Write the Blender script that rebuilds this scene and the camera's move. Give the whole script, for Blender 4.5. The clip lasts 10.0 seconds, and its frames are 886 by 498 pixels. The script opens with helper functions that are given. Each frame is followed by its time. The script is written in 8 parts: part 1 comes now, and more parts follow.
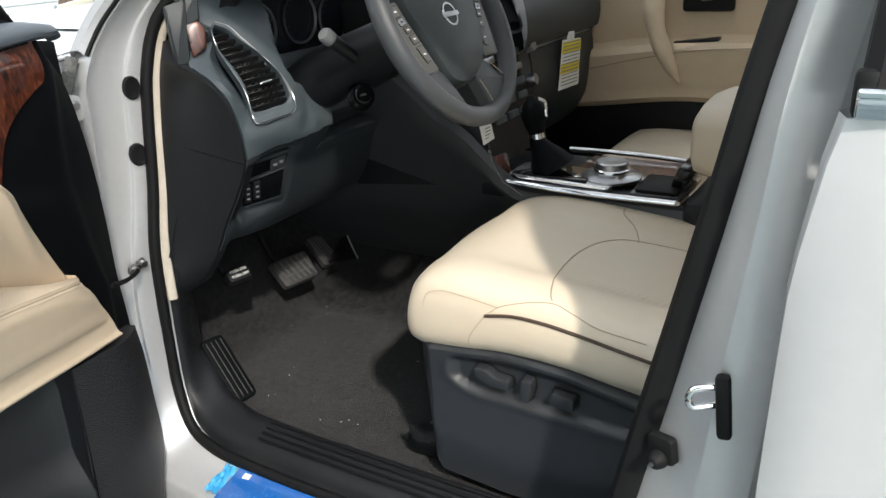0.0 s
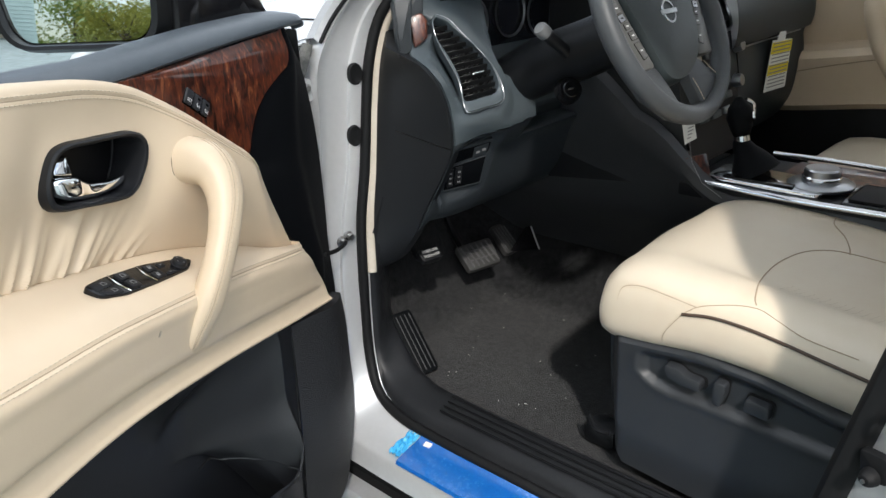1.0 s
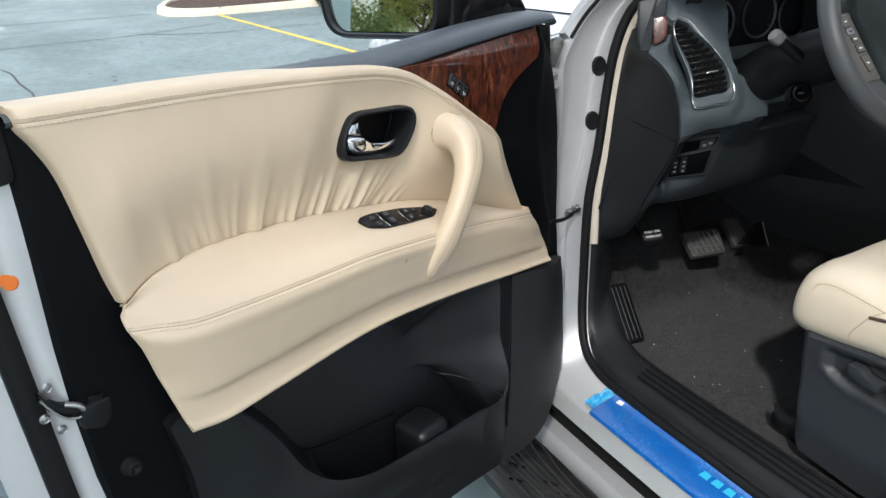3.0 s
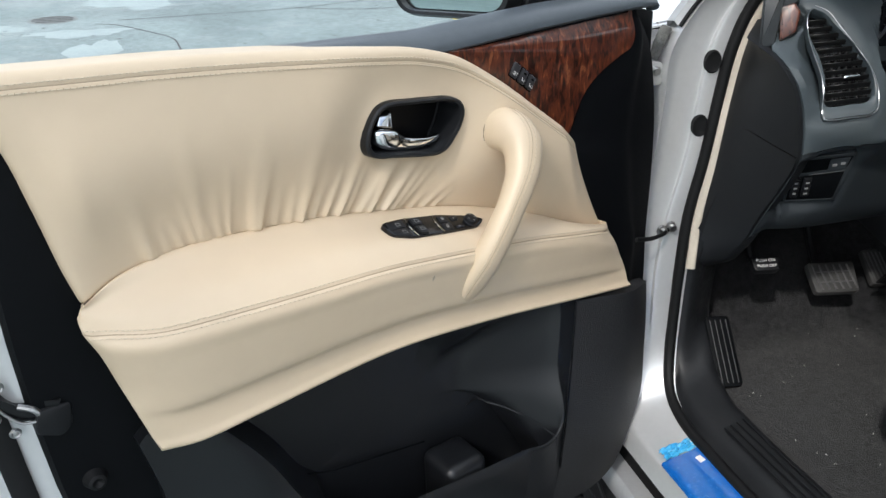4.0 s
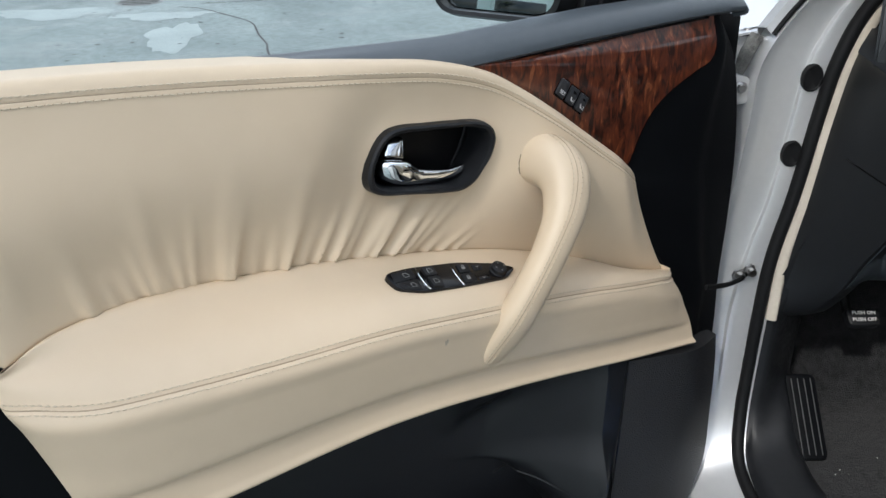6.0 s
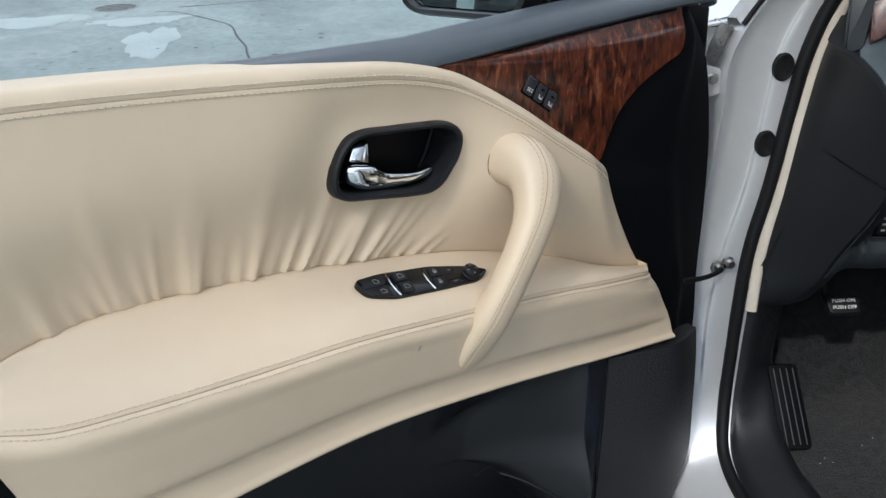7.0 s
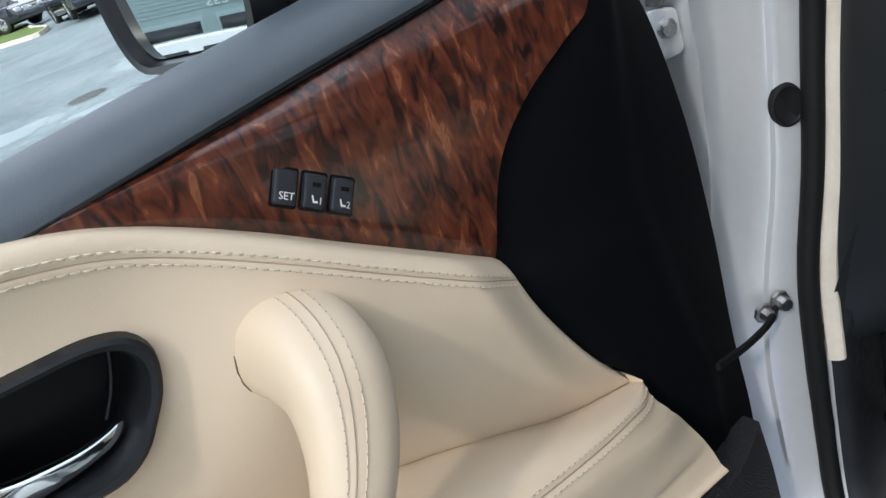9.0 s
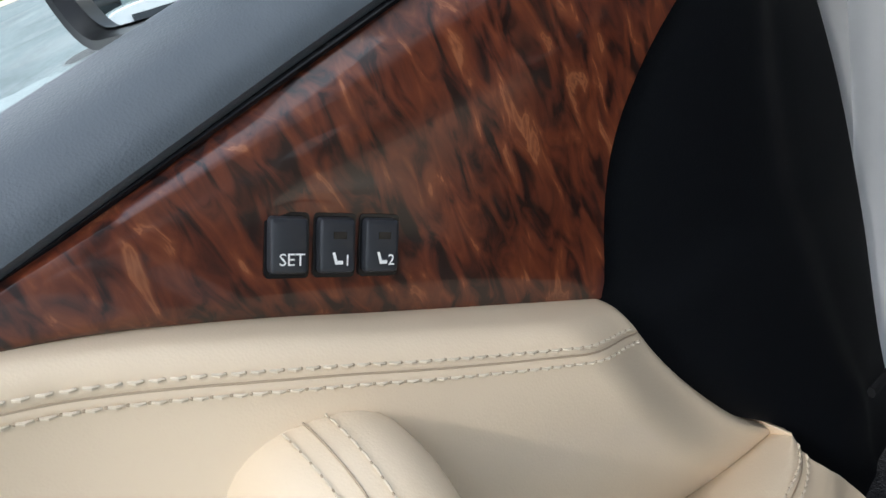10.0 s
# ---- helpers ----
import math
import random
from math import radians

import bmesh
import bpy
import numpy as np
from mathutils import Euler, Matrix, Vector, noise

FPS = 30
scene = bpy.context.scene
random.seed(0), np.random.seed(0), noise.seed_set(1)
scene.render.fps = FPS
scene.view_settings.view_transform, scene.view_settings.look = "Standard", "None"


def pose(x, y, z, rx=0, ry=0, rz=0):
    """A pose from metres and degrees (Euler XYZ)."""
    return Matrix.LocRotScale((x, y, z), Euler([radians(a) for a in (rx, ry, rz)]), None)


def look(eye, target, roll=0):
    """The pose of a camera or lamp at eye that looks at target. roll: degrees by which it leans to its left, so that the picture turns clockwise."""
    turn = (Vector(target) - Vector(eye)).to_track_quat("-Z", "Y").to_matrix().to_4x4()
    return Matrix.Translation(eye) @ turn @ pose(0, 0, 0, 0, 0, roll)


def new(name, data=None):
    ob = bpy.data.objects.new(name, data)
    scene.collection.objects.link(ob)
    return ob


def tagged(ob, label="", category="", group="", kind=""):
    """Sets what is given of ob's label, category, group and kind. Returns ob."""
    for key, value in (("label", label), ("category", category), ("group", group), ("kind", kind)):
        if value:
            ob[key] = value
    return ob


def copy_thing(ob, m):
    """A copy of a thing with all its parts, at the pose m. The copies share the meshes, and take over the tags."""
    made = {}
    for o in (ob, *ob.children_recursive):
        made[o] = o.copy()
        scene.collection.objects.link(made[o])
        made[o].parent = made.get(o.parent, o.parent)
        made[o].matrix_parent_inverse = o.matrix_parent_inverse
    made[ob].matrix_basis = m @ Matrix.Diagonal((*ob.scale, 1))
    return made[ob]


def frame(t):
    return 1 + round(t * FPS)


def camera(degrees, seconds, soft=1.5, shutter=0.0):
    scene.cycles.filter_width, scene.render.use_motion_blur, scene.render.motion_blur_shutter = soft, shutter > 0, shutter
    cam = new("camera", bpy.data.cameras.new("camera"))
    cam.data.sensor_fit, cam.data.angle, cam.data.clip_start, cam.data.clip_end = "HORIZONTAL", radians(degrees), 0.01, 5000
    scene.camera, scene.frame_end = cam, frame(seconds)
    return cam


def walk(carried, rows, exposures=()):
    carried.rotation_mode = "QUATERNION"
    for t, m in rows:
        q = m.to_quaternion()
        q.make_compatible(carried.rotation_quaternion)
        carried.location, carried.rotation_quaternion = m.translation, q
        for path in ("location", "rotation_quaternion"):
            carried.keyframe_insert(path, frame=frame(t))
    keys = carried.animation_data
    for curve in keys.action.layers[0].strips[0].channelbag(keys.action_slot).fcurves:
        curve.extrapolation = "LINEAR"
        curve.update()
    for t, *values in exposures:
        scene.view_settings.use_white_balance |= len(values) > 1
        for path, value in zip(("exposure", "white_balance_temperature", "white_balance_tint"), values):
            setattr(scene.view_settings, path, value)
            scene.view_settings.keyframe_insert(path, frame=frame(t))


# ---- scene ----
from mathutils.bvhtree import BVHTree

cam = camera(60.1, 10.0)
PATH = [
    (0, (0.018, -0.887, 1.627), (-0.934, 0.703, 0.875), -2.9),
    (0.5, (-0.017, -0.907, 1.645), (-1.081, 0.615, 0.904), -2.8),
    (1, (-0.015, -0.966, 1.635), (-1.29, 0.383, 0.89), -2.9),
    (1.5, (0.029, -1.116, 1.66), (-1.367, 0.102, 0.907), -2.7),
    (2, (0.105, -1.257, 1.686), (-1.366, -0.134, 0.927), -2.8),
    (2.2, (0.122, -1.261, 1.685), (-1.369, -0.166, 0.926), -3.1),
    (3.3, (0.22, -0.941, 1.7), (-1.513, -0.301, 0.934), -3.6),
    (3.5, (0.206, -0.897, 1.69), (-1.559, -0.354, 0.922), -3.8),
    (4, (0.088, -0.828, 1.664), (-1.687, -0.359, 0.872), -2.1),
    (4.5, (-0.036, -0.796, 1.661), (-1.818, -0.379, 0.855), -1.1),
    (5, (-0.075, -0.762, 1.656), (-1.871, -0.409, 0.85), -0.9),
    (5.5, (-0.09, -0.735, 1.658), (-1.895, -0.438, 0.849), -1.1),
    (7, (-0.116, -0.689, 1.659), (-1.912, -0.376, 0.835), -3.3),
    (7.5, (-0.114, -0.683, 1.663), (-1.898, -0.314, 0.837), -4.2),
    (8, (-0.195, -0.615, 1.642), (-1.992, -0.221, 0.857), -8.8),
    (8.5, (-0.409, -0.44, 1.61), (-2.224, -0.139, 0.825), -16.0),
    (8.6, (-0.434, -0.421, 1.596), (-2.255, -0.151, 0.813), -16.2),
    (9, (-0.57, -0.383, 1.578), (-2.374, -0.198, 0.735), -21.7),
    (9.5, (-0.706, -0.398, 1.553), (-2.506, -0.195, 0.705), -25.9),
    (10, (-0.76, -0.374, 1.559), (-2.512, -0.29, 0.597), -26.3),
]
walk(cam, [(t, look(eye, target, roll)) for t, eye, target, roll in PATH], [(0.0, 0.55, 6800, 10), (1.0, 0.43, 6550, 10), (1.5, 0.32, 6450, 10), (2.0, 0.28, 6400, 10), (3.5, 0.28, 6450, 10), (4.5, 0.20, 6480, 10), (5.0, 0.06, 6420, 10), (5.5, 0.02, 6400, 10), (7.5, 0.01, 6160, 10), (8.0, 0.07, 6080, 10), (8.5, 0.18, 6050, 10), (9.0, 0.24, 6150, 10), (9.5, 0.28, 6150, 10), (10.0, 0.35, 6250, 10)])

# world, sun, exposure
SUN_EL, SUN_AZ = 42.0, -42.0      # degrees; azimuth of the sun's place, from +x towards +y
world = bpy.data.worlds.new("world")
scene.world = world
world.use_nodes = True
wn, wl = world.node_tree.nodes, world.node_tree.links
sky = wn.new("ShaderNodeTexSky")
sky.sky_type, sky.sun_disc = "NISHITA", False
sky.sun_elevation, sky.sun_rotation = radians(SUN_EL), radians(90 - SUN_AZ)
sky.air_density, sky.dust_density, sky.ozone_density = 1.0, 1.5, 1.0
tco, mapping = wn.new("ShaderNodeTexCoord"), wn.new("ShaderNodeMapping")
mapping.inputs["Scale"].default_value = (1.2, 1.2, 3.2)
cl = wn.new("ShaderNodeTexNoise")
cl.inputs["Scale"].default_value, cl.inputs["Detail"].default_value = 1.6, 7
ramp = wn.new("ShaderNodeValToRGB")
ramp.color_ramp.elements[0].position, ramp.color_ramp.elements[1].position = 0.34, 0.60
mixc = wn.new("ShaderNodeMix")
mixc.data_type = "RGBA"
mixc.inputs[7].default_value = (10.2, 11.0, 11.7, 1)
wl.new(tco.outputs["Generated"], mapping.inputs["Vector"])
wl.new(mapping.outputs["Vector"], cl.inputs["Vector"])
wl.new(cl.outputs[0], ramp.inputs[0])
wl.new(ramp.outputs[0], mixc.inputs[0])
wl.new(sky.outputs[0], mixc.inputs[6])
dotp, powr, mad, glow = wn.new("ShaderNodeVectorMath"), wn.new("ShaderNodeMath"), wn.new("ShaderNodeMath"), wn.new("ShaderNodeVectorMath")
dotp.operation, powr.operation, mad.operation, glow.operation = "DOT_PRODUCT", "POWER", "MULTIPLY_ADD", "SCALE"
dotp.inputs[1].default_value = (math.cos(radians(SUN_EL)) * math.cos(radians(SUN_AZ)), math.cos(radians(SUN_EL)) * math.sin(radians(SUN_AZ)), math.sin(radians(SUN_EL)))
wl.new(tco.outputs["Generated"], dotp.inputs[0])
clampd = wn.new("ShaderNodeClamp")
wl.new(dotp.outputs["Value"], clampd.inputs[0])
wl.new(clampd.outputs[0], powr.inputs[0])
powr.inputs[1].default_value = 5.0
wl.new(powr.outputs[0], mad.inputs[0])
mad.inputs[1].default_value, mad.inputs[2].default_value = 0.9, 0.95
wl.new(mixc.outputs[2], glow.inputs[0])
wl.new(mad.outputs[0], glow.inputs["Scale"])
sepz, rise, over = wn.new("ShaderNodeSeparateXYZ"), wn.new("ShaderNodeMapRange"), wn.new("ShaderNodeVectorMath")
over.operation = "SCALE"
rise.inputs[1].default_value, rise.inputs[2].default_value, rise.inputs[3].default_value, rise.inputs[4].default_value = 0.0, 0.9, 0.66, 1.30
wl.new(tco.outputs["Generated"], sepz.inputs[0])
wl.new(sepz.outputs["Z"], rise.inputs[0])
wl.new(glow.outputs[0], over.inputs[0])
wl.new(rise.outputs[0], over.inputs["Scale"])
wl.new(over.outputs[0], wn["Background"].inputs[0])
wn["Background"].inputs[1].default_value = 0.15
sun = new("sun", bpy.data.lights.new("sun", "SUN"))
sun.data.energy, sun.data.angle, sun.data.color = 3.4, radians(2.5), (1.0, 0.96, 0.90)
_se, _sa = radians(SUN_EL), radians(SUN_AZ)
sun.matrix_world = look((math.cos(_se) * math.cos(_sa) * 20, math.cos(_se) * math.sin(_sa) * 20, math.sin(_se) * 20), (0, 0, 0))


# ---- materials ----
def material(name, color, rough=0.5, metal=0.0, grain=None, vary=None, coat=0.0, spec=0.5, voronoi=None, sheen=0.0, rvary=0.0):
    """grain: (scale, height in m); vary: (scale, second colour, amount); voronoi: (scale, height) for a pebbled relief."""
    m = bpy.data.materials.new(name)
    m.use_nodes = True
    n, l = m.node_tree.nodes, m.node_tree.links
    b = n["Principled BSDF"]
    b.inputs["Base Color"].default_value = (*color, 1)
    b.inputs["Roughness"].default_value, b.inputs["Metallic"].default_value = rough, metal
    b.inputs["Coat Weight"].default_value, b.inputs["Specular IOR Level"].default_value = coat, spec
    b.inputs["Coat Roughness"].default_value = 0.04
    b.inputs["Sheen Weight"].default_value = sheen
    tc = n.new("ShaderNodeTexCoord")
    if vary:
        t = n.new("ShaderNodeTexNoise")
        t.inputs["Scale"].default_value, t.inputs["Detail"].default_value = vary[0], 5
        l.new(tc.outputs["Object"], t.inputs["Vector"])
        t2 = n.new("ShaderNodeTexNoise")
        t2.inputs["Scale"].default_value, t2.inputs["Detail"].default_value = vary[0] * 9, 4
        l.new(tc.outputs["Object"], t2.inputs["Vector"])
        ad = n.new("ShaderNodeMath")
        ad.operation = "ADD"
        l.new(t.outputs[0], ad.inputs[0]), l.new(t2.outputs[0], ad.inputs[1])
        mr = n.new("ShaderNodeMapRange")
        mr.inputs[1].default_value, mr.inputs[2].default_value, mr.inputs[4].default_value = 0.75, 1.25, vary[2]
        l.new(ad.outputs[0], mr.inputs[0])
        mx = n.new("ShaderNodeMix")
        mx.data_type = "RGBA"
        mx.inputs[6].default_value, mx.inputs[7].default_value = (*color, 1), (*vary[1], 1)
        l.new(mr.outputs[0], mx.inputs[0]), l.new(mx.outputs[2], b.inputs["Base Color"])
        if rvary:
            rr = n.new("ShaderNodeMapRange")
            rr.inputs[1].default_value, rr.inputs[2].default_value = 0.8, 1.2
            rr.inputs[3].default_value, rr.inputs[4].default_value = rough - rvary, rough + rvary
            l.new(ad.outputs[0], rr.inputs[0]), l.new(rr.outputs[0], b.inputs["Roughness"])
    last = None
    for kind, spec_ in (("n", grain), ("v", voronoi)):
        if not spec_:
            continue
        t = n.new("ShaderNodeTexNoise" if kind == "n" else "ShaderNodeTexVoronoi")
        t.inputs["Scale"].default_value = spec_[0]
        if kind == "n":
            t.inputs["Detail"].default_value = 4
        l.new(tc.outputs["Object"], t.inputs["Vector"])
        bp = n.new("ShaderNodeBump")
        bp.inputs["Strength"].default_value, bp.inputs["Distance"].default_value = 1.0, spec_[1]
        l.new(t.outputs[0], bp.inputs["Height"])
        if last:
            l.new(last.outputs[0], bp.inputs["Normal"])
        last = bp
        l.new(bp.outputs[0], b.inputs["Normal"])
    return m


LEATHER = material("beige_leather", (0.64, 0.515, 0.368), 0.40, grain=(420, 0.00007), voronoi=(900, 0.00006), vary=(3.0, (0.60, 0.48, 0.338), 0.6))
SEATHIDE = material("seat_leather", (0.6016, 0.5264, 0.4136), 0.44, grain=(420, 0.00007), voronoi=(900, 0.00006), vary=(3.5, (0.5828, 0.4888, 0.376), 0.6))
THREAD = material("beige_thread", (0.61, 0.515, 0.39), 0.75, grain=(900, 0.0003))
# Leather tone darkened to carry the shade inside seams and needle holes.
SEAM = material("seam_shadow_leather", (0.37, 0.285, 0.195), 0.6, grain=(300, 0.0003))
# Dark tone that paints contact shade into the leather's creases.
CREASESHADE = material("painted_crease_shade", (0.10, 0.072, 0.046), 0.7)
PIPING = material("brown_piping", (0.055, 0.033, 0.022), 0.5, grain=(400, 0.0003))
BLACK = material("black_moulded_plastic", (0.0065, 0.0071, 0.0085), 0.46, grain=(520, 0.00014), voronoi=(1100, 0.00012), vary=(6, (0.011, 0.0118, 0.0135), 0.7), spec=0.28)
BLACKSOFT = material("black_soft_trim", (0.0018, 0.0023, 0.0032), 0.60, grain=(600, 0.00012), voronoi=(1300, 0.00012), vary=(5, (0.0028, 0.0034, 0.0045), 0.6), spec=0.11)
SEATPLASTIC = material("charcoal_seat_plastic", (0.021, 0.0232, 0.0265), 0.44, grain=(520, 0.00014), voronoi=(1100, 0.00012), vary=(6, (0.026, 0.0282, 0.0315), 0.7), spec=0.45)
SILLPLASTIC = material("scuffed_sill_plastic", (0.010, 0.011, 0.0125), 0.42, grain=(420, 0.00016), voronoi=(900, 0.00012), vary=(11, (0.015, 0.016, 0.018), 0.9), spec=0.24, rvary=0.1)
DOORPLASTIC = material("satin_black_door_plastic", (0.0066, 0.0074, 0.0090), 0.38, grain=(520, 0.00008), voronoi=(1100, 0.00007), vary=(6, (0.0085, 0.0094, 0.0112), 0.7), spec=0.5)
GREYBELT = material("grey_padded_belt_trim", (0.064, 0.077, 0.089), 0.42, grain=(420, 0.00016), voronoi=(1000, 0.00010), vary=(8, (0.074, 0.088, 0.102), 0.6))
DASH = material("charcoal_dash_skin", (0.0567, 0.07155, 0.081), 0.40, grain=(480, 0.0002), voronoi=(1000, 0.00014), vary=(6, (0.06615, 0.08235, 0.0918), 0.6))
GLOSSBLACK = material("gloss_black_plastic", (0.006, 0.006, 0.007), 0.16, spec=0.32, vary=(20, (0.008, 0.008, 0.009), 0.5))
CUPBLACK = material("dark_handle_recess_plastic", (0.0035, 0.0035, 0.004), 0.38, spec=0.18, vary=(20, (0.005, 0.005, 0.0055), 0.5))
RUBBER = material("black_rubber_seal", (0.006, 0.0062, 0.0068), 0.62, grain=(260, 0.0001), vary=(12, (0.0085, 0.0087, 0.0093), 0.6), spec=0.22)
CHROME = material("bright_chrome", (0.86, 0.87, 0.88), 0.06, 1.0, grain=(30, 0.0002))
SATIN = material("satin_silver_trim", (0.42, 0.43, 0.45), 0.28, 1.0, grain=(600, 0.0001))
PAINT = material("silver_metallic_paint", (0.6882, 0.6938, 0.6994), 0.28, 0.40, coat=0.9, grain=(1500, 0.00006), vary=(5, (0.651, 0.6566, 0.6622), 0.6))
JAMBPAINT = material("dull_silver_jamb_paint", (0.6402, 0.647, 0.648), 0.32, 0.45, coat=0.5, vary=(9, (0.5917, 0.5995, 0.6014), 0.6))
STEEL = material("worn_steel", (0.45, 0.45, 0.45), 0.35, 1.0, grain=(300, 0.0004), vary=(60, (0.25, 0.24, 0.23), 0.7))
CARPET = material("dark_grey_carpet", (0.0052, 0.0055, 0.0062), 0.98, grain=(420, 0.004), vary=(62, (0.0245, 0.0250, 0.0268), 1.0), spec=0.1, sheen=0.1)
WELT = material("beige_welt_cloth", (0.62, 0.56, 0.47), 0.9, grain=(900, 0.0008), vary=(14, (0.55, 0.49, 0.40), 0.7))
BLUEFILM = material("blue_protective_film", (0.003, 0.085, 0.36), 0.20, coat=0.7, grain=(40, 0.0012), vary=(16, (0.005, 0.13, 0.45), 0.8), rvary=0.08)
BLUECRUMPLE = material("crumpled_blue_film", (0.02, 0.30, 0.62), 0.28, coat=0.4, grain=(110, 0.004), vary=(30, (0.10, 0.50, 0.75), 0.9))
CYAN = material("cyan_print", (0.03, 0.42, 0.62), 0.35)
WHITE = material("white_print", (0.75, 0.75, 0.73), 0.6)
PAPER = material("white_paper", (0.78, 0.78, 0.74), 0.8, vary=(30, (0.72, 0.72, 0.68), 0.6))
YELLOW = material("yellow_print", (0.75, 0.60, 0.02), 0.7)
GREYPRINT = material("grey_print", (0.22, 0.22, 0.22), 0.7)
ORANGE = material("orange_plug", (0.72, 0.17, 0.02), 0.45, grain=(300, 0.0003))
SCREEN = material("dark_display_glass", (0.012, 0.014, 0.02), 0.05, coat=0.6)
MIRROR = material("mirror_silver", (0.86, 0.93, 0.92), 0.015, 1.0)
TRIMGREY = material("satin_grey_rocker_trim", (0.40, 0.405, 0.41), 0.42, 0.3, grain=(400, 0.0003), vary=(10, (0.34, 0.345, 0.35), 0.7))


def wood_material():
    """Figured brown veneer under lacquer: wavy dark flecks across the grain."""
    m = bpy.data.materials.new("lacquered_figured_wood")
    m.use_nodes = True
    n, l = m.node_tree.nodes, m.node_tree.links
    b = n["Principled BSDF"]
    tc, mp = n.new("ShaderNodeTexCoord"), n.new("ShaderNodeMapping")
    mp.inputs["Rotation"].default_value = (0, radians(0), radians(68))
    mp.inputs["Scale"].default_value = (1.0, 1.0, 1.0)
    l.new(tc.outputs["Object"], mp.inputs["Vector"])
    m2 = n.new("ShaderNodeMapping")
    m2.inputs["Rotation"].default_value = (0, radians(-14), 0)
    m2.inputs["Scale"].default_value = (128, 128, 38)
    l.new(mp.outputs["Vector"], m2.inputs["Vector"])
    fleck = n.new("ShaderNodeTexNoise")
    fleck.inputs["Scale"].default_value, fleck.inputs["Detail"].default_value, fleck.inputs["Distortion"].default_value = 1.0, 4, 0.8
    l.new(m2.outputs["Vector"], fleck.inputs["Vector"])
    big = n.new("ShaderNodeTexNoise")
    big.inputs["Scale"].default_value, big.inputs["Detail"].default_value, big.inputs["Distortion"].default_value = 22, 3, 0.6
    l.new(mp.outputs["Vector"], big.inputs["Vector"])
    r1 = n.new("ShaderNodeValToRGB")
    for pos, col in ((0.36, (0.013, 0.0045, 0.0035)), (0.45, (0.072, 0.0165, 0.008)), (0.56, (0.122, 0.029, 0.0115)), (0.64, (0.168, 0.046, 0.018)), (0.68, (0.285, 0.104, 0.044)), (0.72, (0.190, 0.055, 0.022)), (0.80, (0.34, 0.125, 0.053))):
        e = r1.color_ramp.elements.new(pos)
        e.color = (*col, 1)
    r1.color_ramp.elements.remove(r1.color_ramp.elements[0])
    r1.color_ramp.elements.remove(r1.color_ramp.elements[-1])
    l.new(fleck.outputs[0], r1.inputs[0])
    mx = n.new("ShaderNodeMix")
    mx.data_type, mx.blend_type = "RGBA", "MULTIPLY"
    mx.inputs[0].default_value = 0.55
    r2 = n.new("ShaderNodeValToRGB")
    r2.color_ramp.elements[0].position, r2.color_ramp.elements[0].color = 0.30, (0.42, 0.36, 0.32, 1)
    r2.color_ramp.elements[1].position, r2.color_ramp.elements[1].color = 0.68, (1.0, 1.0, 1.0, 1)
    l.new(big.outputs[0], r2.inputs[0])
    l.new(r1.outputs[0], mx.inputs[6]), l.new(r2.outputs[0], mx.inputs[7])
    l.new(mx.outputs[2], b.inputs["Base Color"])
    b.inputs["Roughness"].default_value, b.inputs["Coat Weight"].default_value, b.inputs["Coat Roughness"].default_value = 0.34, 0.8, 0.02
    return m


WOOD = wood_material()


# ---- mesh tools ----
def link_mesh(name, bm, mat, smooth=True):
    bmesh.ops.recalc_face_normals(bm, faces=bm.faces)
    me = bpy.data.meshes.new(name)
    bm.to_mesh(me)
    bm.free()
    if smooth:
        for p in me.polygons:
            p.use_smooth = True
        me.set_sharp_from_angle(angle=radians(38))
    me.materials.append(mat)
    return new(name, me)


def thing(name, bm, mat, label, category, group="", kind="", smooth=True):
    return tagged(link_mesh(name, bm, mat, smooth), label, category, group, kind)


def empty(name, place, label, category, group=""):
    e = new(name)
    e.location = place
    e.empty_display_size = 0.05
    return tagged(e, label, category, group)


def part(name, bm, mat, parent, label="", smooth=True):
    ob = link_mesh(name, bm, mat, smooth)
    ob.parent = parent
    if not parent.parent:
        ob.matrix_parent_inverse = Matrix.Translation(parent.location).inverted()
    if label:
        ob["label"] = label
    return ob


def spline(pts, count):
    """Points spread evenly along a smooth curve through pts."""
    p = [Vector(q) for q in pts]
    if len(p) == 2:
        return [p[0].lerp(p[1], i / (count - 1)) for i in range(count)]
    fine = []
    for i in range(len(p) - 1):
        a, b, c, d = p[max(i - 1, 0)], p[i], p[i + 1], p[min(i + 2, len(p) - 1)]
        t0 = 0.0
        k1 = max((b - a).length, 1e-6) ** 0.5 if i else max((c - b).length, 1e-6) ** 0.5
        k2 = max((c - b).length, 1e-6) ** 0.5
        k3 = max((d - c).length, 1e-6) ** 0.5 if i + 2 < len(p) else k2
        if not i:
            a = b * 2 - c
        if i + 2 >= len(p):
            d = c * 2 - b
        t1, t2 = k1, k1 + k2
        t3 = t2 + k3
        for j in range(12):
            t = t1 + (t2 - t1) * j / 12
            a1 = a * ((t1 - t) / (t1 - t0)) + b * ((t - t0) / (t1 - t0))
            a2 = b * ((t2 - t) / (t2 - t1)) + c * ((t - t1) / (t2 - t1))
            a3 = c * ((t3 - t) / (t3 - t2)) + d * ((t - t2) / (t3 - t2))
            b1 = a1 * ((t2 - t) / (t2 - t0)) + a2 * ((t - t0) / (t2 - t0))
            b2 = a2 * ((t3 - t) / (t3 - t1)) + a3 * ((t - t1) / (t3 - t1))
            fine.append(b1 * ((t2 - t) / (t2 - t1)) + b2 * ((t - t1) / (t2 - t1)))
    fine.append(p[-1])
    return even(fine, count)


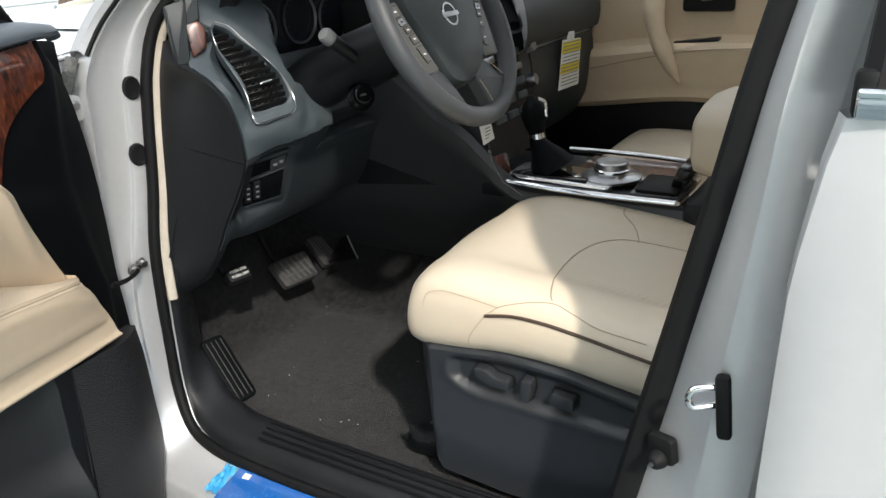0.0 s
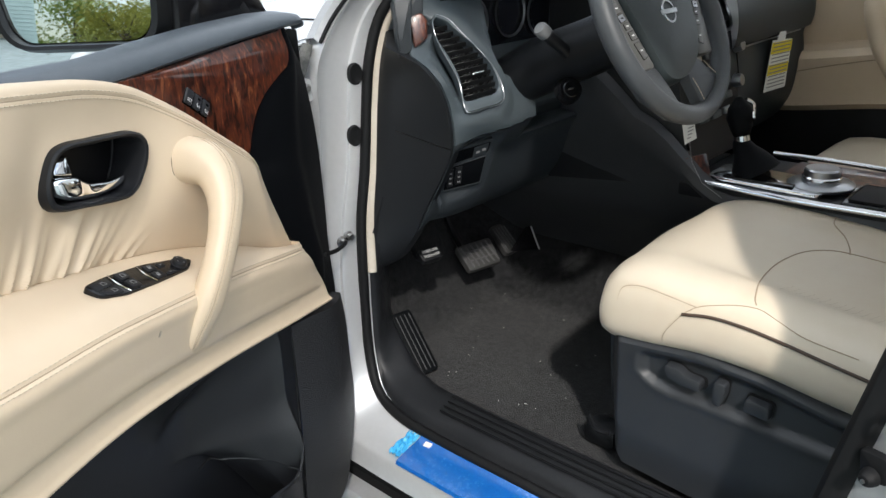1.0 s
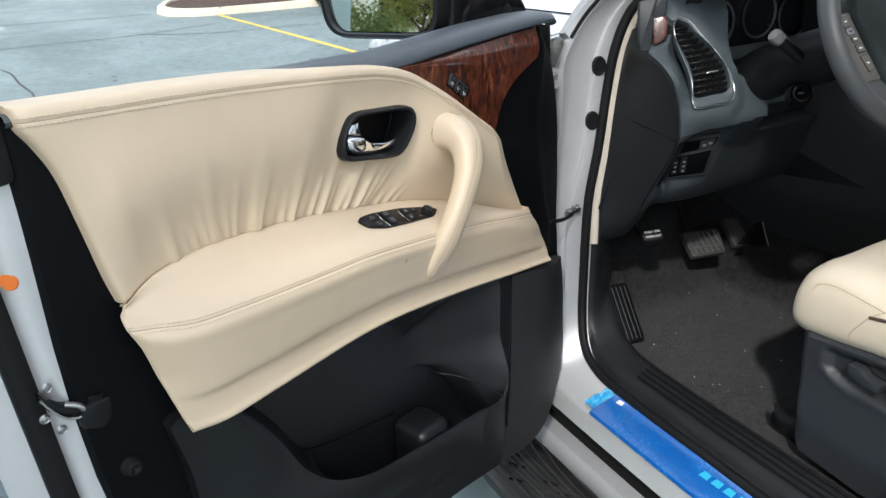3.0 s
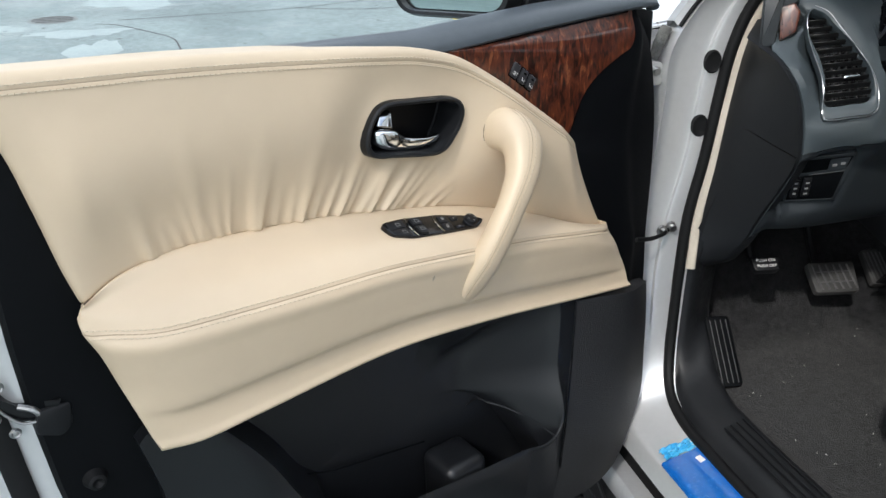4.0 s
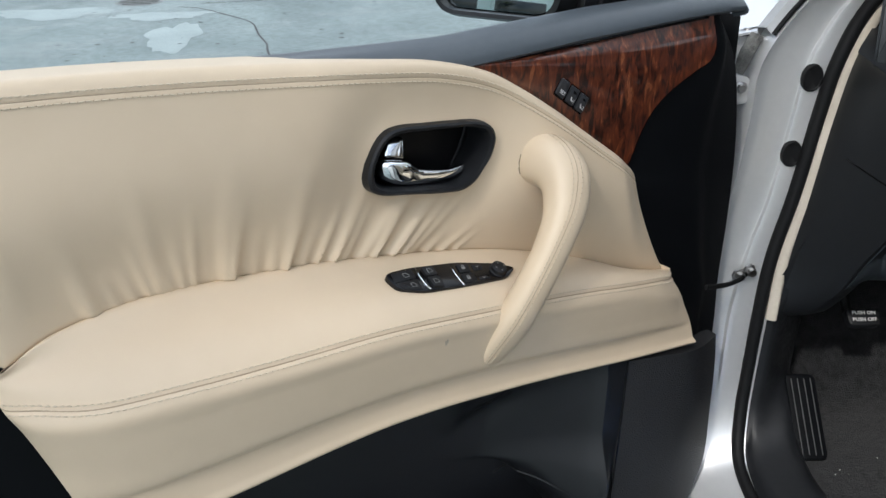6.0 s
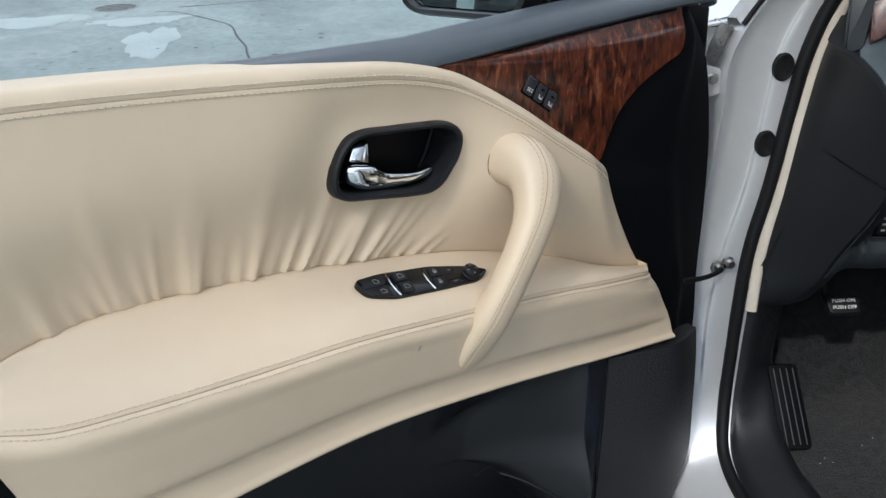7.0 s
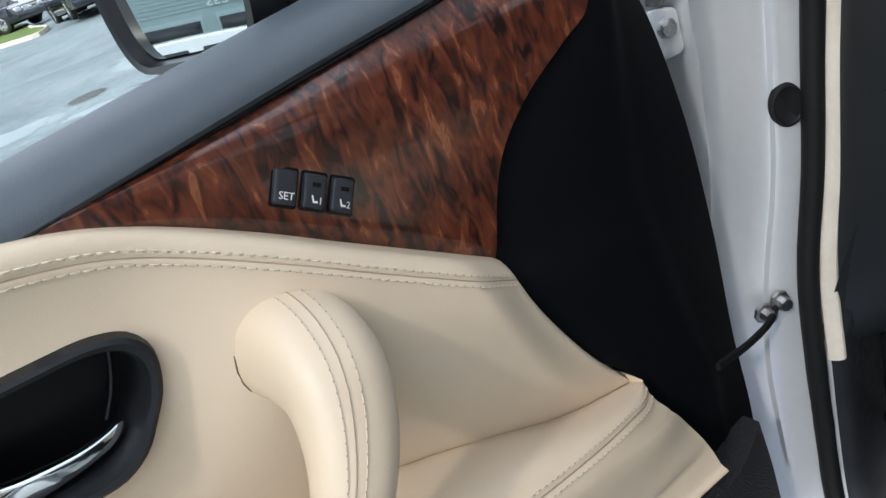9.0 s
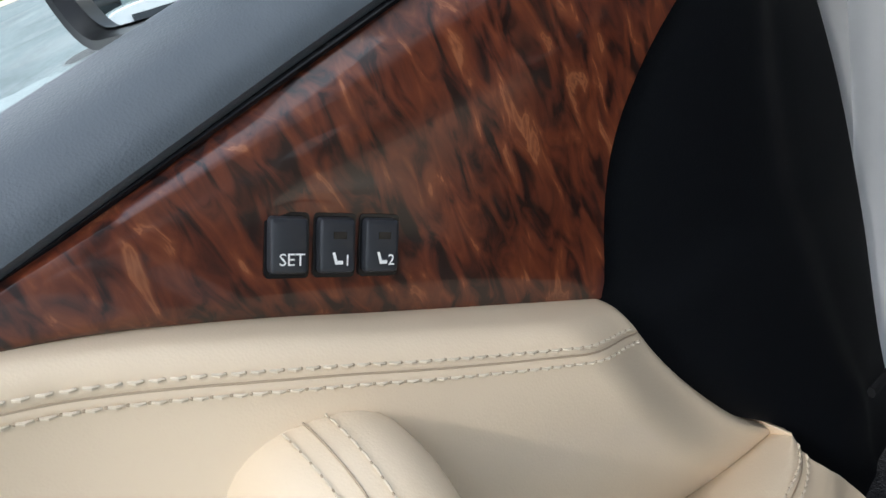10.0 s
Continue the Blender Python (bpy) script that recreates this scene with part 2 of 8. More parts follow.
def even(fine, count):
    run = [0.0]
    for a, b in zip(fine, fine[1:]):
        run.append(run[-1] + (b - a).length)
    out, k = [], 0
    for i in range(count):
        want = run[-1] * i / (count - 1)
        while k < len(run) - 2 and run[k + 1] < want:
            k += 1
        seg = run[k + 1] - run[k]
        out.append(fine[k].lerp(fine[k + 1], min(1, (want - run[k]) / seg) if seg else 0))
    return out


def coons(low, high, first, last, nu, nv):
    """Rows of points on the patch between four curves; low and high run from first to last."""
    a, b, c, d = spline(low, nu), spline(high, nu), spline(first, nv), spline(last, nv)
    rows = []
    for j in range(nv):
        v = j / (nv - 1)
        row = []
        for i in range(nu):
            u = i / (nu - 1)
            p = a[i] * (1 - v) + b[i] * v + c[j] * (1 - u) + d[j] * u
            p -= a[0] * (1 - u) * (1 - v) + a[-1] * u * (1 - v) + b[0] * (1 - u) * v + b[-1] * u * v
            row.append(p)
        rows.append(row)
    return rows


def sheet(rows, loop=False, bm=None):
    bm = bm or bmesh.new()
    v = [[bm.verts.new(p) for p in r] for r in rows]
    n = len(rows[0])
    for a, b in zip(v, v[1:]):
        for i in range(n if loop else n - 1):
            k = (i + 1) % n
            if len({a[i].co.to_tuple(6), a[k].co.to_tuple(6), b[k].co.to_tuple(6), b[i].co.to_tuple(6)}) < 3:
                continue
            bm.faces.new((a[i], a[k], b[k], b[i]))
    return bm


def skirt(rows, way):
    """Adds a border that turns back from the edge of the grid by the vector way."""
    way = Vector(way)
    full = [[r[0] + way, *r, r[-1] + way] for r in rows]
    return [[p + way for p in [rows[0][0], *rows[0], rows[0][-1]]], *full, [p + way for p in [rows[-1][0], *rows[-1], rows[-1][-1]]]]


def tube(path, radius, sides=12, count=0, flat=1.0, up=(0, 0, 1), caps=True, bm=None):
    """A swept tube; radius is a number or a list along the path; flat squeezes the section across 'up'."""
    pts = spline(path, count) if count else [Vector(p) for p in path]
    n = len(pts)
    rad = [radius] * n if not hasattr(radius, "__len__") else [float(np.interp(i / (n - 1), np.linspace(0, 1, len(radius)), radius)) for i in range(n)]
    rows = []
    for i, p in enumerate(pts):
        t = (pts[min(i + 1, n - 1)] - pts[max(i - 1, 0)]).normalized()
        side = t.cross(Vector(up))
        side = side.normalized() if side.length > 1e-4 else t.orthogonal().normalized()
        top = side.cross(t).normalized()
        rows.append([p + side * math.cos(k * 2 * math.pi / sides) * rad[i] + top * math.sin(k * 2 * math.pi / sides) * rad[i] * flat for k in range(sides)])
    start = 0 if bm is None else len(bm.verts)
    bm = sheet(rows, True, bm)
    if caps:
        bm.verts.ensure_lookup_table()
        bm.faces.new(bm.verts[start:start + sides])
        bm.faces.new(bm.verts[start + (n - 1) * sides:start + n * sides])
    return bm


def box(center, size, bevel=0.0, turn=None, bm=None, segments=2):
    own = bmesh.new()
    bmesh.ops.create_cube(own, size=1.0)
    bmesh.ops.scale(own, vec=size, verts=own.verts)
    if bevel:
        bmesh.ops.bevel(own, geom=own.edges[:], offset=bevel, segments=segments, profile=0.5, affect="EDGES")
    m = Matrix.Translation(center) @ (turn.to_4x4() if turn else Matrix())
    bmesh.ops.transform(own, matrix=m, verts=own.verts)
    if bm is None:
        return own
    me = bpy.data.meshes.new("tmp")
    own.to_mesh(me)
    own.free()
    bm.from_mesh(me)
    bpy.data.meshes.remove(me)
    return bm


def axes(x, y, z):
    """A turn whose columns are the three directions given."""
    return Matrix((Vector(x).normalized(), Vector(y).normalized(), Vector(z).normalized())).transposed()


def slab(outline, place, depth, bevel=0.0, bm=None, hole=None):
    """A plate: outline of (a, b) pairs; place maps (a, b, c) to the world; c runs from -depth to 0 at the face."""
    bm = bm or bmesh.new()
    n = len(outline)
    cx, cy = sum(p[0] for p in outline) / n, sum(p[1] for p in outline) / n

    def ring(c, inset):
        out = []
        for i, (x, y) in enumerate(outline):
            (x0, y0), (x1, y1) = outline[i - 1], outline[(i + 1) % n]
            e = Vector((x1 - x0, y1 - y0)).normalized()
            q = Vector((-e.y, e.x))
            if q.dot(Vector((cx - x, cy - y))) < 0:
                q = -q
            out.append(bm.verts.new(place(x + q.x * inset, y + q.y * inset, c)))
        return out
    if bevel:
        rings = [ring(-depth, 0), ring(-bevel, 0), ring(-bevel * 0.3, bevel * 0.3), ring(0, bevel)]
    else:
        rings = [ring(-depth, 0), ring(0, 0)]
    for a, b in zip(rings, rings[1:]):
        for i in range(n):
            bm.faces.new((a[i], a[(i + 1) % n], b[(i + 1) % n], b[i]))
    bm.faces.new(rings[0][::-1])
    bm.faces.new(rings[-1])
    return bm


def rounded(pts, radius, steps=5):
    """The outline with its corners rounded off."""
    out, n = [], len(pts)
    for i in range(n):
        p, a, b = Vector(pts[i]), Vector(pts[i - 1]), Vector(pts[(i + 1) % n])
        r = min(radius, (a - p).length * 0.45, (b - p).length * 0.45)
        s, e = p + (a - p).normalized() * r, p + (b - p).normalized() * r
        for k in range(steps + 1):
            t = k / steps
            q = s * (1 - t) ** 2 + p * 2 * t * (1 - t) + e * t * t
            out.append((q.x, q.y))
    return out


def ringplate(outer, inner, place, c_out, c_mid, c_in, bm=None):
    """A raised frame between two outlines of equal count."""
    bm = bm or bmesh.new()
    rows = [[place(x, y, c_out) for x, y in outer]]
    for k, c in ((0.18, c_mid * 0.8), (0.45, c_mid), (0.8, c_mid * 0.9)):
        rows.append([place(x0 + (x1 - x0) * k, y0 + (y1 - y0) * k, c) for (x0, y0), (x1, y1) in zip(outer, inner)])
    rows.append([place(x, y, c_mid * 0.4) for x, y in inner])
    rows.append([place(x, y, c_in) for x, y in inner])
    return sheet(rows, True, bm)


def lathe(profile, place, steps=24, bm=None):
    """Turns (radius, height) pairs about an axis; place maps (a, b, c) with c along the axis."""
    rows = [[place(r * math.cos(k * 2 * math.pi / steps), r * math.sin(k * 2 * math.pi / steps), h) for k in range(steps)] for r, h in profile]
    bm = sheet(rows, True, bm)
    return bm


def frame_at(origin, a, b):
    """Maps (a, b, c) in a local frame with axes a, b and their cross product to the world."""
    o, a, b = Vector(origin), Vector(a).normalized(), Vector(b).normalized()
    c = a.cross(b).normalized()
    b = c.cross(a)
    return lambda x, y, z=0.0: o + a * x + b * y + c * z


def lettering(text, place, size, mat, parent, name="lettering", depth=0.0004, align="CENTER", label=""):
    cu = bpy.data.curves.new("tmp", "FONT")
    cu.body, cu.size, cu.align_x, cu.align_y, cu.extrude = text, size, align, "CENTER", depth
    cu.resolution_u = 2
    ob = bpy.data.objects.new("tmp", cu)
    scene.collection.objects.link(ob)
    me = bpy.data.meshes.new_from_object(ob.evaluated_get(bpy.context.evaluated_depsgraph_get()))
    bpy.data.objects.remove(ob)
    bm = bmesh.new()
    bm.from_mesh(me)
    bpy.data.meshes.remove(me)
    for v in bm.verts:
        v.co = place(v.co.x, v.co.y, v.co.z)
    if parent is None:
        return bm
    return part(name, bm, mat, parent, label, smooth=False)


def stitches(path, step, length, radius, lift, normal, bm=None):
    """Short threads laid one after the other along a path."""
    pts = [Vector(p) for p in path]
    total = sum((b - a).length for a, b in zip(pts, pts[1:]))
    n = max(2, int(total / step))
    q = even(pts, n * 2 + 1)
    bm = bm or bmesh.new()
    for i in range(n):
        a, b = q[2 * i], q[2 * i + 1]
        w = (b - a)
        w = w.normalized() * length if w.length else w
        nn = normal(a) if callable(normal) else Vector(normal)
        a2 = a + nn * lift * 0.2
        tube([a2, a2 + w * 0.5 + nn * lift, a2 + w], [radius * 0.7, radius, radius * 0.7], 5, caps=False, up=nn, bm=bm)
    return bm


def smooth01(x):
    x = min(1.0, max(0.0, x))
    return x * x * (3 - 2 * x)


# ---- the open driver's door ----
DU, DN = Vector((0.367, -0.930, 0)).normalized(), Vector((0.930, 0.367, 0)).normalized()


def D(s, z, d=0.0):
    """A place on the door: s along it from the hinge, z up, d towards the cabin side."""
    return DU * (s - 0.416) + DN * (d - 1.083) + Vector((0, 0, z))


def DV(p):
    return D(p[0], p[1], p[2])


def door_rows(rows):
    return [[DV(p) for p in r] for r in rows]


DOOR = empty("car_door", D(0.02, 0.55, -0.08), "open silver driver's door with beige leather and wood trim", "car door")

TOP = [(0.302, 1.321, 0), (0.345, 1.3525, 0), (0.405, 1.3965, 0), (0.445, 1.4265, 0), (0.493, 1.459, 0), (0.530, 1.480, 0), (0.562, 1.492, 0),
       (0.616, 1.505, 0), (0.680, 1.513, 0), (0.736, 1.519, 0), (0.868, 1.530, 0), (0.969, 1.536, 0), (1.057, 1.539, 0), (1.160, 1.543, 0)]
CREASE = [(0.212, 1.138, -0.014), (0.30, 1.163, -0.016), (0.36, 1.190, -0.019), (0.413, 1.2105, -0.024), (0.48, 1.2335, -0.028), (0.545, 1.2515, -0.030), (0.663, 1.2735, -0.032), (0.767, 1.2895, -0.032),
          (0.863, 1.2975, -0.032), (0.949, 1.302, -0.029), (1.000, 1.300, -0.022), (1.050, 1.292, -0.013), (1.089, 1.276, 0)]
FRONT_EDGE = [(0.212, 1.138, -0.014), (0.252, 1.195, -0.003), (0.284, 1.259, 0), (0.297, 1.297, 0), (0.302, 1.321, 0)]
REAR_EDGE = [(1.089, 1.276, 0), (1.098, 1.313, 0), (1.112, 1.390, 0), (1.126, 1.456, 0), (1.142, 1.493, 0), (1.156, 1.518, 0), (1.160, 1.543, 0)]
LOWER_B = [(0.183, 1.016, 0.028), (0.321, 1.041, 0.036), (0.527, 1.072, 0.038), (0.713, 1.087, 0.038), (0.916, 1.073, 0.036), (0.998, 1.064, 0.030), (1.044, 1.064, 0.018)]
ARM = [(0.219, 1.1465, 0.006), (0.240, 1.1465, 0.021), (0.266, 1.1535, 0.032), (0.327, 1.171, 0.045), (0.472, 1.203, 0.062), (0.599, 1.221, 0.067), (0.712, 1.235, 0.068), (0.814, 1.238, 0.068),
       (0.905, 1.240, 0.065), (0.984, 1.2385, 0.056), (1.030, 1.237, 0.046), (1.066, 1.241, 0.031), (1.087, 1.250, 0.017), (1.097, 1.261, 0.006)]
BEZEL = [(0.705, 1.405), (0.694, 1.425), (0.681, 1.437), (0.664, 1.441), (0.628, 1.4385), (0.590, 1.4355), (0.558, 1.4315), (0.541, 1.4235), (0.534, 1.409), (0.540, 1.387), (0.552, 1.371), (0.564, 1.358), (0.581, 1.350), (0.601, 1.3505), (0.660, 1.360), (0.695, 1.367), (0.706, 1.376), (0.708, 1.389)]
BEZEL = [(p.x, p.y) for p in spline([(x, z, 0) for x, z in BEZEL + BEZEL[:1]], 73)[:-1]]


def inside(x, y, poly):
    hit = False
    for (x0, y0), (x1, y1) in zip(poly, poly[1:] + poly[:1]):
        if (y0 > y) != (y1 > y) and x < (x1 - x0) * (y - y0) / (y1 - y0) + x0:
            hit = not hit
    return hit


def edge_gap(x, y, poly):
    best = 9.0
    for (x0, y0), (x1, y1) in zip(poly, poly[1:] + poly[:1]):
        ex, ey = x1 - x0, y1 - y0
        t = min(1, max(0, ((x - x0) * ex + (y - y0) * ey) / (ex * ex + ey * ey + 1e-12)))
        best = min(best, math.hypot(x - x0 - t * ex, y - y0 - t * ey))
    return best


_rng = random.Random(4)
FOLDS = []
for _i in range(24):
    _s = 0.590 + 0.43 * (_i + _rng.uniform(-0.35, 0.35)) / 24
    _lean = np.interp(_s, [0.58, 0.66, 0.74, 0.82, 0.90, 1.02], [1.25, 0.85, 0.52, 0.22, 0.0, -0.35]) + _rng.uniform(-0.08, 0.08)
    _tall = _rng.uniform(0.055, 0.115) * (0.50 if _s < 0.63 else 1.05 if _s < 0.92 else 0.75)
    FOLDS.append((_s, _lean, _tall, _rng.uniform(0.0042, 0.0075), _rng.uniform(0.0040, 0.0072)))
for _s, _tall in ((0.935, 0.165), (0.865, 0.160), (0.995, 0.12), (0.805, 0.150), (0.745, 0.145), (0.700, 0.135), (0.672, 0.110)):
    FOLDS.append((_s, np.interp(_s, [0.58, 0.68, 0.74, 0.82, 0.90, 1.02], [1.1, 0.75, 0.50, 0.20, 0.0, -0.35]), _tall, 0.0105, 0.0060))
_cs, _cz = [p[0] for p in CREASE], [p[1] for p in CREASE]


def upper_relief(s, z):
    zc = np.interp(s, _cs, _cz)
    h = z - zc
    d = 0.0
    if 0 <= h < 0.17 and 0.5 < s < 1.08:
        for s0, lean, tall, wide, amp in FOLDS:
            if h < tall:
                x = (s - (s0 - lean * h)) / (wide * (0.7 + 0.6 * h / tall))
                if abs(x) < 3.2:
                    d += amp * math.exp(-x * x) * (1 - h / tall) ** 1.2 * smooth01(h / 0.012 + 0.35)
    d += 0.020 * math.exp(-((h - 0.125) / 0.080) ** 2)
    return d


def upper_panel_rows():
    coarse = coons(CREASE, TOP, FRONT_EDGE, REAR_EDGE, 320, 90)
    rows = []
    for j, (a, b) in enumerate(zip(coarse, coarse[1:])):
        steps = 4 if j > 76 else 1
        rows += [[p.lerp(q, k / steps) for p, q in zip(a, b)] for k in range(steps)]
    rows.append(coarse[-1])
    out = []
    for j, r in enumerate(rows):
        row = []
        for i, p in enumerate(r):
            s, z, d = p
            e = min((rows[-1][i] - p).length, 0.9)
            f = (r[0] - p).length
            g = (r[-1] - p).length
            d += upper_relief(s, z) * smooth01(f / 0.06) * smooth01(g / 0.05)
            base = (rows[0][i] - p).length
            for gap, r0, drop in ((e, 0.018, 0.013), (f, 0.010, 0.006), (g, 0.016, 0.012), (base, 0.007, 0.005)):
                if gap < r0:
                    d -= drop * (1 - math.sqrt(max(0, 1 - (1 - gap / r0) ** 2)))
            d -= 0.0009 * math.exp(-((e - 0.0172) / 0.0017) ** 2)
            d -= 0.019 * math.exp(-((0 if inside(s, z, BEZEL) else edge_gap(s, z, BEZEL)) / 0.05) ** 2)
            row.append(Vector((s, z, d)))
        out.append(row)
    return out


UPPER = upper_panel_rows()
_bm = sheet(skirt(door_rows(UPPER), DN * -0.05))
_hole = []
for _f in _bm.faces:
    _q = [((v.co.x * DU.x + v.co.y * DU.y) + 0.416, v.co.z) for v in _f.verts]
    if all(0.53 < x < 0.73 and inside(x, z, BEZEL) and edge_gap(x, z, BEZEL) > 0.0015 for x, z in _q):
        _hole.append(_f)
bmesh.ops.delete(_bm, geom=_hole, context="FACES")
part("upper_panel", _bm, LEATHER, DOOR, "beige leather door panel, gathered in folds above the armrest")


_c, _a, _b = spline(CREASE, 130), spline(ARM, 130), spline(LOWER_B, 130)
ARMROWS = []
for _i, (_p, _q, _r) in enumerate(zip(_c, _a, _b)):
    _k = smooth01(_q.z / 0.06)
    ARMROWS.append(spline([
        _p + Vector((0, -0.004, -0.012)), _p + Vector((0, 0.0015, -0.001)), _p + Vector((0, 0.005, 0.006)),
        _p.lerp(_q, 0.35) + Vector((0, 0.004 + 0.006 * _k, 0)), _p.lerp(_q, 0.75) + Vector((0, 0.005 + 0.006 * _k, 0)),
        _q + Vector((0, 0.004, -0.004)), _q + Vector((0, -0.012, 0.004)), _q.lerp(_r, 0.22) + Vector((0, 0, 0.006)),
        _q.lerp(_r, 0.46) + Vector((0, 0, 0.004 * _k)), _q.lerp(_r, 0.64) + Vector((0, 0, 0.001 * _k)), _q.lerp(_r, 0.71) + Vector((0, 0, -0.0080 * _k)), _q.lerp(_r, 0.78) + Vector((0, 0, -0.0080 * _k)), _q.lerp(_r, 0.90) + Vector((0, 0, -0.003 * _k)),
        _r + Vector((0, 0.006, 0.003)), _r + Vector((0, 0, -0.004)), _r + Vector((0, 0.002, -0.006 - 0.024 * smooth01((129 - _i) / 8)))], 200))
for _i in range(24):
    _fade = 1 - smooth01(_i / 23)
    for _k, _p in enumerate(ARMROWS[_i]):
        _v = (_k / 199 - 0.36) / 0.60
        if 0 < _v < 1:
            _p.x -= 0.011 * _fade * math.sin(math.pi * _v) ** 0.8
        _p.x += 0.016 * _fade * smooth01((_v - 0.80) / 0.2)
ARMRUN = []
for _row, _q in zip(ARMROWS, _a):
    _k = min(range(9, 138), key=lambda n: (_row[n] - _q).length)
    ARMRUN.append(sum((v - u).length for u, v in zip(_row[:_k], _row[1:_k + 1])))
ARMRUN = np.convolve(np.pad(ARMRUN, 12, mode="edge"), np.hanning(27)[1:-1] / np.hanning(27).sum(), mode="valid").tolist()
for _row, _at in zip(ARMROWS, ARMRUN):
    _run = [0.0]
    for _p, _q in zip(_row, _row[1:]):
        _run.append(_run[-1] + (_q - _p).length)
    for _p, _d in zip(_row, _run):
        _p += Vector((0, -0.66, -0.75)) * 0.0013 * math.exp(-((_d - _at) / 0.0018) ** 2)
_rows = door_rows(ARMROWS)
_end = _rows[-1][:178] + [_rows[-1][178]] * 22
_rows = [[p - DN * 0.03 for p in _rows[0]], *_rows, [p - DN * 0.004 + DU * 0.001 for p in _end], [p - DN * 0.009 - DU * 0.002 for p in _end], [p - DN * 0.016 - DU * 0.022 for p in _end]]
part("armrest", sheet(_rows), LEATHER, DOOR, "padded beige leather armrest with a twin-stitched seam")


def onward(path, step):
    """The same line, moved on along itself."""
    pts = [Vector(p) for p in path]
    return [p + (q - p).normalized() * step for p, q in zip(pts, pts[1:])]


def near_upper(frac_gap):
    """A line that runs below the top edge of the upper panel at the given distance."""
    out = []
    for i in range(len(UPPER[0])):
        col = [r[i] for r in UPPER][::-1]
        run = 0.0
        for a, b in zip(col, col[1:]):
            step = math.hypot(a.x - b.x, a.y - b.y)
            if run + step >= frac_gap:
                out.append(a.lerp(b, (frac_gap - run) / step))
                break
            run += step
    return out


# Painted contact shade along the crease above the armrest.
part("crease_shade", tube([DV(p + Vector((0, 0.0015, -0.0025))) for p in _c], 0.0016, 6, flat=0.7, up=DN), CREASESHADE, DOOR)
_seam = [DV(p) for p in near_upper(0.0172)]
_s1 = [DV(p) for p in near_upper(0.0124)]
_s2 = [DV(p) for p in near_upper(0.0220)]
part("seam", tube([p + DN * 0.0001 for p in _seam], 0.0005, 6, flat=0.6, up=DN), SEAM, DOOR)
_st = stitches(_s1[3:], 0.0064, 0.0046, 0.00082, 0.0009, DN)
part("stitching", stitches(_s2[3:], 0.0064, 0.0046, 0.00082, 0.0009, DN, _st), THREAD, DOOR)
# Dark dots between the threads paint the shade of the stitch gaps.
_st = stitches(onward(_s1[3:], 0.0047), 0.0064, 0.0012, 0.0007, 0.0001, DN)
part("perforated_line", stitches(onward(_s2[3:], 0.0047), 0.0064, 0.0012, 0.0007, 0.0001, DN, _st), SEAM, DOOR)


def arm_normal(p):
    return (DN * 0.75 + Vector((0, 0, 0.66))).normalized()


def arm_off(delta):
    """A line along the armrest that runs beside its edge at the given distance down the face."""
    out = []
    for row, at in zip(ARMROWS, ARMRUN):
        left = at + delta
        for u, v in zip(row, row[1:]):
            step = (v - u).length
            if left <= step:
                out.append(DV(u.lerp(v, left / step)))
                break
            left -= step
    return out


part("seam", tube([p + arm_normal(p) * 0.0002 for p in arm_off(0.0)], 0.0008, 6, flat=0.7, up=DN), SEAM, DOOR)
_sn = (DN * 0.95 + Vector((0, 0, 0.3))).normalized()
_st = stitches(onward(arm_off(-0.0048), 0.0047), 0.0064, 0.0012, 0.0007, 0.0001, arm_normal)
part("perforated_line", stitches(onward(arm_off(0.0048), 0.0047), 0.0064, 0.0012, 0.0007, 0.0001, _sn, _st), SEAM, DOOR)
_st = stitches(arm_off(-0.0048), 0.0064, 0.0046, 0.00085, 0.0010, arm_normal)
part("stitching", stitches(arm_off(0.0048), 0.0064, 0.0046, 0.00085, 0.0010, _sn, _st), THREAD, DOOR)

# wood trim and the padded belt above it
WTOP = [(0.552, 1.490, -0.018), (0.381, 1.500, -0.020), (0.237, 1.508, -0.021), (0.147, 1.512, -0.023)]
WLOW = [(0.552, 1.489, -0.018), (0.493, 1.458, -0.020), (0.405, 1.3945, -0.021), (0.345, 1.3505, -0.021), (0.299, 1.318, -0.021)]
WEND = [(0.299, 1.318, -0.021), (0.286, 1.357, -0.021), (0.266, 1.391, -0.021), (0.232, 1.418, -0.021), (0.184, 1.440, -0.021), (0.150, 1.455, -0.022), (0.147, 1.512, -0.022)]
_w = coons(WLOW, WTOP, [WLOW[0], WTOP[0]], WEND, 70, 26)
for _j, _r in enumerate(_w):
    for _i, _p in enumerate(_r):
        _v = _j / 25
        _p.z += 0.004 * math.sin(math.pi * min(1, _v * 0.9 + 0.05)) * smooth01(_i / 30) - 0.008 * smooth01((_v - 0.86) / 0.14) * smooth01(_i / 12) - 0.004 * smooth01((0.06 - _v) / 0.06)
WOODROWS = _w
WOODTRIM = part("wood_trim", sheet(skirt(door_rows(_w), DN * -0.03)), WOOD, DOOR, "lacquered figured brown wood panel")

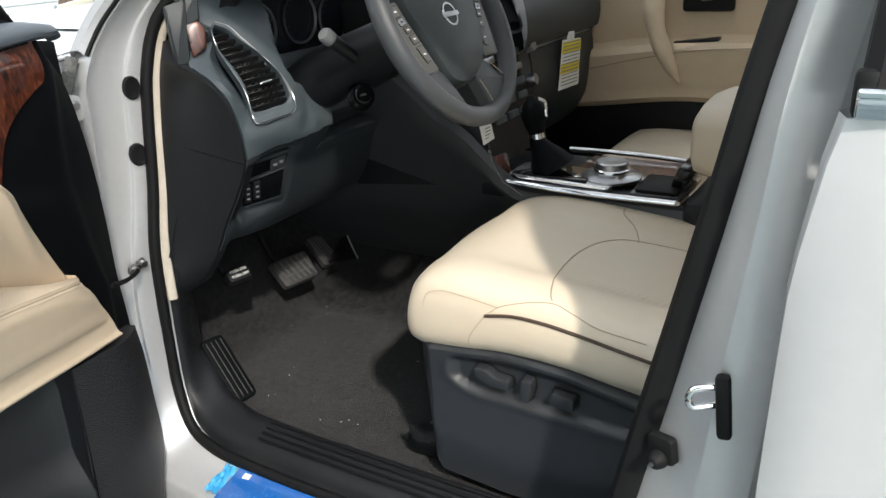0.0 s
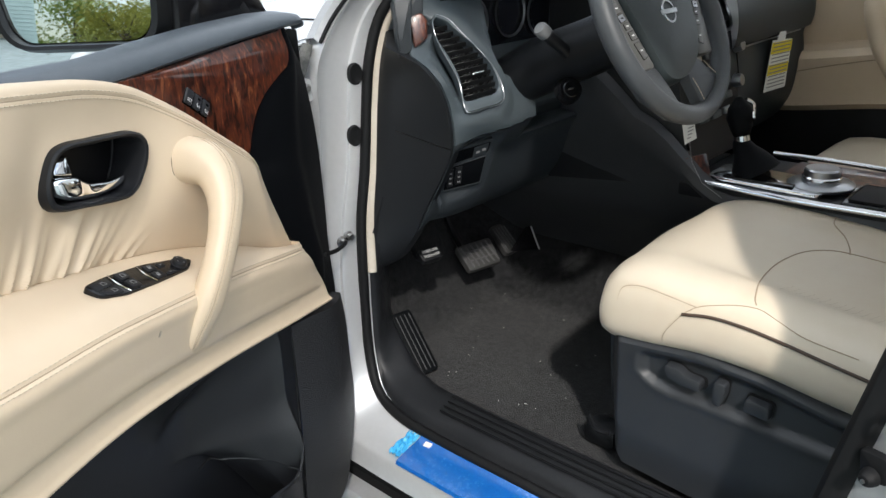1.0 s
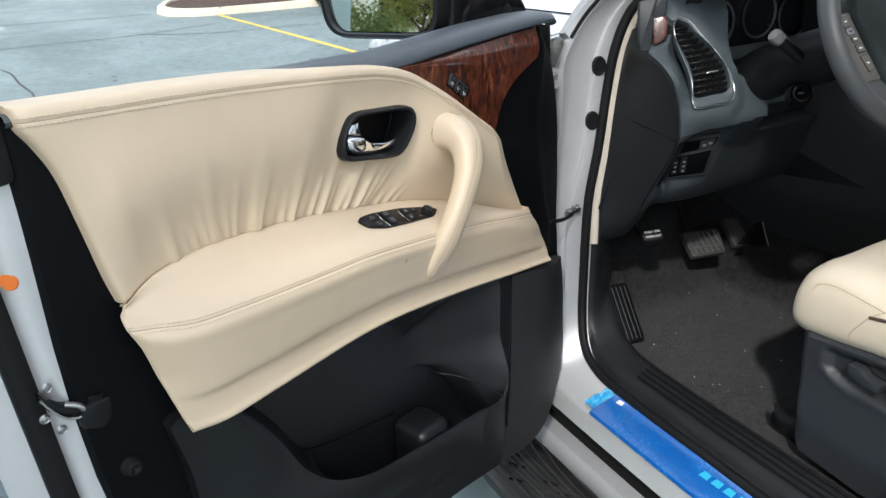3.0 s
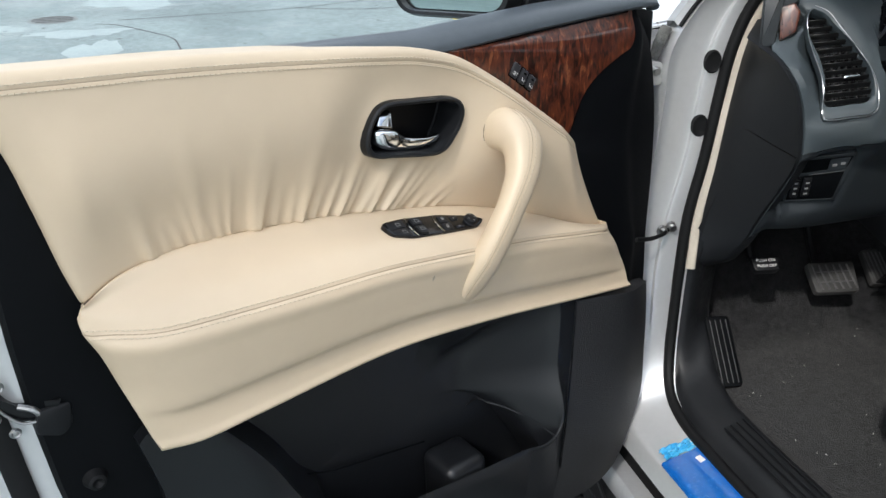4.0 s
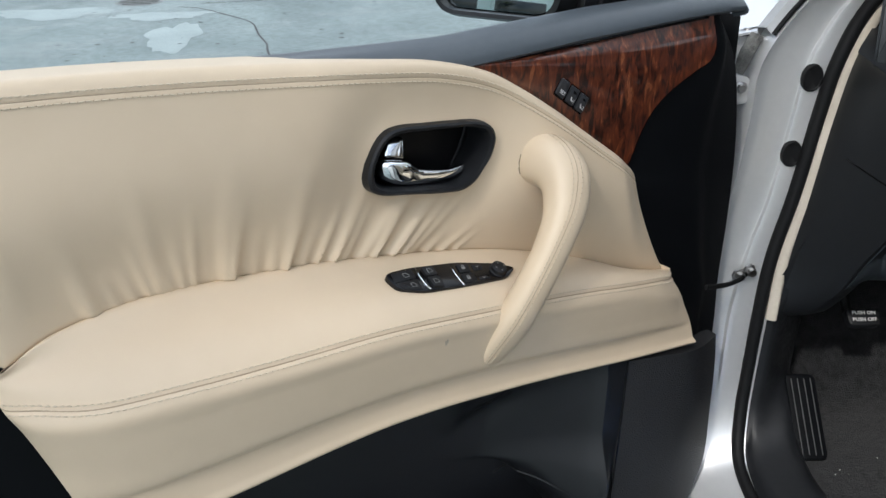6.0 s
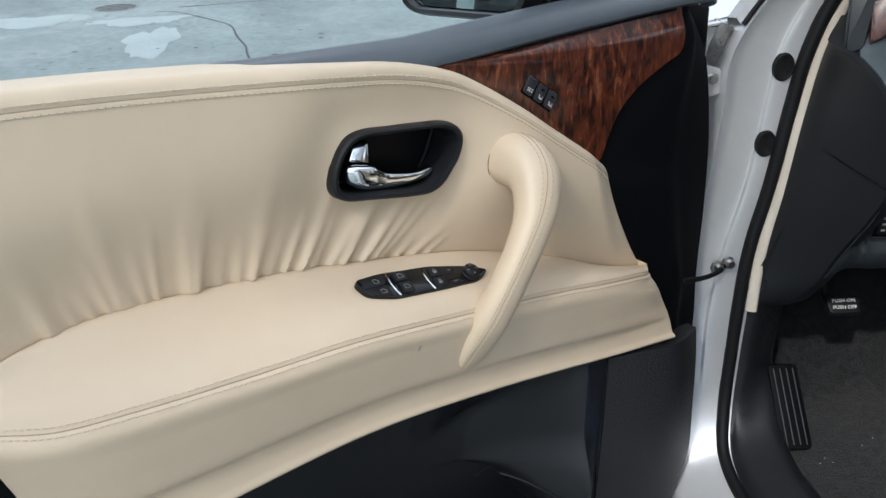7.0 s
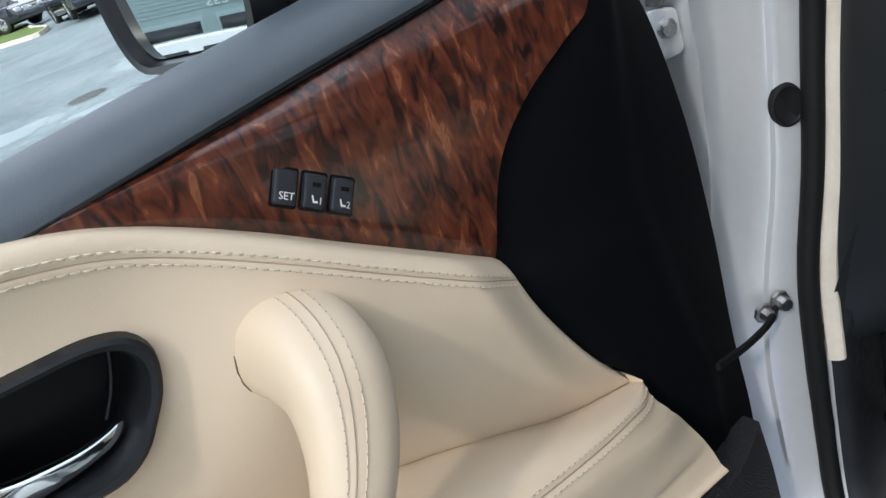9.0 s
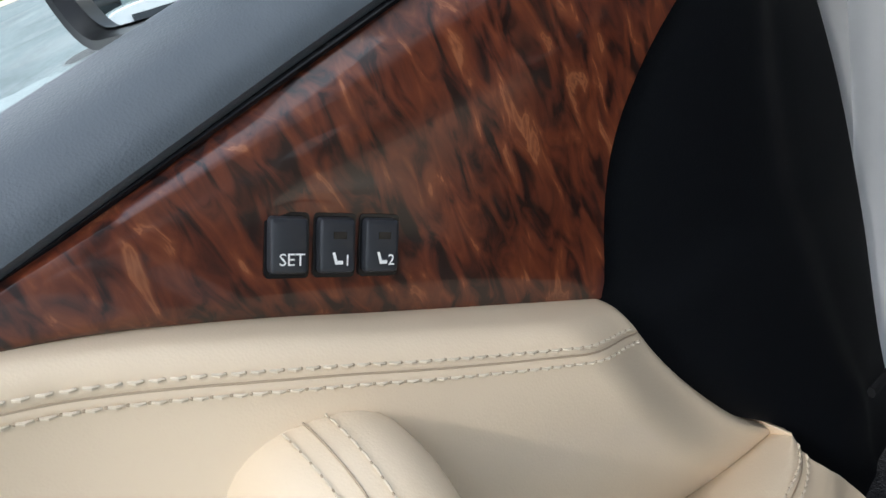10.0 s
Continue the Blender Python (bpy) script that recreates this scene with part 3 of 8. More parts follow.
_belt = []
for _i in range(60):
    _s = 0.095 + (1.165 - 0.095) * _i / 59
    _zw = float(np.interp(_s, [0.09, 0.147, 0.237, 0.381, 0.545, 0.60, 0.75, 1.17], [1.512, 1.512, 1.508, 1.500, 1.488, 1.486, 1.500, 1.520]))
    _zt = float(np.interp(_s, [0.09, 0.12, 0.203, 0.35, 0.482, 0.577, 0.75, 1.17], [1.528, 1.536, 1.539, 1.535, 1.527, 1.520, 1.522, 1.532]))
    _belt.append(spline([D(_s, _zw - 0.004, -0.042), D(_s, _zw + 0.0005, -0.0225), D(_s, _zw + 0.0055, -0.0165), D(_s, (_zw + _zt) / 2 + 0.008, -0.026), D(_s, _zt, -0.046), D(_s, _zt + 0.001, -0.062), D(_s, _zt - 0.016, -0.080)], 22))
_belt = [[p - DU * 0.006 - Vector((0, 0, 0.006)) for p in _belt[0]], *_belt]
part("belt_trim", sheet(_belt), GREYBELT, DOOR, "padded dark grey window-sill trim")
# Black bead paints the shadow line in the gap above the wood.
part("belt_gap", tube([D(s, float(np.interp(s, [0.147, 0.237, 0.381, 0.552], [1.512, 1.508, 1.500, 1.490])) - 0.0012, -0.0235) for s in np.linspace(0.165, 0.548, 30)], 0.0019, 6), GLOSSBLACK, DOOR)
part("glass_run_seal", box(D(0.63, 1.492, -0.078), (1.06, 0.010, 0.03), 0.003, axes(DU, DN, (0, 0, 1))), RUBBER, DOOR)

# black corner panel at the hinge end
CFRONT = [(0.072, 0.905, -0.020), (0.060, 0.985, -0.026), (0.056, 1.075, -0.032), (0.050, 1.201, -0.034), (0.054, 1.330, -0.036), (0.073, 1.438, -0.040), (0.101, 1.490, -0.044), (0.128, 1.526, -0.050)]
CBACK = [(0.184, 1.008, 0.004), (0.204, 1.077, -0.004), (0.2095, 1.137, -0.010), (0.2525, 1.195, -0.012), (0.2845, 1.259, -0.013), (0.2975, 1.297, -0.016), (0.3005, 1.317, -0.024), (0.287, 1.357, -0.025),
         (0.267, 1.392, -0.025), (0.233, 1.419, -0.025), (0.185, 1.441, -0.026), (0.151, 1.456, -0.028), (0.147, 1.513, -0.032)]
_r = coons(CFRONT, CBACK, [CFRONT[0], CBACK[0]], [CFRONT[-1], CBACK[-1]], 60, 24)
for _row_k, _row in enumerate(_r):
    for _p in _row:
        _p.z += 0.010 * math.sin(math.pi * _row_k / 23) * smooth01((_p.y - 1.0) / 0.1)
        _p.z -= 0.004 * smooth01((10 - _row_k) / 3)
part("corner_panel", sheet(skirt(door_rows(_r), DN * -0.03)), BLACKSOFT, DOOR, "soft black panel at the hinge end of the door")

# lower door: speaker cover and map pocket
SPT = [(0.078, 0.985, -0.008), (0.183, 1.010, 0.020), (0.260, 1.026, 0.024), (0.318, 1.034, 0.026)]
SPF = [(0.078, 0.985, -0.008), (0.079, 0.930, -0.002), (0.076, 0.834, -0.002), (0.074, 0.719, -0.004), (0.104, 0.630, -0.006)]
SPL = [(0.318, 1.034, 0.026), (0.327, 0.923, 0.030), (0.340, 0.800, 0.034), (0.352, 0.690, 0.034), (0.372, 0.600, 0.020)]
SPB = [(0.104, 0.630, -0.006), (0.180, 0.592, 0.006), (0.280, 0.584, 0.016), (0.372, 0.600, 0.020)]
_r = coons(SPT, SPB, SPF, SPL, 30, 50)
for _row in _r:
    for _i, _p in enumerate(_row):
        _p.z += 0.014 * math.sin(math.pi * _i / 29) ** 0.8
GRILLE = material("speaker_grille_plastic", (0.0085, 0.0088, 0.0105), 0.5, voronoi=(520, 0.0022), vary=(8, (0.0115, 0.0118, 0.0135), 0.6))
SPEAKER = part("speaker_cover", sheet(skirt(door_rows(_r), DN * -0.04)), GRILLE, DOOR, "black speaker cover with a fine grille")
part("seam", tube([DV(p) + DN * 0.002 for p in spline(SPL[:4], 30)], 0.0014, 6), GLOSSBLACK, SPEAKER)

POCKET = [(0.358, 1.070), (0.362, 0.960), (0.368, 0.860), (0.374, 0.800), (0.405, 0.783), (0.577, 0.796), (0.700, 0.811), (0.770, 0.822), (0.832, 0.848), (0.866, 0.884), (0.901, 0.963), (0.940, 1.025), (0.985, 1.085)]
PBORDER = [(0.319, 1.046), (0.3245, 0.980), (0.328, 0.923), (0.341, 0.800), (0.353, 0.690), (0.373, 0.600), (0.524, 0.604), (0.700, 0.606), (0.900, 0.602), (1.030, 0.598), (1.036, 0.740), (1.040, 0.880), (1.048, 0.990), (1.066, 1.080), (0.985, 1.087), (0.900, 1.092), (0.713, 1.100), (0.527, 1.085)]
PC = Vector((0.640, 0.920))


def reach(poly, ang):
    """How far the outline lies from the pocket's middle in a direction."""
    w = Vector((math.cos(ang), math.sin(ang)))
    best = 0.1
    for (x0, y0), (x1, y1) in zip(poly, poly[1:] + poly[:1]):
        p, e = Vector((x0, y0)) - PC, Vector((x1 - x0, y1 - y0))
        den = w.x * e.y - w.y * e.x
        if abs(den) > 1e-9:
            t, u = (p.x * e.y - p.y * e.x) / den, (p.x * w.y - p.y * w.x) / den
            if t > 0 and -1e-6 <= u <= 1 + 1e-6:
                best = max(best, t)
    return best


_rimpoly, _fine = rounded(POCKET, 0.05, 5), 220
_rows = []
for _i in range(_fine):
    _g = 2 * math.pi * _i / _fine
    _w = Vector((math.cos(_g), math.sin(_g)))
    _ro, _ri = reach(PBORDER, _g), reach(_rimpoly, _g)
    _o, _r = PC + _w * _ro, PC + _w * _ri
    _do = float(np.interp(_o.x, [0.32, 0.36, 0.50, 0.90, 1.04], [0.029, 0.034, 0.022, 0.016, -0.006]))
    _low = smooth01((0.93 - _r.y) / 0.10)
    _dr = 0.010 + 0.036 * _low * smooth01((0.98 - _r.x) / 0.25) + 0.020 * smooth01((0.46 - _r.x) / 0.06) * (1 - 0.5 * _low)
    _ww = min(0.030 + 0.140 * smooth01((0.50 - _r.x) / 0.12 if _r.y < 1.0 else (0.66 - _r.x) / 0.28), _ri * 0.85)
    _bin = smooth01((0.862 - _r.y) / 0.05)
    _row = []
    for _u in (0.0, 0.12, 0.3, 0.5, 0.7, 0.84, 0.93, 0.97, 1.0):
        _q = _o.lerp(_r, _u)
        _row.append(D(_q.x, _q.y, _do + (_dr - _do) * smooth01(_u) - 0.0035 * smooth01((_u - 0.9) / 0.1)))
    for _u in (0.04, 0.10, 0.18, 0.26, 0.34, 0.42, 0.50, 0.58, 0.66, 0.75, 0.84, 0.92, 1.0):
        _q = _r - _w * (_ww * _u)
        _side = Vector((_q.x, _q.y, _dr - 0.0035 + (-0.0525 - _dr) * _u ** 0.78))
        if _u <= 0.5:
            _well = Vector((_r.x, _r.y - 0.002 - 0.24 * _u, _dr - 0.0055 - 0.012 * _u))
        elif _u <= 0.75:
            _well = Vector((_r.x, _r.y - 0.122, _dr - 0.0115 + (-0.0385 - _dr) * (_u - 0.5) / 0.25))
        else:
            _well = Vector((_r.x, _r.y - 0.122 + 0.150 * (_u - 0.75) / 0.25, -0.050 - 0.006 * (_u - 0.75) / 0.25))
        _p = _side.lerp(_well, _bin)
        _row.append(D(_p.x, _p.y, _p.z))
    _q = _p
    _row += [D(PC.x + (_q.x - PC.x) * k, PC.y + (_q.y - PC.y) * k, -0.058) for k in (0.6, 0.2)]
    _rows.append(_row)
_rows = [list(r) for r in zip(*_rows)]
_bm = sheet([[p - DN * 0.045 for p in _rows[0]], *_rows], True)
_bm.verts.ensure_lookup_table()
_bm.faces.new(_bm.verts[-_fine:])
PANELTREE = BVHTree.FromBMesh(_bm)
PANEL = part("map_pocket_panel", _bm, DOORPLASTIC, DOOR, "black moulded lower panel with a map pocket")
_bx = axes(DU, DN, (0, 0, 1))
part("bottle_divider", box(D(0.573, 0.750, -0.006), (0.086, 0.086, 0.130), 0.018, _bx, segments=4), DOORPLASTIC, PANEL, "moulded block that parts the bottle well from the pocket")
_arc = []
for _p in spline([(0.503, 0.852, 0), (0.484, 0.856, 0), (0.458, 0.850, 0), (0.420, 0.826, 0), (0.390, 0.796, 0), (0.384, 0.786, 0)], 40):
    _hit = PANELTREE.ray_cast(D(_p.x, _p.y, 0.2), -DN)
    if _hit[0]:
        _arc.append(_hit[0] + DN * 0.0006)
part("well_lip", tube(_arc, 0.0018, 8), DOORPLASTIC, PANEL)
part("seam", tube([D(s, z, d) for s, z, d in ((0.914, 1.003, -0.048), (0.885, 0.935, -0.047), (0.850, 0.889, -0.046), (0.806, 0.866, -0.046), (0.700, 0.845, -0.046), (0.607, 0.829, -0.046))], 0.0018, 6, 40), BLACKSOFT, PANEL)


# pull handle
_path = [(0.470, 1.368, -0.014), (0.466, 1.367, 0.018), (0.467, 1.353, 0.044), (0.480, 1.325, 0.063), (0.504, 1.288, 0.073), (0.531, 1.247, 0.075), (0.556, 1.203, 0.069), (0.573, 1.163, 0.056), (0.585, 1.127, 0.042)]
_fine = spline(_path, 60)
_wid = [0.036, 0.034, 0.0285, 0.0232, 0.0215, 0.022, 0.0240, 0.0225, 0.0170]
_dep = [0.035, 0.032, 0.025, 0.021, 0.019, 0.019, 0.019, 0.014, 0.008]
PULLROWS, UPS, SIDES = [], [], []
for _i, _p in enumerate(_fine):
    _t = (_fine[min(_i + 1, 59)] - _fine[max(_i - 1, 0)]).normalized()
    _side = (Vector((0.86, 0.30, 0)) - _t * _t.dot(Vector((0.86, 0.30, 0)))).normalized()
    _up = _side.cross(_t).normalized()
    UPS.append(_up)
    SIDES.append(_side)
UPS[-1] = UPS[-1] if UPS[-1].z > 0 else -UPS[-1]
for _i in range(58, -1, -1):
    if UPS[_i].dot(UPS[_i + 1]) < 0:
        UPS[_i] = -UPS[_i]
for _i, _p in enumerate(_fine):
    _u, _side, _up = _i / 59, SIDES[_i], UPS[_i]
    _rw, _rd = float(np.interp(_u, np.linspace(0, 1, 9), _wid)), float(np.interp(_u, np.linspace(0, 1, 9), _dep))
    _tip = math.sqrt(max(0.03, 1 - (max(0, _u - 0.90) / 0.10) ** 2))
    _rw, _rd = _rw * _tip, _rd * _tip
    PULLROWS.append([_p + _side * _rw * (abs(math.cos(a)) ** 0.85) * (1 if math.cos(a) > 0 else -1) + _up * _rd * (abs(math.sin(a)) ** 0.85) * (1 if math.sin(a) > 0 else -1) for a in [k * 2 * math.pi / 28 for k in range(28)]])
_rows = door_rows(PULLROWS)
_bm = sheet(_rows, True)
_bm.verts.ensure_lookup_table()
_bm.faces.new(_bm.verts[-28:])
_root = min(range(12), key=lambda k: abs(_fine[k].z + 0.001))
# Painted contact shade where the pull handle meets the panel.
part("handle_root_shade", tube(_rows[_root] + _rows[_root][:1], 0.0008, 6), CREASESHADE, DOOR)
PULL = part("pull_handle", _bm, LEATHER, DOOR, "curved leather-wrapped pull handle")


PULLTREE = BVHTree.FromPolygons([p for r in _rows for p in r], [(28 * a + b, 28 * a + (b + 1) % 28, 28 * a + 28 + (b + 1) % 28, 28 * a + 28 + b) for a in range(59) for b in range(28)])


def pull_seam(shift):
    """A line down the handle, on its skin, that swings from the top of the dome to the seat side."""
    out = []
    for i in range(4, 57):
        k = 6.6 - 1.5 * smooth01((i - 6) / 26) + shift
        k0 = int(math.floor(k))
        p = _rows[i][k0 % 28].lerp(_rows[i][(k0 + 1) % 28], k - k0)
        q, n, _, _ = PULLTREE.find_nearest(p)
        c = sum(_rows[i], Vector()) / 28
        out.append(q + (q - c).normalized() * 0.0004)
    return out


def pull_out(p):
    q, n, _, _ = PULLTREE.find_nearest(p)
    return n if n.dot(DN + Vector((0, 0, 0.6))) > 0 else -n


part("seam", tube(pull_seam(0.0), 0.0004, 6), SEAM, PULL)
_st = stitches(pull_seam(-0.85), 0.0064, 0.0044, 0.00060, 0.0004, pull_out)
part("stitching", stitches(pull_seam(0.85), 0.0064, 0.0044, 0.00060, 0.0004, pull_out, _st), THREAD, PULL)
_st = stitches(onward(pull_seam(-0.85), 0.0046), 0.0064, 0.0012, 0.00045, 0.0001, pull_out)
part("perforated_line", stitches(onward(pull_seam(0.85), 0.0046), 0.0064, 0.0012, 0.00045, 0.0001, pull_out, _st), SEAM, PULL)

# inner door handle
_cx, _cz0 = sum(p[0] for p in BEZEL) / len(BEZEL), sum(p[1] for p in BEZEL) / len(BEZEL)
_inner = [(_cx + (x - _cx) * 0.87, _cz0 + (z - _cz0) * 0.80) for x, z in BEZEL]
BZ = part("handle_bezel", ringplate(BEZEL, _inner, lambda x, z, c: D(x, z, c - 0.010), -0.004, 0.011, -0.040), BLACK, DOOR, "black rounded surround of the inner door handle")
_bm = bmesh.new()
_bm.faces.new([_bm.verts.new(D(x, z, -0.050)) for x, z in _inner])
part("handle_cup", _bm, CUPBLACK, BZ)
part("cup_rib", tube([D(0.575, 1.371, -0.042), D(0.562, 1.388, -0.045), D(0.553, 1.408, -0.046), D(0.550, 1.418, -0.046)], 0.0014, 6, 16), BLACK, BZ)
# the lever: a flared, faceted root that thins out into a blade
_lv = []
for _s, _zt, _zb, _dep, _dc in ((0.6850, 1.396, 1.388, 0.003, -0.026), (0.6825, 1.4005, 1.381, 0.008, -0.023), (0.6740, 1.4015, 1.3745, 0.0105, -0.021), (0.6620, 1.3995, 1.3695, 0.0105, -0.019), (0.6500, 1.3965, 1.3672, 0.0090, -0.018), (0.6420, 1.3905, 1.3660, 0.0075, -0.018),
                                (0.6320, 1.3835, 1.3650, 0.006, -0.018), (0.6130, 1.3785, 1.3640, 0.005, -0.018), (0.5930, 1.3752, 1.3643, 0.004, -0.019), (0.5780, 1.3752, 1.3665, 0.003, -0.020), (0.5710, 1.3758, 1.3705, 0.002, -0.021), (0.5685, 1.3750, 1.3735, 0.001, -0.022)):
    _zc, _zh = (_zt + _zb) / 2, (_zt - _zb) / 2
    _lv.append([D(_s, _zc + _zh * math.copysign(abs(math.sin(k)) ** 0.7, math.sin(k)), _dc + _dep * math.copysign(abs(math.cos(k)) ** 0.6, math.cos(k))) for k in np.linspace(0, 2 * math.pi, 25)[:-1]])
_cols = [spline([r[i] for r in _lv], 48) for i in range(24)]
_bm = sheet([[q[k] for q in _cols] for k in range(48)], True)
_bm.verts.ensure_lookup_table()
_bm.faces.new(_bm.verts[:24])
_bm.faces.new(_bm.verts[-24:])
part("lever", _bm, CHROME, BZ, "chrome door release lever")
part("lever_pivot", box(D(0.668, 1.390, -0.038), (0.024, 0.022, 0.026), 0.006, axes(DU, DN, (0, 0, 1)), segments=3), CUPBLACK, BZ)
part("lock_tab", slab(rounded([(0.6770, 1.4045), (0.6700, 1.4205), (0.6480, 1.4220), (0.6525, 1.3985)], 0.003, 3), lambda a, b, c: D(a, b, c - 0.015 - 0.35 * (b - 1.400)), 0.024, 0.003), CHROME, BZ, "chrome lock tab")

# window switch panel on the armrest
SWA, SWB = Vector((0.4228, -0.8984, 0.1187)), Vector((0.8201, 0.3236, -0.4721))
SW = frame_at((-0.9035, -0.5784, 1.2545), SWA, SWB)
_out = rounded([(0.080, -0.027), (0.048, -0.0295), (-0.021, -0.0245), (-0.072, -0.0125), (-0.099, 0.000), (-0.078, 0.0125), (-0.012, 0.0115), (0.041, 0.0085), (0.074, -0.003)], 0.009, 4)
SWPANEL = part("switch_panel", slab(_out, lambda a, b, c: SW(a, b, c + 0.0022), 0.020, 0.0015), GLOSSBLACK, DOOR, "black power window switch panel")


def switch(outline, h, name, label, tip=0.0):
    return part(name, slab(rounded(outline, 0.0025, 3), lambda a, b, c: SW(a, b, c + h + tip * (a - outline[0][0])), 0.004, 0.0010), BLACK, SWPANEL, label)


def window_symbol(a, b, h, owner):
    """A small outlined door window."""
    _p = [(a + 0.0032, b - 0.0026), (a - 0.0006, b - 0.0026), (a - 0.0032, b + 0.0002), (a - 0.0032, b + 0.0030), (a + 0.0032, b + 0.0030)]
    part("symbol", tube([SW(x, y, h + 0.0003) for x, y in _p + _p[:1]], 0.00038, 5), GREYPRINT, owner)


for _o, _at in (([(0.072, -0.0245), (0.044, -0.0262), (0.0435, -0.0125), (0.0735, -0.0110)], (0.055, -0.0185)), ([(0.0725, -0.0098), (0.0435, -0.0112), (0.043, 0.0055), (0.066, -0.0005)], (0.052, -0.0035))):
    window_symbol(_at[0], _at[1], 0.0034, switch(_o, 0.0034, "window_switch", "black rear window switch"))
for _o, _at in (([(0.0325, -0.0245), (0.0165, -0.0235), (0.016, -0.0095), (0.0315, -0.0102)], (0.024, -0.017)), ([(0.0312, -0.0086), (0.0158, -0.0080), (0.0155, 0.0085), (0.0300, 0.0058)], (0.023, -0.001))):
    window_symbol(_at[0], _at[1], 0.0062, switch(_o, 0.0062, "window_switch", "raised black front window switch"))
for _o, _at in (([(-0.0165, -0.0205), (-0.0330, -0.0175), (-0.0325, -0.0062), (-0.0160, -0.0070)], (-0.024, -0.0128)), ([(-0.0160, -0.0056), (-0.0325, -0.0048), (-0.0330, 0.0088), (-0.0155, 0.0090)], (-0.023, 0.0032))):
    _sw = switch(_o, 0.0036, "lock_switch", "black door lock switch")
    part("symbol", box(SW(_at[0], _at[1], 0.0037), (0.0046, 0.0034, 0.0004), 0, axes(SWA, SWB, SWA.cross(SWB))), GREYPRINT, _sw)
    part("symbol", tube([SW(_at[0] - 0.0016, _at[1] - 0.0018, 0.0039), SW(_at[0] - 0.0016, _at[1] - 0.0038, 0.0039), SW(_at[0] + 0.0014, _at[1] - 0.0038, 0.0039), SW(_at[0] + 0.0014, _at[1] - 0.0018, 0.0039)], 0.00036, 5, 14), GREYPRINT, _sw)
for _o, _at in (([(-0.0375, -0.0165), (-0.0520, -0.0135), (-0.0500, -0.0060), (-0.0370, -0.0060)], (-0.044, -0.0105)), ([(-0.0370, 0.0040), (-0.0500, 0.0040), (-0.0540, 0.0092), (-0.0372, 0.0092)], (-0.044, 0.0066))):
    _sw = switch(_o, 0.0030, "mirror_switch", "small black mirror switch")
    part("symbol", tube([SW(_at[0] - 0.002, _at[1] - 0.0016, 0.0033), SW(_at[0], _at[1] + 0.0006, 0.0033), SW(_at[0] + 0.002, _at[1] - 0.0016, 0.0033)], 0.00036, 5), GREYPRINT, _sw)
for _p in ([(0.0365, -0.0285), (0.0385, -0.015), (0.0375, -0.003), (0.0345, 0.0075)], [(-0.0125, -0.0245), (-0.0090, -0.014), (-0.0090, -0.002), (-0.0118, 0.0105)]):
    part("chrome_strip", tube([SW(x, y, 0.0026) for x, y in _p], 0.0009, 6, 20), CHROME, SWPANEL, "thin chrome strip")
KNOB = part("mirror_knob", lathe([(0.0, 0.0085), (0.0085, 0.0085), (0.0098, 0.0075), (0.0104, 0.003), (0.0118, 0.0022)], frame_at(SW(-0.071, -0.001, 0.0), SWA, SWB), 24), BLACK, SWPANEL, "round mirror control knob")
for _k in range(4):
    _g = frame_at(SW(-0.071, -0.001, 0.0087), SWA * math.cos(_k * math.pi / 2) + SWB * math.sin(_k * math.pi / 2), SWB * math.cos(_k * math.pi / 2) - SWA * math.sin(_k * math.pi / 2))
    part("arrow", slab([(0.0072, 0.0), (0.0052, 0.0014), (0.0052, -0.0014)], _g, 0.0003), GREYPRINT, KNOB)

# a small scuff on the armrest face
SCUFF = material("grey_scuff", (0.36, 0.305, 0.235), 0.55, grain=(900, 0.0001), vary=(160, (0.46, 0.385, 0.295), 1.0))
_best = min((abs(p.x - 0.654) + abs(p.y - 1.199), i, j) for i, r in enumerate(ARMROWS) for j, p in enumerate(r) if 75 < j < 188)
_i, _j = _best[1], _best[2]
_p0, _pu, _pv = DV(ARMROWS[_i][_j]), DV(ARMROWS[_i + 1][_j]) - DV(ARMROWS[_i - 1][_j]), DV(ARMROWS[_i][_j - 1]) - DV(ARMROWS[_i][_j + 1])
_f = frame_at(_p0, _pu, _pv)
_sg = 1 if (_f(0, 0, 1) - _p0).dot(DN) > 0 else -1
_rng = random.Random(12)
part("scuff_mark", slab([((0.0024 + _rng.uniform(-0.0008, 0.0008)) * math.cos(k), (0.0045 + _rng.uniform(-0.0014, 0.0014)) * math.sin(k)) for k in np.linspace(0, 6.283, 17)[:-1]], lambda x, y, z: _f(x, y, z + 0.0003 * _sg), 0.0002), SCUFF, DOOR, "small dark scuff on the leather")

# memory buttons in the wood
BA, BB = Vector((-0.0156, -0.0114)), Vector((0.0118, -0.0191))      # along the row, and down each button, in (s, z)


def wood_depth(s, z):
    best, bd = 9.0, 0.0
    for r in WOODROWS:
        for p in r:
            g = (p.x - s) ** 2 + (p.y - z) ** 2
            if g < best:
                best, bd = g, p.z
    return bd


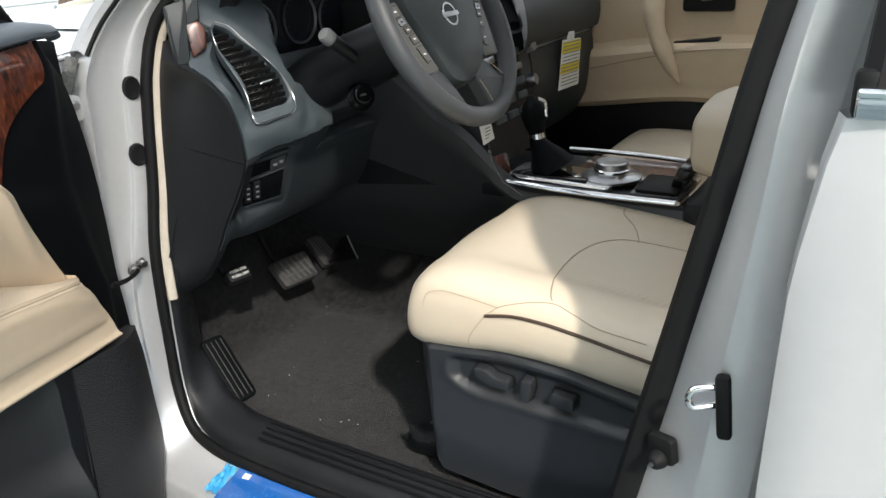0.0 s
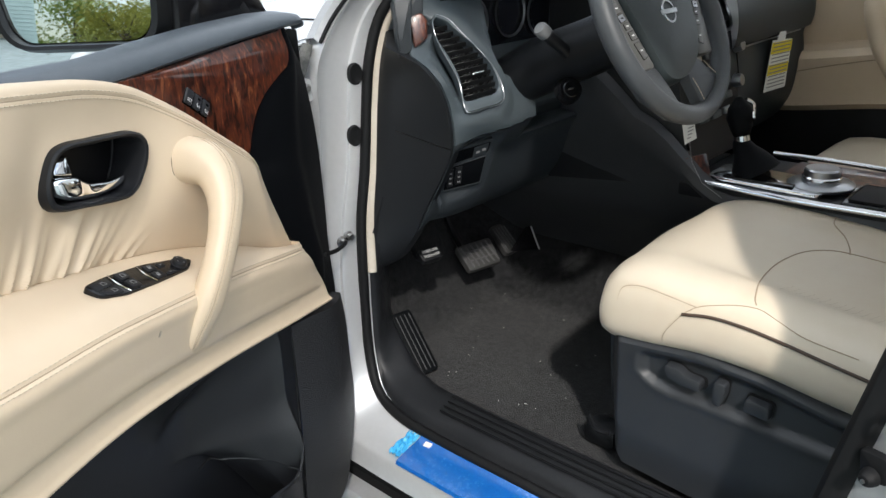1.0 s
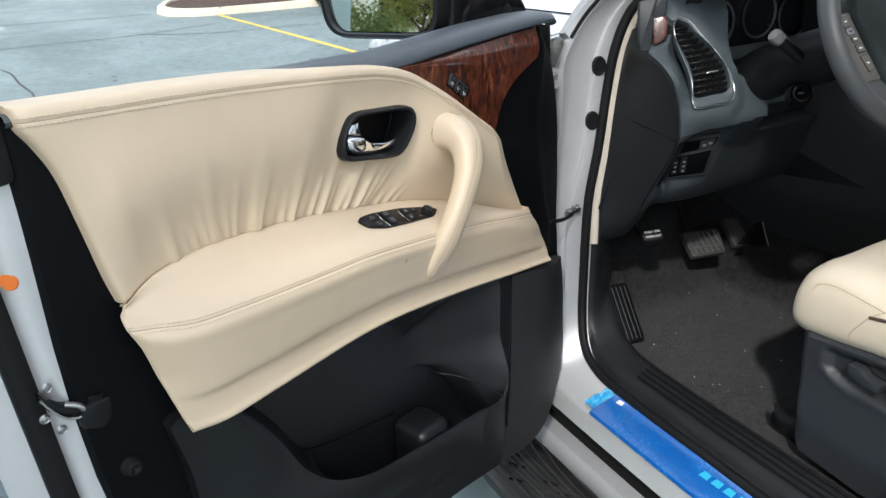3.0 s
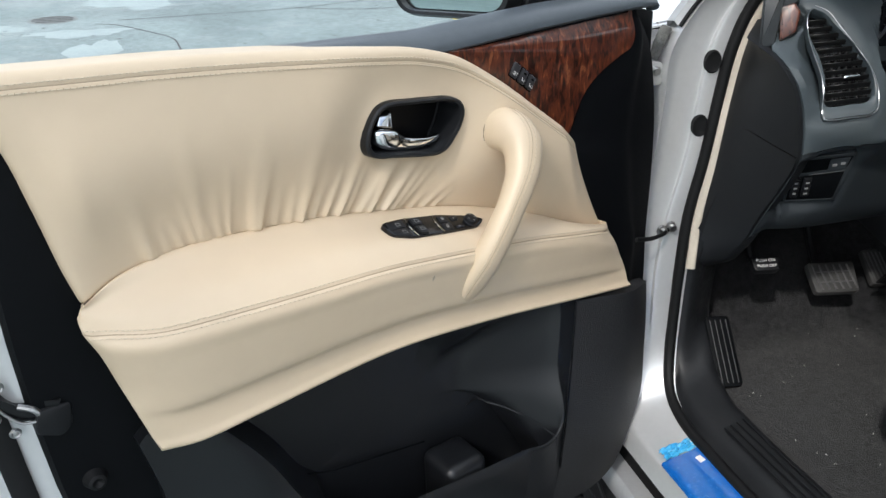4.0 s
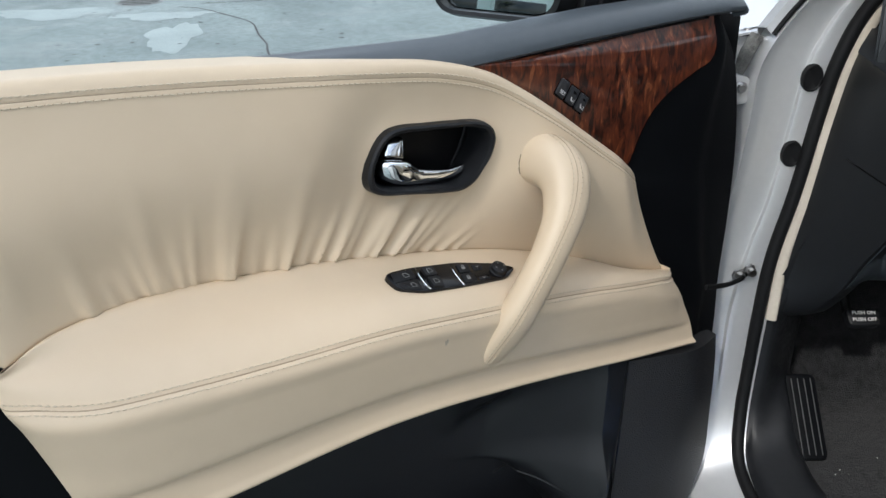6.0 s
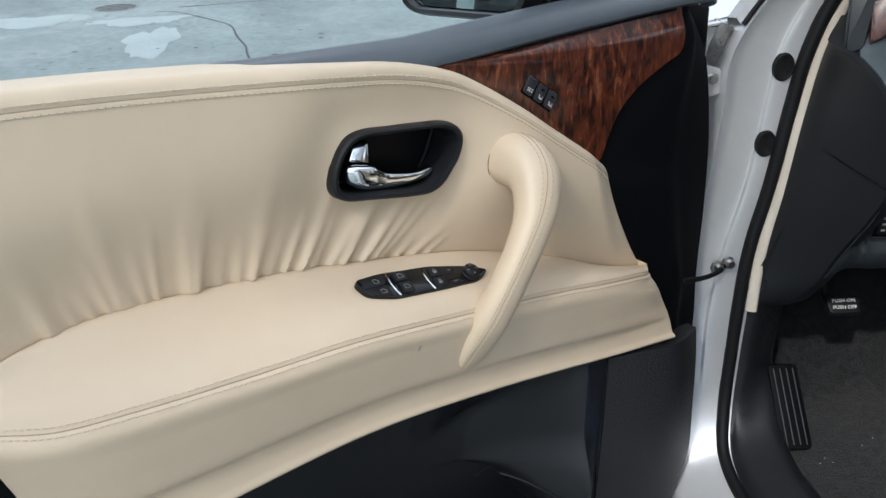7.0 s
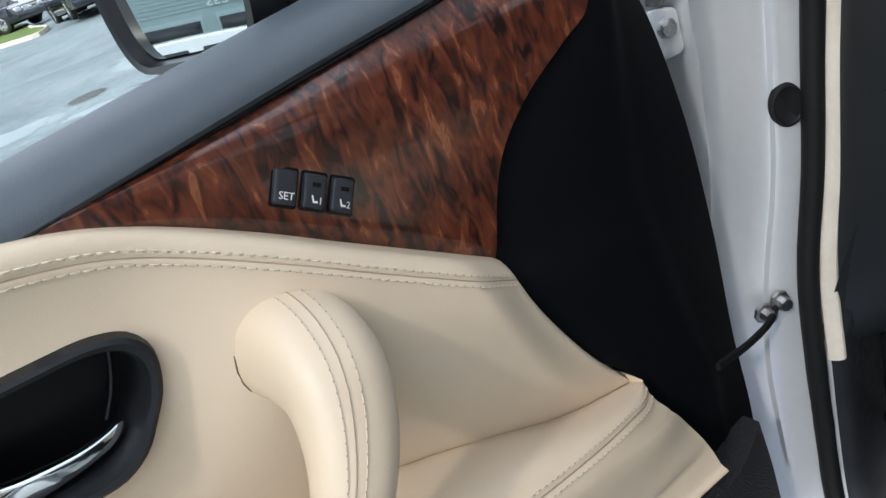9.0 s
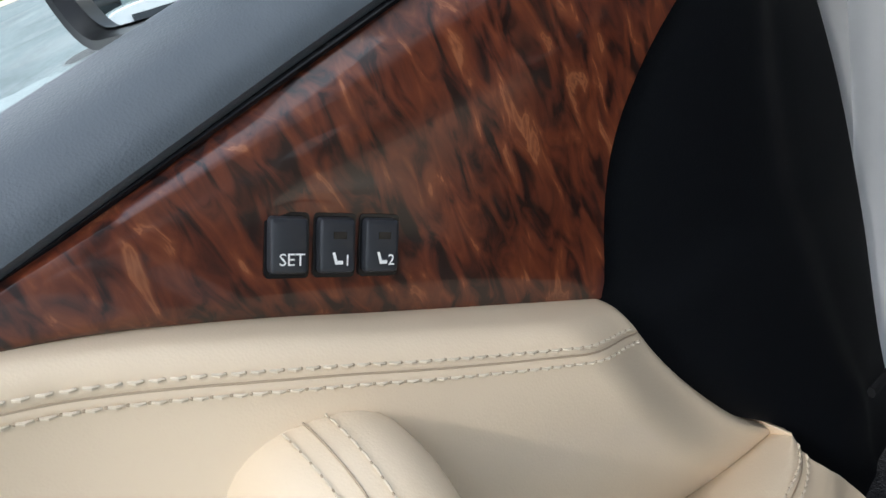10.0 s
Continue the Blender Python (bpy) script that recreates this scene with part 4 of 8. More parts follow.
BDEPTH = wood_depth(0.413, 1.438)
MEMBLACK = material("satin_black_button", (0.022, 0.0235, 0.0275), 0.30, grain=(700, 0.00005), vary=(40, (0.027, 0.0285, 0.033), 0.6))
for _k, _txt in enumerate(("SET", "1", "2")):
    _o = Vector((0.4256, 1.4624)) + BA * _k
    _wd = 0.82

    def bp(a, b, c, o=_o):
        q = o + BA * (_wd * a) + BB * b
        return D(q.x, q.y, BDEPTH + c)
    part("button_recess", slab(rounded([(-0.05, -0.05), (1.06, -0.05), (1.06, 1.06), (-0.05, 1.06)], 0.12, 4), lambda a, b, c, f=bp: f(a, b, c + 0.0012), 0.004), GLOSSBLACK, WOODTRIM)
    _b = part("memory_button", slab(rounded([(0.02, 0.02), (0.98, 0.02), (0.98, 0.97), (0.02, 0.97)], 0.12, 4), lambda a, b, c, f=bp: f(a, b, c * 0.02 + 0.0046), 0.2, 0.09), MEMBLACK, WOODTRIM, "black seat memory button")
    _bf = lambda x, y, z, f=bp: f(0.5 + x, 0.5 - y, 0.0049 + z)
    if _k == 0:
        lettering("SET", lambda x, y, z, f=bp: f(0.54 + x / (_wd * BA.length), 0.72 - y / BB.length, 0.0049 + z), 0.0066, WHITE, _b, depth=0.0001)
    else:
        lettering(_txt, lambda x, y, z, f=bp: f(0.74 + x / (_wd * BA.length), 0.74 - y / BB.length, 0.0049 + z), 0.0062, WHITE, _b, depth=0.0001)
        _bm = slab([(0.34, 0.60), (0.40, 0.59), (0.47, 0.74), (0.62, 0.74), (0.62, 0.80), (0.42, 0.80)], lambda a, b, c, f=bp: f(a, b, 0.0050 + c), 0.0003)
        part("seat_symbol", _bm, WHITE, _b)
        part("indicator", slab([(0.36, 0.24), (0.70, 0.24), (0.70, 0.36), (0.36, 0.36)], lambda a, b, c, f=bp: f(a, b, 0.0050 + c), 0.0003), GLOSSBLACK, _b)

# door shell: outer skin, rear jamb and front edge
_shell = []
for _z in np.linspace(0.56, 1.50, 20):
    _rear = float(np.interp(_z, [0.56, 0.80, 1.02, 1.18, 1.24, 1.37, 1.48], [1.150, 1.166, 1.182, 1.192, 1.196, 1.204, 1.196]))
    _in = float(np.interp(_z, [0.56, 0.95, 1.20, 1.26, 1.39, 1.47], [1.045, 1.042, 1.062, 1.100, 1.128, 1.138]))
    _bulge = 0.02 * math.sin(math.pi * (_z - 0.5) / 1.1)
    _shell.append(spline([D(0.045, _z, -0.115), D(0.03, _z, -0.130), D(0.03, _z, -0.150 - _bulge), D(0.30, _z, -0.168 - _bulge), D(0.80, _z, -0.172 - _bulge), D(_rear - 0.02, _z, -0.165 - _bulge),
                          D(_rear + 0.062, _z, -0.166 - _bulge), D(_rear + 0.066, _z, -0.156 - _bulge), D(_rear + 0.040, _z, -0.146), D(_rear + 0.016, _z, -0.138)], 48))
part("front_edge", sheet([[D(0.070, z, -0.045), D(0.052, z, -0.070), D(0.044, z, -0.112), D(0.060, z, -0.13)] for z in np.linspace(0.58, 1.50, 20)]), RUBBER, DOOR, "black hinge-side edge of the door")
part("outer_skin", sheet(_shell), PAINT, DOOR, "silver painted outer skin")
_jamb = []
for _z in np.linspace(0.56, 1.475, 24):
    _rear = float(np.interp(_z, [0.56, 0.80, 1.02, 1.18, 1.24, 1.37, 1.48], [1.150, 1.166, 1.182, 1.192, 1.196, 1.204, 1.196]))
    _in = float(np.interp(_z, [0.56, 0.95, 1.02, 1.14, 1.24, 1.38, 1.47], [1.120, 1.140, 1.148, 1.156, 1.158, 1.158, 1.158]))
    _jamb.append(spline([D(_rear + 0.022, _z, -0.142), D(_rear + 0.008, _z, -0.120), D(_rear, _z, -0.085), D(_rear - 0.004, _z, -0.062), D(_rear - 0.014, _z, -0.052), D(_in, _z, -0.048)], 16))
JAMB = part("rear_jamb", sheet(_jamb), JAMBPAINT, DOOR, "dull silver painted door edge")
_seal = [D(float(np.interp(z, [0.56, 0.80, 1.02, 1.18, 1.24, 1.37, 1.48], [1.158, 1.174, 1.190, 1.200, 1.204, 1.212, 1.204])), z, -0.098) for z in np.linspace(0.56, 1.62, 24)]
part("door_seal", tube(_seal, 0.021, 10), RUBBER, DOOR, "black rubber edge seal")
_blk = []
for _z in np.linspace(0.575, 1.525, 24):
    _a = float(np.interp(_z, [0.56, 0.95, 1.02, 1.14, 1.24, 1.38, 1.47, 1.53], [1.130, 1.150, 1.160, 1.168, 1.170, 1.168, 1.168, 1.172]))
    _b = float(np.interp(_z, [0.57, 0.9, 1.06, 1.08, 1.20, 1.26, 1.30, 1.50, 1.53], [1.00, 1.02, 1.055, 1.060, 1.080, 1.10, 1.10, 1.135, 1.150]))
    _blk.append([D(_b - 0.03, _z, -0.028), D(_b, _z, -0.030), D((_a * 2 + _b) / 3, _z, -0.034), D(_a - 0.006, _z, -0.038), D(_a, _z, -0.050)])
part("inner_edge_trim", sheet(_blk), BLACKSOFT, DOOR, "black plastic trim along the door's rear edge")
part("lock_striker_mouth", slab(rounded([(1.130, 1.160), (1.160, 1.156), (1.180, 1.160), (1.198, 1.178), (1.198, 1.160), (1.178, 1.136), (1.145, 1.134)], 0.005, 3), lambda a, b, c: D(a, b, c - 0.043 + 0.45 * max(0, 1.165 - a)), 0.03, 0.002), GLOSSBLACK, JAMB)
part("latch_lip", tube([D(1.202, 1.176, -0.046), D(1.190, 1.153, -0.041), D(1.176, 1.138, -0.038), D(1.158, 1.136, -0.034)], 0.0018, 8, 24), STEEL, JAMB, "bright lip round the latch mouth")
part("latch_claw", tube([D(1.176, 1.158, -0.044), D(1.162, 1.152, -0.036), D(1.156, 1.142, -0.034)], 0.004, 8, 12), STEEL, JAMB)
part("latch_pocket", slab(rounded([(1.122, 1.150), (1.160, 1.150), (1.168, 1.120), (1.140, 1.106), (1.126, 1.118)], 0.008, 4), lambda a, b, c: D(a, b, c - 0.030), 0.012, 0.004), BLACK, JAMB)
for _s, _z in ((1.190, 1.188), (1.202, 1.148), (1.186, 1.123)):
    _f = frame_at(D(_s, _z, -0.048), DU, (0, 0, 1))
    part("screw", lathe([(0.0, -0.003), (0.0035, -0.002), (0.005, -0.003), (0.0065, -0.001), (0.007, 0.0)], _f, 14), STEEL, JAMB)
_f = frame_at(D(1.1945, 1.335, -0.0585), DU - DN, (0, 0, 1))
part("orange_plug", lathe([(0.0, -0.0015), (0.0100, -0.0015), (0.0115, 0.0), (0.0115, 0.006)], _f, 24), ORANGE, JAMB, "round orange plug")
_f = frame_at(D(1.118, 1.030, -0.036), DU, (0, 0, 1))
part("rubber_buffer", lathe([(0.0, -0.010), (0.003, -0.012), (0.007, -0.016), (0.011, -0.014), (0.013, -0.007), (0.016, 0.0)], _f, 20), RUBBER, DOOR, "round rubber door buffer")
_fr = [D(1.195, 1.46, -0.085), D(1.200, 1.60, -0.095), D(1.195, 1.75, -0.110), D(1.175, 1.90, -0.130)]
part("window_frame", tube(_fr, 0.030, 10, 20, flat=0.5, up=DU), JAMBPAINT, DOOR, "silver rear window frame")
part("window_channel", tube([p - DU * 0.036 + DN * 0.004 for p in _fr], 0.011, 8, 20), RUBBER, DOOR)
part("frame_cap", box(D(1.190, 1.500, -0.068), (0.060, 0.070, 0.095), 0.012, axes(DU, DN, (0, 0, 1))), BLACK, DOOR)
part("front_frame", tube([D(0.150, 1.50, -0.085), D(0.24, 1.66, -0.105), D(0.36, 1.80, -0.120), D(0.50, 1.88, -0.128), D(0.80, 1.92, -0.128), D(1.175, 1.90, -0.130)], 0.024, 10, 40, flat=0.6, up=DN), RUBBER, DOOR)
part("sail_panel", slab([(0.090, 1.510), (0.345, 1.505), (0.335, 1.60), (0.30, 1.76), (0.17, 1.62)], lambda a, b, c: D(a, b, c - 0.078), 0.02, 0.004), GLOSSBLACK, DOOR, "black triangular mirror sail")
part("lower_hem", tube([D(0.10, 0.585, -0.06), D(0.5, 0.570, -0.06), D(1.06, 0.575, -0.06)], 0.035, 10, 20), RUBBER, DOOR)

# outside mirror
MIRRORBLACK = material("satin_black_mirror_shell", (0.006, 0.0065, 0.007), 0.32, spec=0.3, vary=(9, (0.008, 0.0085, 0.009), 0.5))
MC = D(0.372, 1.598, -0.285)
MNR = (DU * 0.995 + DN * 0.10 + Vector((0, 0, 0.09))).normalized()
MA = Vector((0, 0, 1)).cross(MNR).normalized()
MF = frame_at(MC, MA, MNR.cross(MA))
_g = rounded([(0.168, -0.080), (0.172, 0.085), (-0.096, 0.092), (-0.112, 0.02), (-0.086, -0.084)], 0.045, 6)
_rows = []
for _k, _c in ((1.0, -0.012), (1.04, 0.004), (1.11, 0.006), (1.16, -0.008), (1.18, -0.035), (1.13, -0.075), (0.95, -0.115), (0.62, -0.135), (0.2, -0.142)):
    _rows.append([MF(a * _k, b * _k, _c) for a, b in _g])
HOUSING = part("mirror_housing", sheet(_rows, True), MIRRORBLACK, DOOR, "gloss black outside mirror housing")
_bm = bmesh.new()
_bm.faces.new([_bm.verts.new(MF(a * 0.99, b * 0.99, -0.008)) for a, b in _g])
part("mirror_glass", _bm, MIRROR, HOUSING, "mirror glass", smooth=False)
part("mirror_arm", tube([MF(0.085, -0.06, -0.06), D(0.30, 1.535, -0.14), D(0.28, 1.530, -0.085)], [0.03, 0.034, 0.04], 12, 14), GLOSSBLACK, HOUSING)


# ---- the car's body round the door opening ----
BODY = empty("suv_body", (-1.0, 0.6, 0.25), "silver metallic body of a large SUV with its front door opening", "car body")
OPEN_P = [(-0.98, 0.26, 1.80), (-1.06, 0.200, 1.66), (-1.14, 0.155, 1.56), (-1.175, 0.125, 1.50), (-1.185, 0.100, 1.42), (-1.190, 0.085, 1.33), (-1.190, 0.065, 1.20), (-1.190, 0.045, 1.09), (-1.190, 0.040, 0.97),
          (-1.190, 0.036, 0.87), (-1.178, 0.026, 0.78), (-1.135, 0.004, 0.715), (-1.065, -0.010, 0.690), (-0.95, -0.014, 0.682), (-0.72, -0.014, 0.680), (-0.50, -0.016, 0.682), (-0.33, -0.024, 0.695), (-0.262, -0.045, 0.760),
          (-0.226, -0.072, 0.900), (-0.196, -0.080, 1.040), (-0.166, -0.080, 1.180), (-0.130, -0.080, 1.350), (-0.102, -0.078, 1.490), (-0.066, -0.060, 1.650), (-0.03, -0.02, 1.80)]
OPEN_Q = [(-0.99, 0.20, 1.80), (-1.085, 0.115, 1.66), (-1.165, 0.050, 1.56), (-1.200, 0.012, 1.50), (-1.212, -0.030, 1.42), (-1.214, -0.036, 1.33), (-1.214, -0.052, 1.20), (-1.214, -0.090, 1.09), (-1.214, -0.124, 0.97),
          (-1.214, -0.122, 0.86), (-1.212, -0.118, 0.75), (-1.165, -0.112, 0.668), (-1.070, -0.108, 0.648), (-0.95, -0.108, 0.645), (-0.72, -0.108, 0.645), (-0.50, -0.110, 0.646), (-0.28, -0.116, 0.655), (-0.170, -0.128, 0.740),
          (-0.120, -0.138, 0.890), (-0.104, -0.142, 1.040), (-0.092, -0.142, 1.180), (-0.074, -0.140, 1.350), (-0.060, -0.136, 1.490), (-0.030, -0.110, 1.650), (0.00, -0.07, 1.80)]
OPEN_R = [(-1.04, 0.18, 1.80), (-1.135, 0.095, 1.66), (-1.215, 0.030, 1.555), (-1.252, 0.006, 1.50), (-1.272, -0.026, 1.42), (-1.276, -0.034, 1.33), (-1.274, -0.060, 1.20), (-1.262, -0.130, 1.09), (-1.250, -0.174, 0.97),
          (-1.250, -0.172, 0.85), (-1.248, -0.162, 0.72), (-1.190, -0.124, 0.615), (-1.075, -0.118, 0.600), (-0.95, -0.118, 0.598), (-0.72, -0.118, 0.598), (-0.50, -0.120, 0.600), (-0.24, -0.130, 0.605), (-0.100, -0.130, 0.720),
          (-0.064, -0.122, 0.880), (-0.052, -0.124, 1.040), (-0.042, -0.124, 1.180), (-0.030, -0.122, 1.350), (-0.016, -0.118, 1.490), (0.010, -0.100, 1.650), (0.03, -0.09, 1.80)]


def opening(curve, count=150):
    fine = spline(curve, 600)
    return [fine[round(i * 599 / (count - 1))] for i in range(count)]


_P, _Q, _R = opening(OPEN_P), opening(OPEN_Q), opening(OPEN_R)
_rows = []
for _p, _q, _r in zip(_P, _Q, _R):
    _n = (_q - _p).cross(Vector((0, 0, 1)))
    _st = Vector((-0.008, 0, 0)) * smooth01((-1.10 - _p.x) / 0.05) * smooth01((_p.z - 0.80) / 0.1)
    _rows.append([_p, _p.lerp(_q, 0.08), _p.lerp(_q, 0.22), _p.lerp(_q, 0.36), _p.lerp(_q, 0.405) + _st * 0.2, _p.lerp(_q, 0.42) + _st * 0.9, _p.lerp(_q, 0.44) + _st, _p.lerp(_q, 0.60) + _st, _p.lerp(_q, 0.78) + _st, _p.lerp(_q, 0.92) + _st * 0.6, _q.lerp(_p, 0.03), _q.lerp(_r, 0.12), _q.lerp(_r, 0.5), _q.lerp(_r, 0.9), _r])
JAMBTREE = BVHTree.FromPolygons([p for r in _rows for p in r], [(len(_rows[0]) * a + b, len(_rows[0]) * a + b + 1, len(_rows[0]) * (a + 1) + b + 1, len(_rows[0]) * (a + 1) + b) for a in range(len(_rows) - 1) for b in range(len(_rows[0]) - 1)])
JAMB_RING = part("door_opening_jamb", sheet(_rows), JAMBPAINT, BODY, "dull silver painted door jamb and sill")
part("door_opening_seal", tube([p.lerp(q, 0.125) + Vector((0.005, 0, 0.004)) for p, q in zip(_P[:118], _Q)], 0.0112, 10, 140), RUBBER, BODY, "black rubber door opening seal")
part("pillar_seal", tube([p + Vector((0.012, -0.012, 0)) for p in _P[100:]], 0.024, 12, 60, flat=0.7, up=(1, -0.5, 0)), RUBBER, BODY, "wide black seal along the centre pillar")
_w = [p + Vector((0.007, 0.002, 0)) for p in _P[:60] if p.z > 0.955]
part("pillar_welt", tube(_w, 0.0098, 10, 60, flat=0.6, up=(0.8, -0.6, 0)), WELT, BODY, "beige cloth welt beside the door seal")

for _y, _z in ((0.053, 1.398), (0.040, 1.275)):
    _hit, _nm, _, _ = JAMBTREE.ray_cast(Vector((-0.95, _y, _z)), Vector((-1, 0, 0)))
    _nm = _nm if _nm.x > 0 else -_nm
    _ac = Vector((0, 0, 1)).cross(_nm).normalized()
    _f = frame_at(_hit, -_ac, _nm.cross(_ac))
    _sg = 1 if (_f(0, 0, 1) - _hit).dot(_nm) < 0 else -1
    part("rubber_plug", lathe([(0.0, -0.0032), (0.0170, -0.0032), (0.0190, -0.0046), (0.0215, -0.0036), (0.0228, 0.003)], lambda a, b, c, f=_f, g=_sg: f(a * 0.74, b, c * g), 28), RUBBER, BODY, "round black rubber plug")
_f = frame_at((-1.2, 0.0, 1.062), (0, -1, 0), (0, 0, 1))
CHECK = part("door_check", tube([(-1.190, -0.014, 1.066), (-1.178, -0.030, 1.064), (-1.16, -0.065, 1.066), (-1.13, -0.12, 1.082)], 0.003, 8, 20, flat=1.6), RUBBER, BODY, "black door check strap with steel bolts")
for _y, _z in ((-0.006, 1.070), (-0.026, 1.064)):
    _f = frame_at((-1.195, _y, _z), (0, -1, 0), (0, 0, 1))
    part("bolt", lathe([(0.0, -0.014), (0.007, -0.014), (0.008, -0.010), (0.008, -0.004), (0.011, -0.003), (0.012, 0.0)], _f, 8), STEEL, CHECK)
# rocker, running board
BOARDBLACK = material("weathered_board_plastic", (0.016, 0.0165, 0.0175), 0.42, grain=(300, 0.0004), vary=(24, (0.036, 0.036, 0.036), 0.9), rvary=0.1)
_rows = [[Vector((x, y, z)) for x in np.linspace(-1.32, 0.9, 30)] for y, z in ((-0.112, 0.600), (-0.090, 0.585), (-0.085, 0.545), (-0.100, 0.535))]
part("rocker_gap", sheet(_rows), RUBBER, BODY)
_rows = [[Vector((x, y, z)) for x in np.linspace(-1.25, 0.9, 30)] for y, z in ((-0.100, 0.540), (-0.135, 0.536), (-0.142, 0.528), (-0.146, 0.500), (-0.140, 0.480), (-0.110, 0.470))]
part("rocker_moulding", sheet(_rows), TRIMGREY, BODY, "satin grey rocker moulding")
BOARD = part("running_board", box((-0.35, -0.195, 0.425), (1.95, 0.205, 0.035), 0.012), BOARDBLACK, BODY, "black ribbed running board")
_rng = random.Random(21)
for _k in range(12):
    _y, _line = -0.112 - 0.0150 * _k, []
    for _i in range(64):
        _x = -1.31 + 1.92 * _i / 63
        _jog = 0.012 * math.copysign(abs(math.sin(_x * 9 + _k * 0.5)) ** 0.5, math.sin(_x * 9 + _k * 0.5))
        _line.append((_x, _y + _jog * (0.5 if _k in (0, 11) else 1.0), 0.4440))
    part("tread_rib", tube(_line, 0.0030 if _k % 2 else 0.0042, 6), BOARDBLACK, BOARD)
for _k in range(40):
    _x, _y = -1.30 + 1.9 * _k / 39, -0.215 + _rng.uniform(-0.055, 0.055)
    part("tread_bar", tube([(_x, _y - 0.012, 0.4440), (_x + 0.035, _y + 0.014, 0.4440)], 0.0030, 6), GLOSSBLACK, BOARD)
part("end_cap", box((-1.335, -0.215, 0.425), (0.03, 0.15, 0.04), 0.012), BLACK, BOARD)

# blue film on the scuff plate
_rng = random.Random(7)
_rows = []
for _i in range(60):
    _x = -0.985 + 0.575 * _i / 59
    _rows.append([Vector((_x, y, z + _rng.uniform(0, 0.0006))) for y, z in ((-0.1125, 0.652), (-0.1095, 0.6590), (-0.085, 0.6660), (-0.06, 0.6705), (-0.040, 0.6755), (-0.0275, 0.682))])
FILM = part("protective_film", sheet(_rows), BLUEFILM, BODY, "blue protective film on the sill scuff plate")
for _x0 in (-1.0, -0.405):
    _rows = []
    for _i in range(14):
        _rows.append([Vector((_x0 + 0.032 * (_i - 8) / 13 * (1 if _x0 < -0.9 else -0.7), -0.100 + 0.080 * j / 11 + _rng.uniform(-0.003, 0.003), 0.658 + 0.016 * j / 11 + _rng.uniform(0.0, 0.010))) for j in range(12)])
    part("crumpled_end", sheet(_rows), BLUECRUMPLE, FILM, "crumpled light blue end of the film", smooth=False)
part("sticker", slab([(-0.008, -0.006), (0.008, -0.006), (0.008, 0.006), (-0.008, 0.006)], frame_at((-0.955, -0.047, 0.6765), (1, 0.15, 0), (-0.1, 1, 0.2)), 0.002), WHITE, FILM, "small white sticker")
_f = frame_at((-0.600, -0.058, 0.6722), (1, 0.05, 0), (-0.05, 1, 0.19))
for _k in range(6):
    _a = -0.075 + 0.03 * _k
    part("printed_bar", slab([(_a - 0.011, -0.008), (_a + 0.011, -0.008), (_a + 0.009, 0.008), (_a - 0.009, 0.008)], _f, 0.0006), CYAN, FILM)

# black sill trim and kick panel inside the seal
_in1, _in2, _in3 = [], [], []
_rows = []
for _p in opening(OPEN_P, 190):
    if _p.z > 0.985 and _p.x < -1.0 or (_p.x > -0.25):
        continue
    _k = smooth01((0.86 - _p.z) / 0.15)
    _v, _s = Vector((-0.03, 0.075, 0.0)), Vector((0.0, 0.085, 0.040))
    _w = _v.lerp(_s, _k)
    _top = Vector((0.006, 0.012, 0)).lerp(Vector((0, 0.012, 0.012)), _k)
    _dn = Vector((-0.05, 0.10, 0.0)).lerp(Vector((0, 0.105, 0.020)), _k)
    _rows.append(spline([_p + Vector((-0.006, -0.016, 0)).lerp(Vector((0, -0.014, -0.006)), _k), _p + Vector((0, 0.004, 0)), _p + _top, _p.lerp(_p + _w, 0.45) + _top * 0.9, _p + _w, _p + _dn, _p + _dn + Vector((-0.01, 0.012, -0.05))], 22))
SILLTRIM = part("sill_trim", sheet(_rows), SILLPLASTIC, BODY, "black plastic sill and kick trim, scuffed")
for _k in range(4):
    part("rib", tube([(-0.98, 0.022 + 0.013 * _k, 0.7135 + 0.0045 * _k), (-0.6, 0.022 + 0.013 * _k, 0.7125 + 0.0045 * _k), (-0.27, 0.020 + 0.013 * _k, 0.717 + 0.0045 * _k)], 0.0028, 6, 20), BLACK, SILLTRIM)

# centre pillar fittings and the rear door
STRIKER = part("door_striker", tube([(-0.088, -0.142, 1.172), (-0.116, -0.157, 1.169), (-0.121, -0.158, 1.160), (-0.121, -0.158, 1.155), (-0.117, -0.157, 1.147), (-0.092, -0.142, 1.148)], 0.0042, 10, 30), CHROME, BODY, "bright steel door striker loop")
part("backing_plate", box((-0.086, -0.148, 1.150), (0.016, 0.014, 0.078), 0.005, Euler((0, radians(-6), 0)).to_matrix()), RUBBER, STRIKER)
BUF = part("pillar_buffer", slab(rounded([(-0.016, -0.015), (0.018, -0.012), (0.016, 0.022), (-0.018, 0.022)], 0.006, 4), frame_at((-0.154, -0.128, 1.053), (0.93, -0.36, 0.10), (0, 0, 1)), 0.012, 0.003), RUBBER, BODY, "black rubber door buffer with a bolt")
part("buffer_cap", lathe([(0.0, 0.014), (0.006, 0.014), (0.009, 0.011), (0.0115, 0.004), (0.012, 0.0)], frame_at((-0.154, -0.129, 1.047), (0.93, -0.36, 0.10), (0, 0, 1)), 18), RUBBER, BUF)
part("bolt", lathe([(0.0, 0.017), (0.0025, 0.017), (0.003, 0.013)], frame_at((-0.154, -0.129, 1.046), (0.93, -0.36, 0.10), (0, 0, 1)), 8), STEEL, BUF)
